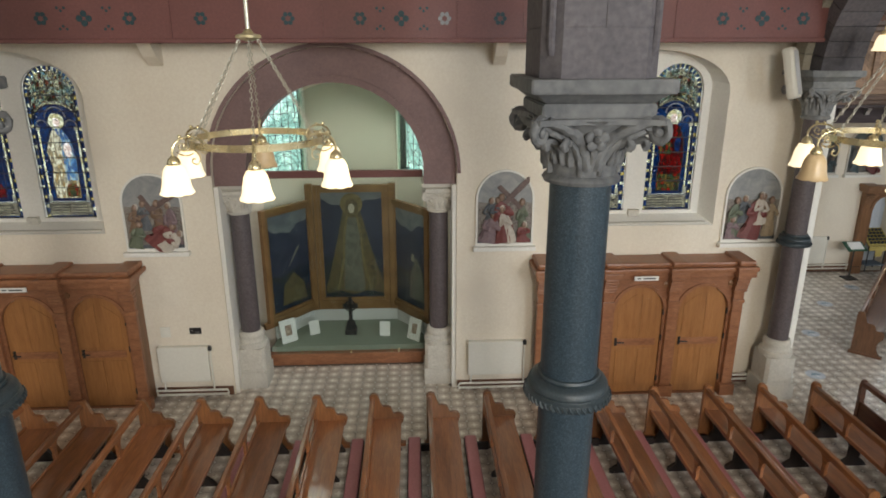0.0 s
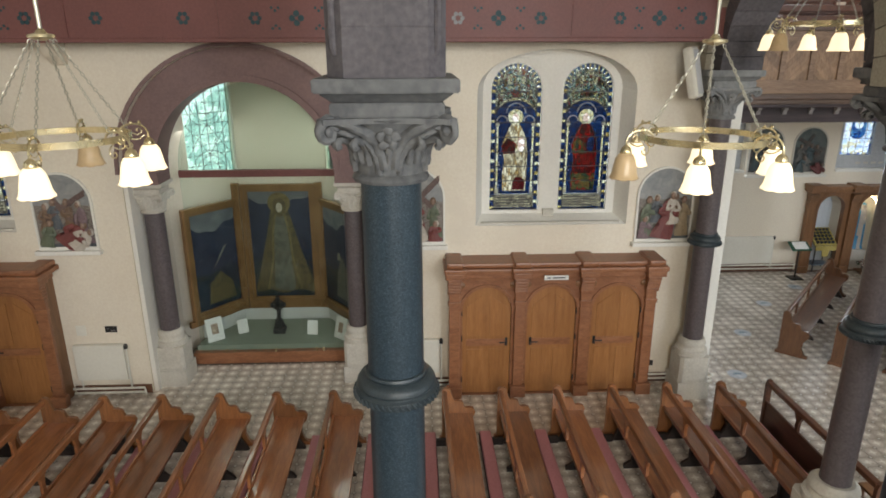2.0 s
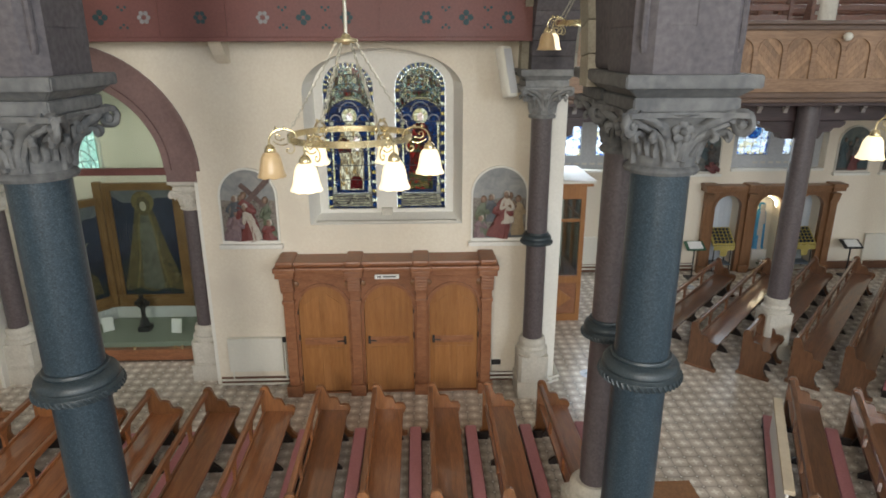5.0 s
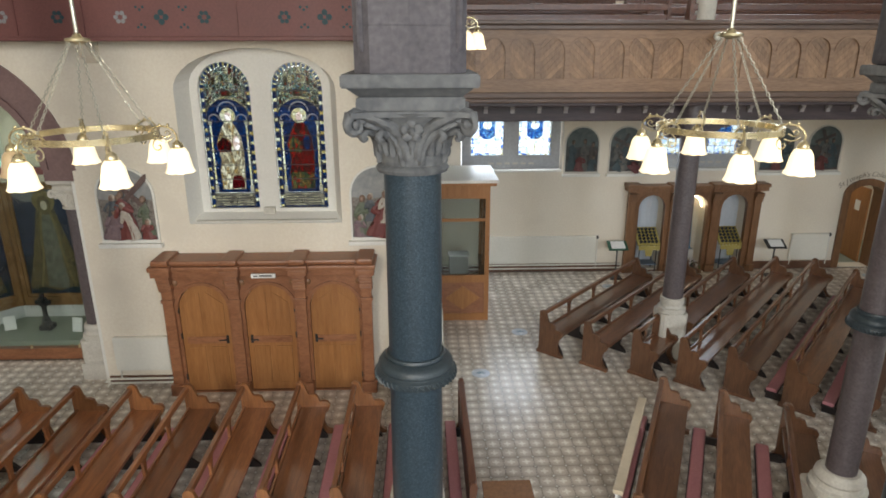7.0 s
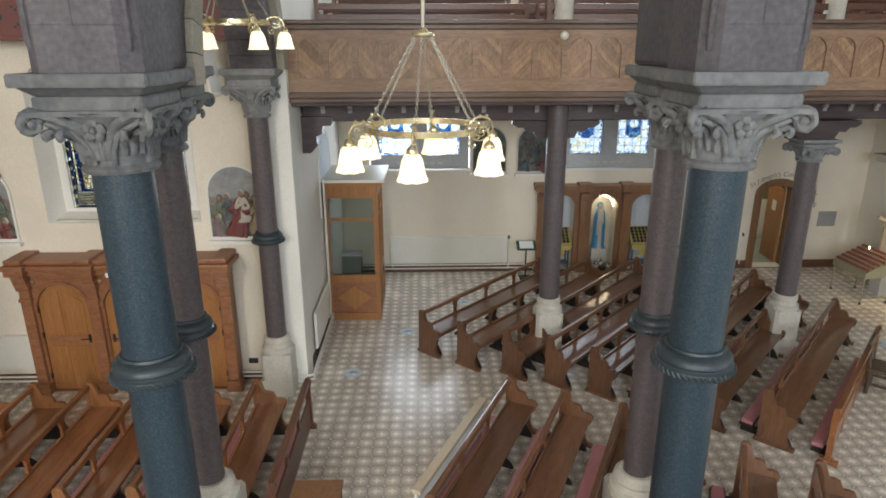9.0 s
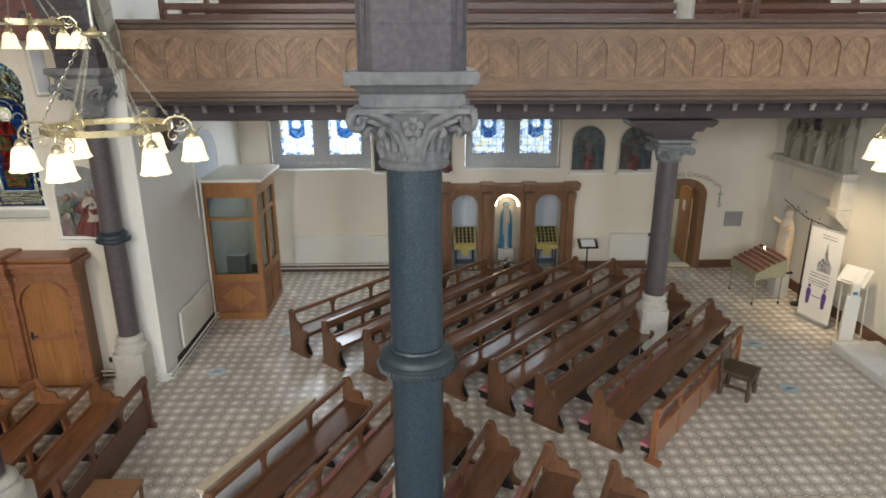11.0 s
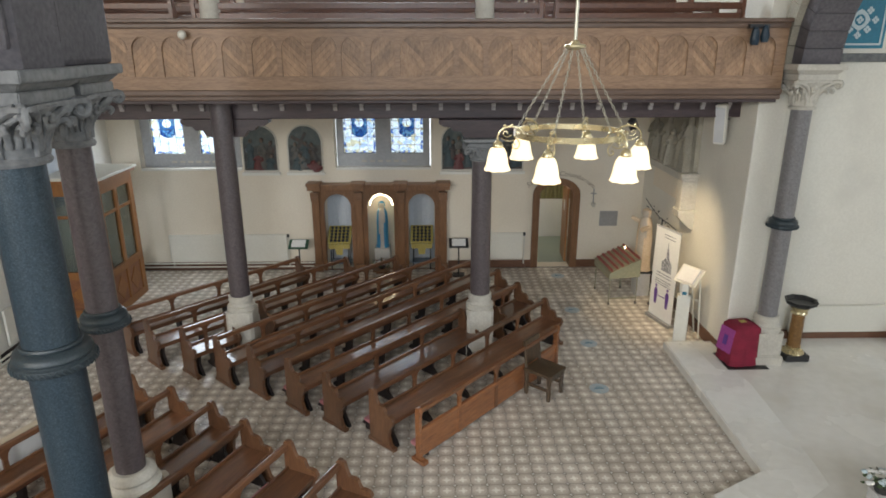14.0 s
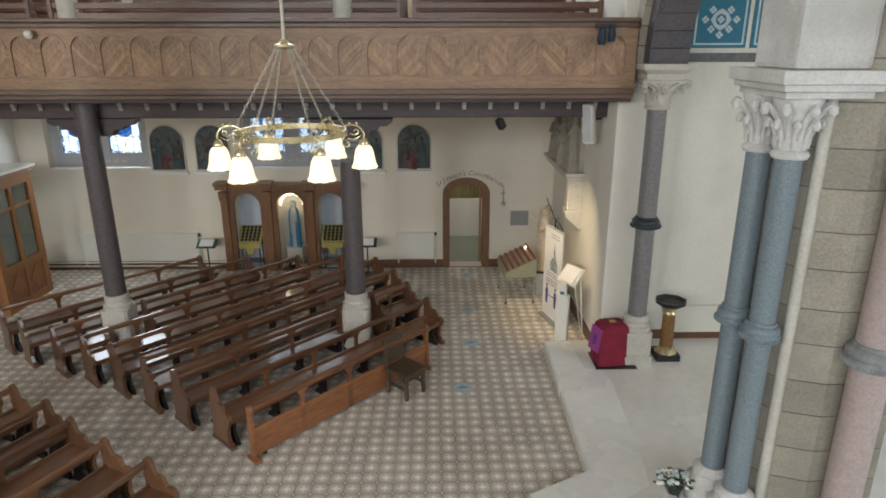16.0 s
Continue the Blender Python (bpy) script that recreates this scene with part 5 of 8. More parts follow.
part("base_taper", lathe(B(), [(0.11, 0.10), (0.06, 0.27), (0.05, 0.28)], n=4), BLACK, cr)
bm = abox(-0.035, 0.035, -0.03, 0.03, 0.27, 0.74, 0.008)
box(bm, -0.14, 0.14, -0.03, 0.03, 0.52, 0.60, 0.008)
part("cross_shaft", bm, BLACK, cr)
bm = B()
tube(bm, [(0.1 * math.cos(i * math.pi / 8), 0, 0.56 + 0.1 * math.sin(i * math.pi / 8)) for i in range(17)], 0.018, 6)
part("cross_ring", bm, BLACK, cr)
for x, y, w, h, rz, pic in ((-1.16, 11.36, 0.32, 0.44, 38, True), (-0.74, 11.68, 0.2, 0.27, 30, False), (0.60, 11.55, 0.2, 0.28, -8, False), (1.14, 11.34, 0.30, 0.42, -42, True)):
    cd = thing("display_card", "white picture card propped on the green platform" if pic else "small white card propped on the green platform", "card", "shrine cards", m=pose(AX + x, y, 0.312, -14, 0, rz))
    part("board", abox(-w / 2, w / 2, -0.008, 0.008, 0, h, 0.002), WHITE_PAPER, cd)
    if pic:
        part("print", aprism([(-w * 0.2, h * 0.3), (w * 0.2, h * 0.3), (w * 0.2, h * 0.75), (-w * 0.2, h * 0.75)], "y", -0.011, -0.009), painted("sepia_print", [(0.12, 0.07, 0.05), (0.35, 0.25, 0.18), (0.6, 0.5, 0.4)], 22), cd)

# ---------------------------------------------------------------- stations of the cross


def station(x, z, yw, dark, seed, group, cross=None, w=0.86, h=1.20):
    """A round-headed relief; each of the group is (across, foot, height, half width, lean, cloth, forward)."""
    s = thing("station_panel", "round-headed relief panel in dark muted colours" if dark else "round-headed painted relief panel on a white ledge", "relief panel", "dark wall panels" if dark else "aisle relief panels", m=pose(x, yw, z))
    rnd = random.Random(seed)
    hw = w / 2
    part("panel_frame", aprism(arched(-hw - 0.03, hw + 0.03, 0, h - hw), "y", -0.045, 0.0, [arched(-hw, hw, 0.05, h - hw)]), PLASTER_WHITE if not dark else STONE_PALE, s)
    part("ledge", abox(-hw - 0.07, hw + 0.07, -0.12, 0.0, -0.07, 0.0, 0.012), PLASTER_WHITE, s)
    part("painting", aprism(arched(-hw, hw, 0.0, h - hw), "y", -0.02, 0.0), STATION_DARK if dark else STATION, s)
    part("painted_sky", aprism([(-hw, h * 0.60), (-hw * 0.3, h * 0.57), (hw * 0.4, h * 0.61), (hw, h * 0.58)] + [(hw * math.cos(math.pi * i / 14), h - hw + hw * math.sin(math.pi * i / 14)) for i in range(15)], "y", -0.024, -0.021), DARK_SKY if dark else STATION_SKY, s)
    part("painted_ground", aprism([(-hw, 0.0), (hw, 0.0), (hw, 0.10), (0.1, 0.13), (-hw, 0.08)], "y", -0.030, -0.021), DARK_ROBE if dark else ROBE_BLUE, s)
    skin = DARK_SKIN if dark else SKIN
    for i, (px, pz, hh, wv, tip, mt, fwd) in enumerate(group):
        bm = B()
        lathe(bm, [(wv * 1.05, 0), (wv * 1.0, hh * 0.12), (wv * 0.82, hh * 0.32), (wv * 0.64, hh * 0.55), (wv * 0.72, hh * 0.70), (wv * 0.60, hh * 0.80), (wv * 0.24, hh * 0.86), (wv * 0.20, hh * 0.90)], n=30)
        for v in bm.verts:
            an = math.atan2(v.co.y, v.co.x)
            fold = (0.16 if v.co.z < hh * 0.5 else 0.07) * math.sin(9 * an + 7 * v.co.z / hh + i * 2.1)
            v.co.x = v.co.x * (1 + fold) + 0.02 * math.sin(v.co.z * 9 + i)
            v.co.y *= 1 + fold
        for sg_ in (-1, 1):
            sh = Vector((sg_ * wv * 0.62, -0.05, hh * 0.74))
            el = sh + Vector((sg_ * rnd.uniform(0.01, 0.05), -0.10, -hh * rnd.uniform(0.12, 0.24)))
            tube(bm, curve_pts([sh, el, el + Vector((-sg_ * rnd.uniform(0.03, 0.12), -0.10, hh * rnd.uniform(-0.05, 0.14)))], 3), wv * 0.24, 8)
        mx = Matrix.Translation((px, -0.024 - fwd, pz)) @ Euler((0, tip, 0)).to_matrix().to_4x4() @ Matrix.Diagonal((1, 0.30, 1, 1))
        bmesh.ops.transform(bm, matrix=mx, verts=bm.verts)
        dr_ = part("relief_drapery", bm, mt, s, "", True)
        head = ball(B(), mx @ Vector((0, -0.07, hh * 0.95)), 0.042, 0.9, 0.6, 1.2, 12, 8)
        part("relief_head", head, skin, dr_, "", True)
        hair = ball(B(), mx @ Vector((0.012, -0.02, hh * 0.97)), 0.048, 1.0, 0.55, 1.2, 12, 8)
        part("relief_hair", hair, (DARK_ROBE if dark else ROBE_BROWN) if i % 3 else (DARK_PALE if dark else ROBE_WHITE), dr_, "", True)
    if cross is not None:
        cxx, czz, ang, ln = cross
        bm = B()
        box(bm, -ln, ln, -0.05, -0.026, -0.042, 0.042, 0.006, Matrix.Translation((cxx, 0, czz)) @ Matrix.Rotation(ang, 4, "Y"))
        box(bm, -0.26, 0.26, -0.046, -0.027, -0.038, 0.038, 0.006, Matrix.Translation((cxx - 0.10 * math.cos(ang), 0, czz + 0.10 * math.sin(ang))) @ Matrix.Rotation(ang + 1.57, 4, "Y"))
        for co, no in (((hw * 0.86, 0, 0), (1, 0, 0)), ((-hw * 0.86, 0, 0), (-1, 0, 0)), ((0, 0, h * 0.93), (0, 0, 1))):
            bmesh.ops.bisect_plane(bm, geom=list(bm.verts) + list(bm.edges) + list(bm.faces), plane_co=co, plane_no=no, clear_outer=True)
        part("painted_beam", bm, DARK_ROBE if dark else CROSS_WOOD, s)
    return s


CROSS_WOOD = surface("relief_cross_wood", (0.10, 0.065, 0.06), (0.17, 0.115, 0.10), 0.55, 5, 30, 0.2)
ROBE_MAUVE = surface("relief_mauve", (0.15, 0.10, 0.11), (0.24, 0.165, 0.17), 0.5, 9, 30, 0.2)
ROBE_TAN = surface("relief_tan", (0.27, 0.20, 0.12), (0.38, 0.29, 0.18), 0.5, 9, 30, 0.2)
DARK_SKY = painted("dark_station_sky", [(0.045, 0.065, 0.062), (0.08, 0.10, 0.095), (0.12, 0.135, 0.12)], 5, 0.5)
station(-4.14, 2.57, WA, False, 1, [(-0.30, 0.30, 0.42, 0.09, 0.1, ROBE_BROWN, 0.0), (-0.14, 0.34, 0.44, 0.08, 0.0, ROBE_BLUE, 0.0), (0.10, 0.36, 0.42, 0.09, -0.1, ROBE_BROWN, 0.0),
        (0.30, 0.10, 0.66, 0.10, -0.1, ROBE_MAUVE, 0.01), (-0.30, 0.06, 0.40, 0.10, 0.2, ROBE_GREEN, 0.02), (-0.02, 0.08, 0.46, 0.17, 0.75, ROBE_RED, 0.03), (0.08, 0.06, 0.40, 0.13, 0.9, ROBE_WHITE, 0.045)], (0.06, 0.72, -0.55, 0.42))
station(1.30, 2.57, WA, False, 2, [(-0.26, 0.34, 0.42, 0.08, 0.1, ROBE_BLUE, 0.0), (-0.12, 0.36, 0.40, 0.08, 0.0, ROBE_BLUE, 0.0), (0.32, 0.12, 0.62, 0.085, -0.1, ROBE_GREEN, 0.01), (0.30, 0.06, 0.30, 0.10, 0.0, ROBE_RED, 0.02),
        (-0.26, 0.06, 0.48, 0.13, 0.15, ROBE_MAUVE, 0.025), (0.02, 0.07, 0.76, 0.145, -0.12, ROBE_RED, 0.03), (0.10, 0.06, 0.60, 0.085, -0.28, ROBE_WHITE, 0.05)], (0.15, 0.86, -0.80, 0.36))
station(5.29, 2.57, WA, False, 3, [(-0.14, 0.32, 0.42, 0.08, 0.0, ROBE_BLUE, 0.0), (0.16, 0.34, 0.42, 0.08, 0.0, ROBE_BROWN, 0.0), (-0.30, 0.10, 0.62, 0.10, 0.05, ROBE_GREEN, 0.01), (-0.31, 0.06, 0.34, 0.09, 0.0, ROBE_MAUVE, 0.02),
        (0.32, 0.10, 0.62, 0.095, -0.05, ROBE_TAN, 0.01), (-0.02, 0.06, 0.74, 0.155, 0.18, ROBE_RED, 0.03), (0.12, 0.30, 0.50, 0.10, -0.05, ROBE_WHITE, 0.045)], None)
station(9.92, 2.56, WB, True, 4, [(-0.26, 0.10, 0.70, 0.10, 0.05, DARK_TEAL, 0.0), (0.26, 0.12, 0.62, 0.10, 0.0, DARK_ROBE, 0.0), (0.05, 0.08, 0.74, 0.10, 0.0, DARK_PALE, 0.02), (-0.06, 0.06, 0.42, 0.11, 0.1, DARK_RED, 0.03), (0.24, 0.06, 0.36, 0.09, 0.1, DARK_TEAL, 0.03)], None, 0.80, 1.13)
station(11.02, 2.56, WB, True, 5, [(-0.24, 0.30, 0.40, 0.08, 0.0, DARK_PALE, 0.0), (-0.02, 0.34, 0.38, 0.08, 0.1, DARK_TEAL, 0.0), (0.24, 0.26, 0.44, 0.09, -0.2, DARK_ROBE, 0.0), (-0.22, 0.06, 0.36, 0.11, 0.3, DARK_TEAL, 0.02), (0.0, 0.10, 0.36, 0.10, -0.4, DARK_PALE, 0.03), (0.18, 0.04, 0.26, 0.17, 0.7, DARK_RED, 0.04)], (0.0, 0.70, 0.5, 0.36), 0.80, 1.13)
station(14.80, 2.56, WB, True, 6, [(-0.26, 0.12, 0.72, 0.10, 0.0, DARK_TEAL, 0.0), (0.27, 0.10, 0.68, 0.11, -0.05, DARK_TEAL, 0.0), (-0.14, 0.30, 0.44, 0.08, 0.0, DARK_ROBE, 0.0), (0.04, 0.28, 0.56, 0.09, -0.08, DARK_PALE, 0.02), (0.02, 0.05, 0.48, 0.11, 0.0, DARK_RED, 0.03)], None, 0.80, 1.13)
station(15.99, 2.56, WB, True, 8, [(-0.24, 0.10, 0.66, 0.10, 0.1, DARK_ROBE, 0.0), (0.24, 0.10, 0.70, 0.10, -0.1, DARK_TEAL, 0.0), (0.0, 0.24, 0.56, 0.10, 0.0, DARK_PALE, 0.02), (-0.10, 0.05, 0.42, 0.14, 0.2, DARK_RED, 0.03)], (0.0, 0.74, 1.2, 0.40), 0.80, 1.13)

# ---------------------------------------------------------------- confessionals


def confessional(name, xc, label):
    c = thing(name, label, "confessional", "confessionals", m=pose(xc, 0, 0))
    yf, yb, top = 9.70, WA - 0.004, 2.40
    W = 1.62
    part("side_panel", abox(-W, -W + 0.05, yf + 0.02, yb, 0, 2.2, 0.005), OAK_BROWN, c)
    part("side_panel", abox(W - 0.05, W, yf + 0.02, yb, 0, 2.2, 0.005), OAK_BROWN, c)
    px = [-1.59, -0.53, 0.53, 1.59]
    door_c = [-1.06, 0.0, 1.06]
    hol = [arched(q - 0.40, q + 0.40, 0.02, 1.52, 0.42) for q in door_c]
    part("front_panel", aprism([(-W + 0.01, 0.0), (W - 0.01, 0.0), (W - 0.01, 2.2), (-W + 0.01, 2.2)], "y", yf, yf + 0.06, hol), OAK_TRIM, c)
    for k, q in enumerate(door_c):
        d = part("door", aprism(arched(q - 0.395, q + 0.395, 0.03, 1.52, 0.415), "y", yf + 0.035, yf + 0.07), OAK, c, "panelled orange oak door")
        for s in (-1, 1):
            x0, x1 = q + s * 0.185 - 0.13, q + s * 0.185 + 0.13
            part("raised_panel", abox(x0, x1, yf + 0.026, yf + 0.034, 0.16, 0.84, 0.006), OAK, d)
            hi, lo = 1.80, 1.60
            part("raised_panel", aprism([(x0, 1.08), (x1, 1.08), (x1, lo if s > 0 else hi), (x0, hi if s > 0 else lo)], "y", yf + 0.026, yf + 0.034), OAK, d)
        part("lock_rail", abox(q - 0.33, q + 0.33, yf + 0.026, yf + 0.034, 0.90, 1.02, 0.003), OAK_TRIM, d)
        s = 1 if k == 0 else -1
        bm = abox(q + s * 0.33 - 0.02, q + s * 0.33 + 0.02, yf + 0.015, yf + 0.034, 0.90, 1.04, 0.004)
        tube(bm, [(q + s * 0.33, yf + 0.02, 0.98), (q + s * 0.33, yf - 0.03, 0.98), (q + s * 0.21, yf - 0.03, 0.975)], 0.011, 6)
        part("handle", bm, BLACK, d, "black iron lever handle")
        ar = [(q + 0.46 * math.cos(math.pi * i / 18), 1.52 + 0.47 * math.sin(math.pi * i / 18)) for i in range(19)] + [(q + 0.405 * math.cos(math.pi * i / 18), 1.52 + 0.425 * math.sin(math.pi * i / 18)) for i in range(18, -1, -1)]
        part("arch_moulding", aprism(ar, "y", yf - 0.025, yf), OAK_TRIM, c)
        for s in (-1, 1):
            bm = B()
            lathe(bm, [(0.055, 0), (0.05, 0.015), (0.02, 0.025)], n=10)
            bmesh.ops.transform(bm, matrix=Matrix.Translation((q + s * 0.41, yf, 1.98)) @ Matrix.Rotation(radians(90), 4, "X"), verts=bm.verts)
            part("rosette", bm, OAK_BROWN, c)
        for zz in (0.25, 1.0, 1.45):
            hx = q + (1 if k else -1) * 0.405
            part("hinge", abox(hx - 0.01, hx + 0.01, yf - 0.006, yf + 0.03, zz, zz + 0.1), BLACK, c)
    for q in px:
        pil = part("pilaster", abox(q - 0.085, q + 0.085, yf - 0.07, yf + 0.01, 0.20, 2.05, 0.012), OAK_TRIM, c)
        part("plinth_block", abox(q - 0.125, q + 0.125, yf - 0.12, yf + 0.02, 0.0, 0.20, 0.012), OAK_TRIM, pil)
        bm = abox(q - 0.10, q + 0.10, yf - 0.09, yf + 0.01, 1.66, 1.72, 0.01)
        part("pilaster_band", bm, OAK_TRIM, pil)
        bm = B()
        for i in range(5):
            box(bm, q - 0.105, q + 0.105, yf - 0.10 - 0.018 * i, yf + 0.01, 1.86 + 0.055 * i, 1.91 + 0.055 * i, 0.012)
        part("bracket", bm, OAK_TRIM, pil)
        bm = abox(q - 0.15, q + 0.15, yf - 0.24, yf + 0.02, 2.15, 2.25, 0.015)
        box(bm, q - 0.17, q + 0.17, yf - 0.27, yb, 2.25, 2.33, 0.02)
        box(bm, q - 0.13, q + 0.13, yf - 0.22, yb, 2.33, 2.42, 0.03)
        part("cornice_break", bm, OAK_TRIM, c)
    bm = abox(-W - 0.02, W + 0.02, yf - 0.10, yb, 2.12, 2.22, 0.015)
    box(bm, -W - 0.05, W + 0.05, yf - 0.17, yb, 2.22, 2.30, 0.02)
    box(bm, -W - 0.02, W + 0.02, yf - 0.12, yb, 2.30, 2.38, 0.03)
    part("cornice", bm, OAK_TRIM, c)
    nb = abox(-0.19, 0.19, yf - 0.20, yf - 0.172, 2.12, 2.19, 0.004)
    nbo = part("notice_strip", nb, WHITE_PAPER, c, "small white name strip")
    bm = B()
    bars(bm, [(-0.15, -0.09, 2.148), (-0.06, 0.14, 2.148)], yf - 0.202, 0.02)
    part("lettering", bm, BLACK, nbo)
    return c


confessional("confessional", 3.48, "panelled orange oak confessional with three arched doors")
confessional("confessional", -6.13, "panelled orange oak confessional beside the white radiator")

# ---------------------------------------------------------------- radiators and pipes


def radiator(x0, x1, yw, z0, z1, group="aisle radiators", lab="flat white panel radiator with pipes below"):
    r = thing("radiator", lab, "radiator", group)
    bm = abox(x0, x1, yw - 0.10, yw - 0.05, z0, z1, 0.012)
    part("panel", bm, WHITE_METAL, r)
    part("top_grille", abox(x0 + 0.01, x1 - 0.01, yw - 0.09, yw - 0.01, z1, z1 + 0.012), WHITE_METAL, r)
    part("bracket", abox(x0 + 0.1, x0 + 0.14, yw - 0.05, yw, z0 + 0.1, z1 - 0.1), WHITE_METAL, r)
    part("bracket", abox(x1 - 0.14, x1 - 0.1, yw - 0.05, yw, z0 + 0.1, z1 - 0.1), WHITE_METAL, r)
    part("valve_pipe", atube([(x1 + 0.03, yw - 0.07, z1 - 0.05), (x1 + 0.03, yw - 0.07, 0.12)], 0.016), WHITE_METAL, r)
    part("valve", lathe(B(), [(0.03, z1 - 0.06), (0.035, z1 - 0.02), (0.025, z1 + 0.02)], x1 + 0.03, yw - 0.07, 8), BLACK, r)
    part("feed_pipe", atube([(x0 + 0.05, yw - 0.07, z0), (x0 + 0.05, yw - 0.07, 0.12)], 0.014), WHITE_METAL, r)
    return r


radiator(-4.37, -3.55, WA, 0.30, 0.92)
radiator(0.74, 1.66, WA, 0.30, 0.90)
radiator(7.42, 10.42, WB, 0.24, 0.94, "radiators under the gallery", "long low cream panel radiator")
radiator(15.5, 16.48, WB, 0.26, 0.94, "radiators under the gallery", "low cream panel radiator")
radiator(20.95, 22.96, 10.9, 0.30, 0.82, "chancel radiator", "long low cream radiator on short legs")


def pipes(pts, gap, label):
    p = thing("heating_pipes", label, "pipes", "heating pipes")
    part("pipe", atube(pts, 0.02), WHITE_METAL, p)
    part("pipe", atube([(a, b - 0.02, c + gap) for a, b, c in pts], 0.02), WHITE_METAL, p)
    return p


pipes([(-4.45, 9.93, 0.08), (-3.28, 9.93, 0.08), (-3.26, 9.90, 0.03)], 0.09, "pair of white pipes along the aisle wall")
pipes([(0.56, 9.90, 0.03), (0.6, 9.93, 0.08), (1.84, 9.93, 0.08)], 0.09, "pair of white pipes along the aisle wall")
pipes([(5.12, 9.95, 0.10), (5.62, 9.95, 0.10), (6.2, 9.80, 0.08), (6.36, 9.86, 0.08), (6.36, 12.45, 0.10)], 0.09, "pair of white pipes round the wall end")
pipes([(6.42, 15.45, 0.10), (11.1, 15.45, 0.10)], 0.10, "pair of white pipes along the far wall")
pr = thing("riser_pipe", "white riser pipe beside the glazed lobby", "pipe")
part("pipe", atube([(6.32, 12.38, 0.1), (6.32, 12.38, 3.1)], 0.022), WHITE_METAL, pr)
r = thing("radiator", "white side-wall radiator beside the pipes", "radiator", "side wall radiator")
part("panel", abox(XL + 0.04, XL + 0.09, 10.6, 12.2, 0.28, 0.98, 0.012), WHITE_METAL, r)
part("bracket", abox(XL, XL + 0.05, 10.8, 10.85, 0.4, 0.9), WHITE_METAL, r)
part("bracket", abox(XL, XL + 0.05, 11.95, 12.0, 0.4, 0.9), WHITE_METAL, r)

for a, b in ((-4.47, -3.22), (0.56, 1.84), (5.12, 5.9)):
    solid("skirting", abox(a, b, WA - 0.025, WA, 0, 0.16, 0.004), SKIRT, "brown wooden skirting board", "skirting")
solid("skirting", abox(XL, 11.1, WB - 0.025, WB, 0, 0.2, 0.004), SKIRT, "brown wooden skirting board", "skirting")
solid("skirting", abox(14.55, 16.72, WB - 0.03, WB, 0, 0.2, 0.004), SKIRT, "brown wooden skirting board", "skirting")
solid("skirting", abox(17.9, XR, WB - 0.03, WB, 0, 0.2, 0.004), SKIRT, "brown wooden skirting board", "skirting")
solid("skirting", abox(XR - 0.03, XR, 10.4, WB - 0.03, 0, 0.24, 0.004), SKIRT, "brown wooden skirting board", "skirting")
sw = thing("socket_plate", "black double socket plate on the cream wall", "socket")
part("plate", abox(-3.83, -3.64, WA - 0.012, WA, 1.13, 1.24, 0.004), BLACK, sw)
bm = B()
bars(bm, [(-3.80, -3.77, 1.19), (-3.74, -3.67, 1.16)], WA - 0.0125, 0.012)
part("switch", bm, GREY_INK, sw)
sw = thing("wall_plate", "white blank plate on the cream wall", "switch plate")
part("plate", abox(-4.30, -4.14, WA - 0.012, WA, 1.08, 1.26, 0.004), WHITE_METAL, sw)
sw = thing("socket_plate", "black double socket plate beside the confessional", "socket")
part("plate", abox(5.22, 5.38, WA - 0.012, WA, 0.30, 0.40, 0.004), BLACK, sw)


def loudspeaker(x, y, z, rz, lab, tilt_=10, arm=(0, 0.46)):
    s = thing("loudspeaker", lab, "loudspeaker", "column loudspeakers", m=pose(x, y, z, tilt_, 0, rz))
    part("cabinet", abox(-0.105, 0.105, -0.08, 0.08, -0.36, 0.36, 0.05), WHITE_METAL, s)
    part("grille", abox(-0.078, 0.078, -0.086, -0.079, -0.31, 0.31), surface("pale_grille", (0.5, 0.5, 0.5), (0.6, 0.6, 0.6), 0.6, 4, 200, 0.3), s)
    part("wall_bracket", atube([(0, 0.07, 0.05), (arm[0], arm[1], -0.03)], 0.02), BLACK, s)
    return s


loudspeaker(5.27, 9.48, 5.24, 42, "slim white loudspeaker below the frieze beam", -14, (0.34, 0.06))
loudspeaker(19.2, 10.98, 4.24, -40, "slim white loudspeaker under the gallery end")

# Brown strip added where only a dark gap lies under the radiator.
solid("skirting", abox(XR + 0.5, 29, 10.86, 10.9, 0.14, 0.32, 0.004), SKIRT, "brown strip standing for the dark gap under the chancel radiator", "skirting")

# Near-black strip paints the shadow below the radiator and behind the pipes.
solid("skirting_west", abox(XL, XL + 0.02, WA + 0.34, 12.45, 0.0, 0.20, 0.004), PEW_LEG, "dark strip for the shadow behind the white pipes", "skirting")
# ---------------------------------------------------------------- gallery
GY = 9.98
gal = thing("gallery_front", "pine gallery front with a row of round-headed boarded panels", "gallery front", "", "structure")
x0, x1 = XL + 0.02, XR + 0.12
part("top_rail", box(abox(x0, x1, GY - 0.10, GY + 0.16, 5.89, 5.95, 0.015), x0, x1, GY - 0.05, GY + 0.12, 5.81, 5.89, 0.02), GALLERY_CAP, gal)
part("lower_rail", box(abox(x0, x1, GY - 0.06, GY + 0.08, 4.82, 4.91, 0.02), x0, x1, GY - 0.03, GY + 0.08, 4.75, 4.82, 0.02), GALLERY_CAP, gal)
pitch = 0.4513
npan = 29
px0 = 6.40
hol = [arched(px0 + pitch * i + 0.04, px0 + pitch * (i + 1) - 0.04, 5.11, 5.50, 0.20, 10) for i in range(npan)]
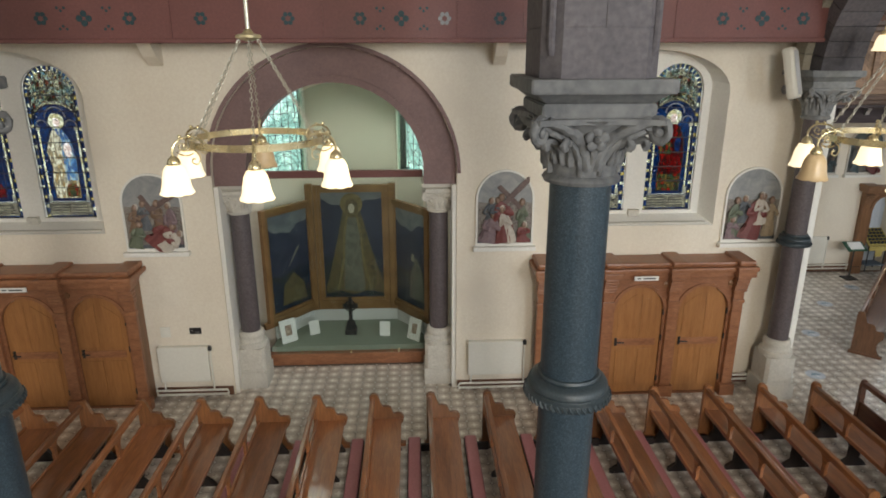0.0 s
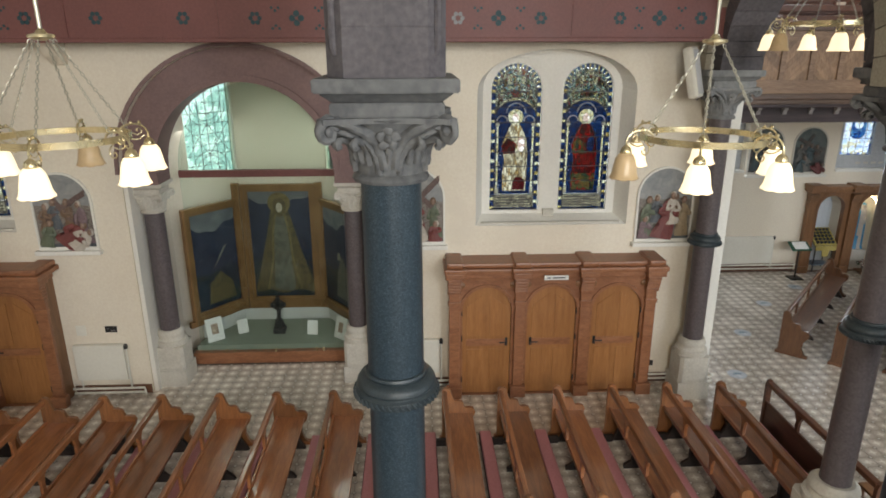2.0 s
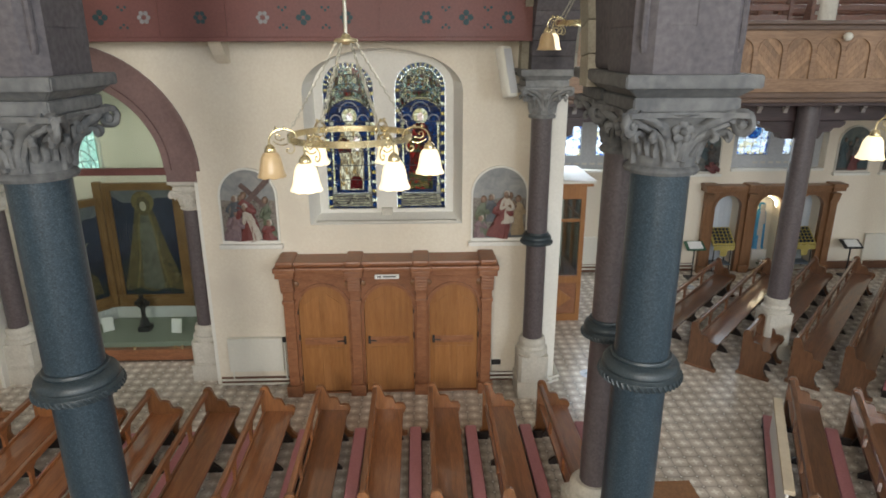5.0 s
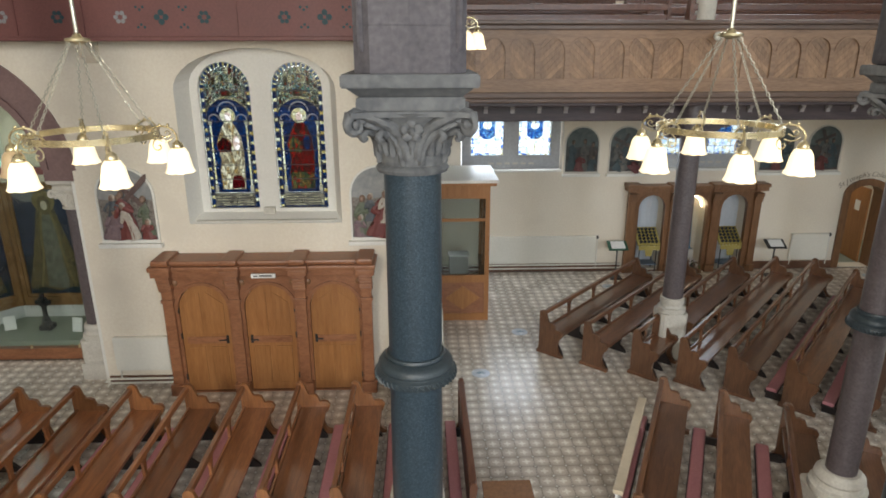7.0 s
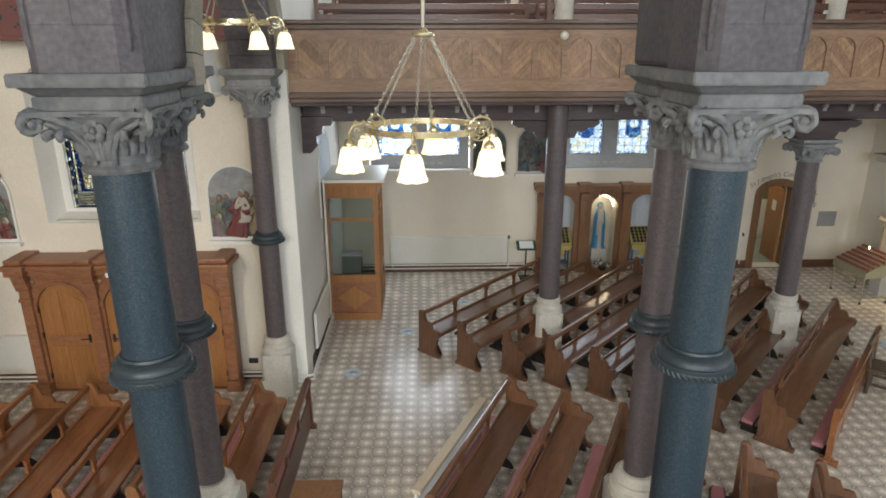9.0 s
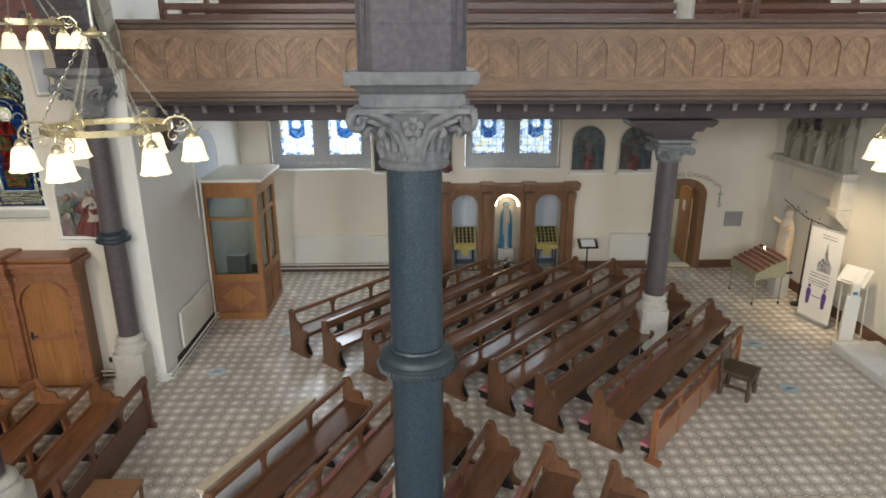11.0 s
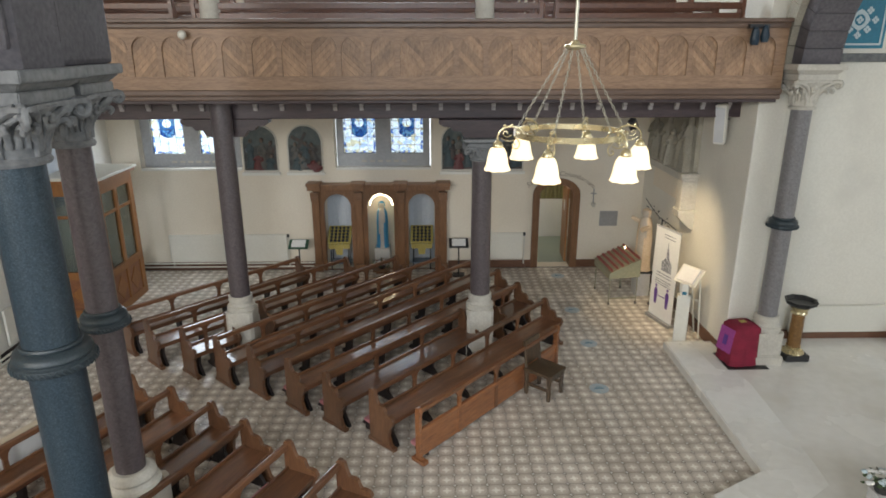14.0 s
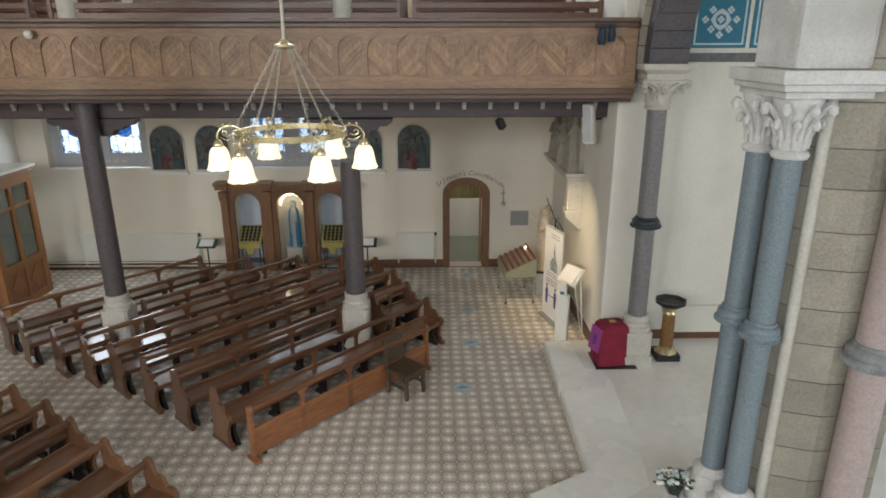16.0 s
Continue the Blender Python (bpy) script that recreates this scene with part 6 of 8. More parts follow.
part("front_panel", aprism([(x0, 4.90), (x1, 4.90), (x1, 5.81), (x0, 5.81)], "y", GY, GY + 0.05, hol), GALLERY_WOOD, gal)
bd = {}
for s in (-1, 1):
    me_list = []
    for k in range(12):
        bm = B()
        b0 = -0.60 + k * 0.096
        q = [(-0.195, b0 + s * -0.195), (0.195, b0 + s * 0.195), (0.195, b0 + s * 0.195 + 0.0935), (-0.195, b0 + s * -0.195 + 0.0935)]
        prism(bm, q, "y", 0.026, 0.04)
        for co, no in (((0, 0, 0.29), (0, 0, 1)), ((0, 0, -0.33), (0, 0, -1))):
            bmesh.ops.bisect_plane(bm, geom=list(bm.verts) + list(bm.edges) + list(bm.faces), plane_co=co, plane_no=no, clear_outer=True)
        if len(bm.verts):
            me_list.append(finish("panel_board", bm, GALLERY_BOARD))
        else:
            bm.free()
    bd[s] = me_list
for i in range(npan):
    for me in bd[1 if i % 2 else -1]:
        ob = new("panel_board", me)
        ob.parent, ob.location = gal, (px0 + pitch * (i + 0.5), GY, 5.44)
    c = px0 + pitch * (i + 0.5)
    hw = pitch / 2 - 0.04
    o = [(c + (hw + 0.022) * math.cos(math.pi * t / 10), 5.50 + 0.222 * math.sin(math.pi * t / 10)) for t in range(11)] + [(c + (hw - 0.004) * math.cos(math.pi * t / 10), 5.50 + 0.197 * math.sin(math.pi * t / 10)) for t in range(10, -1, -1)]
    part("panel_arch", aprism(o, "y", GY - 0.012, GY), GALLERY_WOOD, gal)
part("panel_backing", abox(x0, x1, GY + 0.05, GY + 0.08, 4.9, 5.82), GALLERY_WOOD, gal)
fb = thing("gallery_beam", "dark purple-brown beam under the gallery with pale joist ends", "beam", "", "structure")
part("front_beam", abox(x0, x1, GY + 0.08, GY + 0.26, 4.69, 4.78, 0.015), DARK_BEAM, fb)
part("rear_beam", abox(x0, x1, 10.94, 11.2, 4.36, 4.74, 0.015), DARK_BEAM, fb)
JOIST = surface("worn_pale_joist_paint", (0.30, 0.27, 0.26), (0.42, 0.39, 0.37), 0.7)
for i in range(29):
    xx = px0 + pitch * (i + 0.5)
    part("joist_end", aprism([(10.86, 4.66), (10.94, 4.66), (10.94, 4.50), (10.90, 4.50), (10.89, 4.56), (10.86, 4.58)], "x", xx - 0.034, xx + 0.034), JOIST, fb)
solid("gallery_ceiling", abox(XL, XR, GY + 0.26, WB, 4.74, 4.82), surface("gallery_soffit", (0.50, 0.44, 0.36), (0.58, 0.52, 0.43), 0.8), "painted board ceiling under the gallery", "ceiling")
for y0_, z0_, z1_ in ((10.2, 4.82, 5.38), (12.6, 5.38, 5.66)):
    solid("gallery_step", abox(XL, XR, y0_, WB - 0.1, z0_, z1_), SKIRT, "stepped wooden gallery floor", "gallery floor")


def gallery_bench(xa, xb, y, z):
    b = thing("gallery_bench", "dark red-brown wooden bench in the gallery", "bench", "gallery benches")
    part("back_rail", abox(xa, xb, y, y + 0.05, z + 0.74, z + 0.84, 0.012), PEW_DARK, b)
    part("backrest", abox(xa, xb, y + 0.01, y + 0.035, z + 0.50, z + 0.68, 0.005), PEW_DARK, b)
    part("seat", abox(xa, xb, y + 0.05, y + 0.40, z + 0.42, z + 0.46, 0.01), PEW_DARK, b)
    for xx in (xa, xb - 0.06):
        part("bench_end", aprism([(y - 0.02, z), (y + 0.42, z), (y + 0.42, z + 0.45), (y + 0.2, z + 0.6), (y + 0.10, z + 0.9), (y - 0.02, z + 0.9)], "x", xx, xx + 0.06), PEW_DARK, b)
    part("leg", abox((xa + xb) / 2 - 0.03, (xa + xb) / 2 + 0.03, y, y + 0.38, z, z + 0.44), PEW_DARK, b)


for i, y in enumerate((10.75, 11.75, 12.95, 13.9)):
    z = 5.38 if i == 0 else (5.38 if i == 1 else 5.66)
    for xa, xb in ((6.6, 10.0), (10.3, 15.95), (16.15, 19.25)):
        gallery_bench(xa, xb, y, z)
for x, capped in ((10.58, False), (15.01, True)):
    gc = thing("gallery_column", "slim brown stone column with carved capital carrying the gallery" if capped else "plain slim brown stone column rising to the gallery beam", "column", "gallery columns", m=pose(x, 10.80, 0))
    lathe_top = 3.68 if capped else 4.74
    shaft(gc, 0.175, 1.18, lathe_top, BROWN_STONE)
    pedestal(gc, 0.245, 1.18, 0.205, STONE_PALE)
    if capped:
        capital(gc, 0.175, lathe_top - 0.02, 4.06, 0.33, STONE_LIGHT)
    pr_ = [(-0.75, 4.355), (0.75, 4.355), (0.75, 4.30), (0.66, 4.24), (0.56, 4.24), (0.50, 4.17), (0.38, 4.17), (0.32, 4.06), (-0.32, 4.06), (-0.38, 4.17), (-0.50, 4.17), (-0.56, 4.24), (-0.66, 4.24), (-0.75, 4.30)]
    part("bracket_beam", aprism(pr_, "y", -0.10 if capped else 0.12, 0.36), DARK_BEAM, gc, "dark shaped timber bracket")
    part("upper_shaft", lathe(B(), [(0.16, 4.82), (0.15, 8.5)], n=20), STONE_PALE, gc, "", True)
wb = thing("wall_bracket", "dark carved timber bracket on the side wall", "bracket")
part("bracket_arm", aprism([(XL, 4.45), (XL + 0.55, 4.45), (XL + 0.5, 4.30), (XL + 0.36, 4.30), (XL + 0.34, 4.16), (XL + 0.24, 4.12), (XL + 0.26, 3.98), (XL + 0.14, 3.84), (XL, 3.84)], "y", 10.85, 11.15), DARK_BEAM, wb)
sp = thing("spot_lamp", "small white round fitting on the gallery front", "lamp")
part("globe", ball(B(), (10.42, GY - 0.10, 5.72), 0.065, u=14, v=10), WHITE_METAL, sp, smooth=True)
part("stem", atube([(10.42, GY - 0.06, 5.72), (10.42, GY + 0.01, 5.72)], 0.02), WHITE_METAL, sp)
# Two lamp-like shapes stand for one dark blue, cloth-like object.
bg = thing("stage_lamp", "pair of blue-black shapes for a dark cloth-like object on the gallery rail", "lamp")
part("lamp_head", lathe(B(), [(0.055, 5.56), (0.07, 5.64), (0.05, 5.78), (0.02, 5.82)], 19.03, GY - 0.14, 10), surface("blue_black_finish", (0.01, 0.025, 0.04), (0.02, 0.04, 0.06), 0.35), bg)
part("lamp_head", lathe(B(), [(0.05, 5.60), (0.065, 5.68), (0.045, 5.80), (0.02, 5.84)], 19.17, GY - 0.16, 10), surface("blue_black_finish", (0.01, 0.025, 0.04), (0.02, 0.04, 0.06), 0.35), bg)
part("clamp", abox(18.95, 19.25, GY - 0.12, GY - 0.02, 5.80, 5.86), BLACK, bg)

# ---------------------------------------------------------------- pews


def pew_parts(L, kneeler, brown=False):
    """A bench along +y from its first end, facing +x, with an open back."""
    wd, we = (PEW_BROWN, PEW_BROWN_END) if brown else (PEW, PEW_END)
    p = thing("pew", "", "pew")
    prof = [(-0.05, 0.0), (0.45, 0.0), (0.45, 0.05), (0.40, 0.09), (0.36, 0.20), (0.38, 0.33), (0.44, 0.41), (0.46, 0.48), (0.43, 0.535), (0.37, 0.55), (0.31, 0.545), (0.29, 0.59),
            (0.27, 0.645), (0.21, 0.665), (0.155, 0.665), (0.13, 0.71), (0.105, 0.79), (0.085, 0.845), (0.045, 0.87), (0.0, 0.865), (-0.03, 0.83), (-0.03, 0.10), (-0.05, 0.06)]
    for y in (0.0, L - 0.055):
        bm = aprism(prof, "y", y, y + 0.055)
        bmesh.ops.bevel(bm, geom=[e for e in bm.edges if abs(e.verts[0].co.y - e.verts[1].co.y) < 1e-6 and e.is_boundary is False and len({round(f.normal.y, 1) for f in e.link_faces}) > 1], offset=0.006, segments=1, affect="EDGES")
        part("pew_end", bm, we, p, "shaped end with a scalloped shoulder")
        part("end_foot", abox(-0.07, 0.48, y - 0.012, y + 0.067, 0.0, 0.055, 0.008), wd, p)
    part("seat", box(abox(0.03, 0.42, 0.05, L - 0.05, 0.43, 0.465, 0.008), 0.36, 0.385, 0.05, L - 0.05, 0.37, 0.43), wd, p)
    part("back_rail", abox(-0.02, 0.045, 0.04, L - 0.04, 0.75, 0.83, 0.016), wd, p)
    part("lower_rail", abox(0.0, 0.03, 0.05, L - 0.05, 0.44, 0.50, 0.005), wd, p)
    n = max(1, round(L / 0.95) - 1)
    for i in range(n):
        y = L * (i + 1) / (n + 1)
        bm = aprism([(y - 0.035, 0.47), (y + 0.035, 0.47), (y + 0.03, 0.62), (y + 0.05, 0.70), (y + 0.11, 0.755), (y - 0.11, 0.755), (y - 0.05, 0.70), (y - 0.03, 0.62)], "x", -0.008, 0.03)
        part("back_post", bm, wd, p)
        part("leg", aprism([(0.02, 0.0), (0.40, 0.0), (0.36, 0.06), (0.27, 0.14), (0.30, 0.34), (0.38, 0.43), (0.04, 0.43), (0.12, 0.30), (0.12, 0.12), (0.02, 0.05)], "y", y - 0.025, y + 0.025), PEW_LEG, p)
    for y in (0.12, L - 0.17):
        part("leg", aprism([(0.05, 0.0), (0.42, 0.0), (0.38, 0.08), (0.30, 0.2), (0.36, 0.43), (0.08, 0.43), (0.14, 0.2)], "y", y, y + 0.05), PEW_LEG, p)
    if kneeler:
        kn = part("kneeler", abox(-0.30, -0.13, 0.12, L - 0.12, 0.14, 0.20, 0.02), PINK_PAD, p, "pink padded kneeler")
        part("kneeler_board", abox(-0.31, -0.12, 0.10, L - 0.10, 0.115, 0.14), PEW_LEG, kn)
        for y in (0.15, L - 0.2):
            part("kneeler_bracket", abox(-0.30, 0.05, y, y + 0.04, 0.0, 0.115), PEW_LEG, kn)
    return p


def tag_pew(p, label, group):
    return tagged(p, label, "pew", group)


# aisle block: straight rows facing the altar end
PL = 2.42
first = pew_parts(PL, False)
tag_pew(first, "orange-brown varnished pew with open back and scalloped ends", "aisle pews")
first.matrix_basis = pose(-0.782 - 0.817 * 6, 8.48 - PL, 0)
for k in range(-5, -2):
    copy_thing(first, pose(-0.782 + 0.817 * k, 8.48 - PL, 0))
kn = pew_parts(PL, True)
tag_pew(kn, "varnished pew with open back and a pink padded kneeler behind", "aisle pews")
kn.matrix_basis = pose(-0.782 - 0.817 * 2, 8.48 - PL, 0)
for k in range(-1, 9):
    copy_thing(kn, pose(-0.782 + 0.817 * k, 8.48 - PL, 0))
scr = thing("pew_screen", "reddish-brown open frontal screen with a kneeling desk", "pew screen", m=pose(6.53, 8.50 - PL, 0))
prof = [(-0.06, 0), (0.10, 0), (0.10, 0.05), (0.05, 0.10), (0.04, 0.7), (0.06, 0.80), (0.03, 0.87), (-0.02, 0.86), (-0.04, 0.78), (-0.03, 0.1), (-0.06, 0.05)]
for y in (0.0, PL - 0.055):
    part("screen_end", aprism(prof, "y", y, y + 0.055), PEW_DARK, scr)
part("top_rail", abox(-0.04, 0.05, 0.04, PL - 0.04, 0.78, 0.85, 0.015), PEW_DARK, scr)
part("screen_panel", abox(-0.015, 0.015, 0.05, PL - 0.05, 0.06, 0.52, 0.004), PEW_DARK, scr)
for y in (PL * 0.33, PL * 0.66):
    part("post", aprism([(y - 0.03, 0.5), (y + 0.03, 0.5), (y + 0.03, 0.66), (y + 0.11, 0.785), (y - 0.11, 0.785), (y - 0.03, 0.66)], "x", -0.015, 0.025), PEW_DARK, scr)
part("kneeler", abox(-0.24, -0.08, 0.1, PL - 0.1, 0.14, 0.20, 0.02), PINK_PAD, scr, "pink padded kneeler")
part("kneeler_bracket", abox(-0.24, 0.0, 0.2, 0.24, 0.0, 0.14), PEW_LEG, scr)
part("kneeler_bracket", abox(-0.24, 0.0, PL - 0.24, PL - 0.2, 0.0, 0.14), PEW_LEG, scr)
tb = thing("low_table", "small plain wooden side table beside the pew screen", "table", m=pose(6.98, 6.32, 0))
part("tabletop", abox(-0.30, 0.30, -0.28, 0.28, 0.46, 0.50, 0.008), OAK_BROWN, tb)
for sx in (-1, 1):
    for sy in (-1, 1):
        part("leg", abox(sx * 0.26 - 0.02, sx * 0.26 + 0.02, sy * 0.24 - 0.02, sy * 0.24 + 0.02, 0, 0.46), OAK_BROWN, tb)

# crossing block, turned towards the altar
A2 = -25.5
u2 = Vector((math.sin(radians(25.5)), math.cos(radians(25.5)), 0))
k2 = pew_parts(2.9, True, True)
tag_pew(k2, "brown varnished pew turned towards the altar", "crossing pews")
ends2 = [(9.56, 8.45), (10.30, 8.08), (11.02, 7.66), (11.60, 7.21), (12.29, 6.72), (13.0, 6.32)]
for i, (ex, ey) in enumerate(ends2):
    L = 2.9
    o = Vector((ex, ey, 0)) - u2 * L
    m = pose(o.x, o.y, 0, 0, 0, A2)
    if i == 0:
        k2.matrix_basis = m
    else:
        copy_thing(k2, m)
wbd = thing("display_board", "long white framed board leaning behind the first pew", "board", m=pose(9.56 - u2.x * 2.75 - 0.22, 8.45 - u2.y * 2.75 + 0.08, 0, 0, 0, A2))
part("board_frame", abox(-0.03, 0.09, 0.0, 2.2, 0.70, 0.76, 0.01), surface("pale_ash_wood", (0.55, 0.46, 0.33), (0.64, 0.55, 0.41), 0.5, 2, 10, 0.05), wbd)
part("board_face", abox(0.0, 0.03, 0.02, 2.18, 0.06, 0.70), WHITE_PAPER, wbd)
part("foot", abox(-0.03, 0.09, 0.1, 0.16, 0.0, 0.06), PEW_LEG, wbd)
part("foot", abox(-0.03, 0.09, 2.04, 2.1, 0.0, 0.06), PEW_LEG, wbd)

# transept block, angled rows among the gallery columns
A3 = -42.5
u3 = Vector((math.sin(radians(42.5)), math.cos(radians(42.5)), 0))
rows3 = [((8.20, 10.98), [(0.0, 4.1)]), ((8.90, 10.45), [(0.0, 4.75)]), ((9.68, 10.08), [(0.0, 0.92), (1.62, 5.3)]), ((10.38, 9.74), [(0.0, 5.75)]), ((11.05, 9.38), [(0.0, 6.0)]),
         ((11.78, 8.90), [(0.0, 5.6)]), ((12.45, 8.44), [(0.0, 3.28), (4.1, 5.1)]), ((13.21, 7.93), [(0.0, 4.6)])]
for i, ((ex, ey), segs) in enumerate(rows3):
    for a, b in segs:
        p = pew_parts(b - a, i >= 5, True)
        tag_pew(p, "short brown varnished pew beside a gallery column" if b - a < 1.5 else ("long brown varnished pew with a glossy seat in angled rows" if i < 5 else "long brown varnished pew with pink kneeler in angled rows"), "transept pews")
        p.matrix_basis = pose(ex + u3.x * a, ey + u3.y * a, 0, 0, 0, A3)
fp = thing("pew_screen", "varnished frontal screen with boarded panels before the angled pews", "pew screen", m=pose(13.90, 7.38, 0, 0, 0, A3))
L = 3.6
for y in (0.0, L - 0.055):
    part("screen_end", aprism(prof, "y", y, y + 0.055), PEW, fp)
part("end_foot", abox(-0.10, 0.14, -0.02, 0.08, 0.0, 0.06, 0.01), PEW, fp)
part("top_rail", abox(-0.04, 0.05, 0.04, L - 0.04, 0.78, 0.85, 0.015), PEW, fp)
part("screen_panel", abox(-0.015, 0.015, 0.05, L - 0.05, 0.06, 0.46, 0.004), PEW, fp)
part("panel_rail", abox(-0.03, 0.03, 0.05, L - 0.05, 0.44, 0.50, 0.008), PEW, fp)
for y in (L * 0.25, L * 0.5, L * 0.75):
    part("post", aprism([(y - 0.03, 0.5), (y + 0.03, 0.5), (y + 0.03, 0.66), (y + 0.11, 0.785), (y - 0.11, 0.785), (y - 0.03, 0.66)], "x", -0.015, 0.025), PEW, fp)
    part("panel_stile", abox(-0.025, 0.025, y - 0.04, y + 0.04, 0.06, 0.46, 0.004), PEW, fp)
part("kneeler", abox(-0.24, -0.08, 0.1, L - 0.1, 0.14, 0.20, 0.02), PINK_PAD, fp, "pink padded kneeler")
part("kneeler_bracket", abox(-0.24, 0.0, 0.2, 0.24, 0.0, 0.14), PEW_LEG, fp)
part("kneeler_bracket", abox(-0.24, 0.0, L - 0.24, L - 0.2, 0.0, 0.14), PEW_LEG, fp)

# ---------------------------------------------------------------- chandeliers


def chandelier(x, y, hub, rot, dim, rod_top=10.5):
    """A brass ring on chains with six bell shades on scrolled arms."""
    c = thing("chandelier", "brass ring chandelier with six bell glass shades" if dim is None else "brass ring chandelier with one of six shades unlit", "chandelier", "chandeliers", m=pose(x, y, hub))
    part("rod", atube([(0, 0, 0.0), (0, 0, rod_top - hub)], 0.014), CHAIN, c)
    part("hub", lathe(B(), [(0.02, 0.05), (0.04, 0.02), (0.085, 0.012), (0.09, -0.006), (0.05, -0.02), (0.02, -0.03)], n=16), BRASS, c, "", True)
    zr = -0.69
    bm = B()
    R = 0.46
    lathe(bm, [(R, zr - 0.024), (R + 0.008, zr - 0.024), (R + 0.009, zr + 0.024), (R, zr + 0.024), (R - 0.006, zr + 0.022), (R - 0.006, zr - 0.022), (R, zr - 0.024)], n=40)
    for f in [f for f in bm.faces if len(f.verts) > 4]:
        bm.faces.remove(f)
    part("ring", bm, BRASS, c, "", True)
    for k in range(6):
        a = radians(rot + 60 * k)
        ca, sa = math.cos(a), math.sin(a)
        bm = B()
        n = 23
        p0, p1 = Vector((0.07 * ca, 0.07 * sa, -0.02)), Vector((R * ca, R * sa, zr + 0.03))
        side = Vector((-sa, ca, 0))
        up = (p1 - p0).normalized().cross(side)
        for i in range(n):
            q = p0.lerp(p1, (i + 0.5) / n)
            d = (p1 - p0) / n * 0.62
            w_ = side if i % 2 else up
            tube(bm, [q - d, q - d * 0.4 + w_ * 0.009, q + d * 0.4 + w_ * 0.009, q + d, q + d * 0.4 - w_ * 0.009, q - d * 0.4 - w_ * 0.009, q - d], 0.0032, 4)
        part("chain", bm, CHAIN, c)
        arm = B()
        def rod(pts, rad):
            tube(arm, curve_pts([(r * ca, r * sa, z) for r, z in pts], 5), rad, 7)

        rod([(R - 0.05, zr - 0.03), (R - 0.06, zr + 0.01), (R - 0.02, zr + 0.05), (R + 0.05, zr + 0.06), (R + 0.11, zr + 0.04), (R + 0.145, zr - 0.01), (R + 0.145, zr - 0.07)], 0.0085)
        rod([(R + 0.01, zr - 0.02), (R - 0.03, zr - 0.06), (R - 0.035, zr - 0.10), (R - 0.01, zr - 0.125), (R + 0.02, zr - 0.11), (R + 0.015, zr - 0.085), (R - 0.003, zr - 0.09)], 0.0055)
        rod([(R + 0.03, zr - 0.01), (R + 0.07, zr - 0.025), (R + 0.10, zr - 0.005), (R + 0.09, zr + 0.022), (R + 0.065, zr + 0.015), (R + 0.07, zr + 0.0)], 0.005)
        rod([(R + 0.01, zr - 0.05), (R + 0.05, zr - 0.06), (R + 0.09, zr - 0.05), (R + 0.12, zr - 0.03)], 0.005)
        for t in (0.03, 0.09):
            ball(arm, ((R + t) * ca, (R + t) * sa, zr + 0.068), 0.014, 1, 1, 1, 8, 6)
        am = part("arm", arm, BRASS, c, "", True)
        cx, cy = (R + 0.145) * ca, (R + 0.145) * sa
        part("gallery_cap", lathe(B(), [(0.012, zr - 0.05), (0.035, zr - 0.07), (0.045, zr - 0.10), (0.04, zr - 0.115)], cx, cy, 12), BRASS, am, "", True)
        sh = B()
        prof = [(0.036, zr - 0.105), (0.056, zr - 0.118), (0.074, zr - 0.15), (0.085, zr - 0.20), (0.093, zr - 0.25), (0.103, zr - 0.28), (0.112, zr - 0.295), (0.108, zr - 0.30), (0.088, zr - 0.26), (0.076, zr - 0.2), (0.05, zr - 0.125)]
        lathe(sh, prof, cx, cy, 24)
        for v in sh.verts:
            if v.co.z < zr - 0.27:
                an = math.atan2(v.co.y - cy, v.co.x - cx)
                v.co.z += 0.004 * math.cos(8 * an)
        part("shade", sh, SHADE_OFF if dim == k else SHADE, am, "unlit amber glass bell shade" if dim == k else "glowing frosted glass bell shade", True)
    return c


chandelier(-1.235, 4.95, 5.68, 40.5, 1)
chandelier(3.49, 5.02, 5.64, 4.9, 3)
chandelier(8.32, 5.0, 5.67, 22.0, None)
chandelier(15.28, 5.12, 5.565, 2.7, None)
chandelier(6.08, 7.87, 6.54, 72.9, 2)

# ---------------------------------------------------------------- glazed lobby under the gallery
lob = thing("glazed_lobby", "oak framed glazed lobby with a flat white roof", "lobby")
lx0, lx1, ly0, ly1 = 6.275, 7.36, 12.5, 14.0


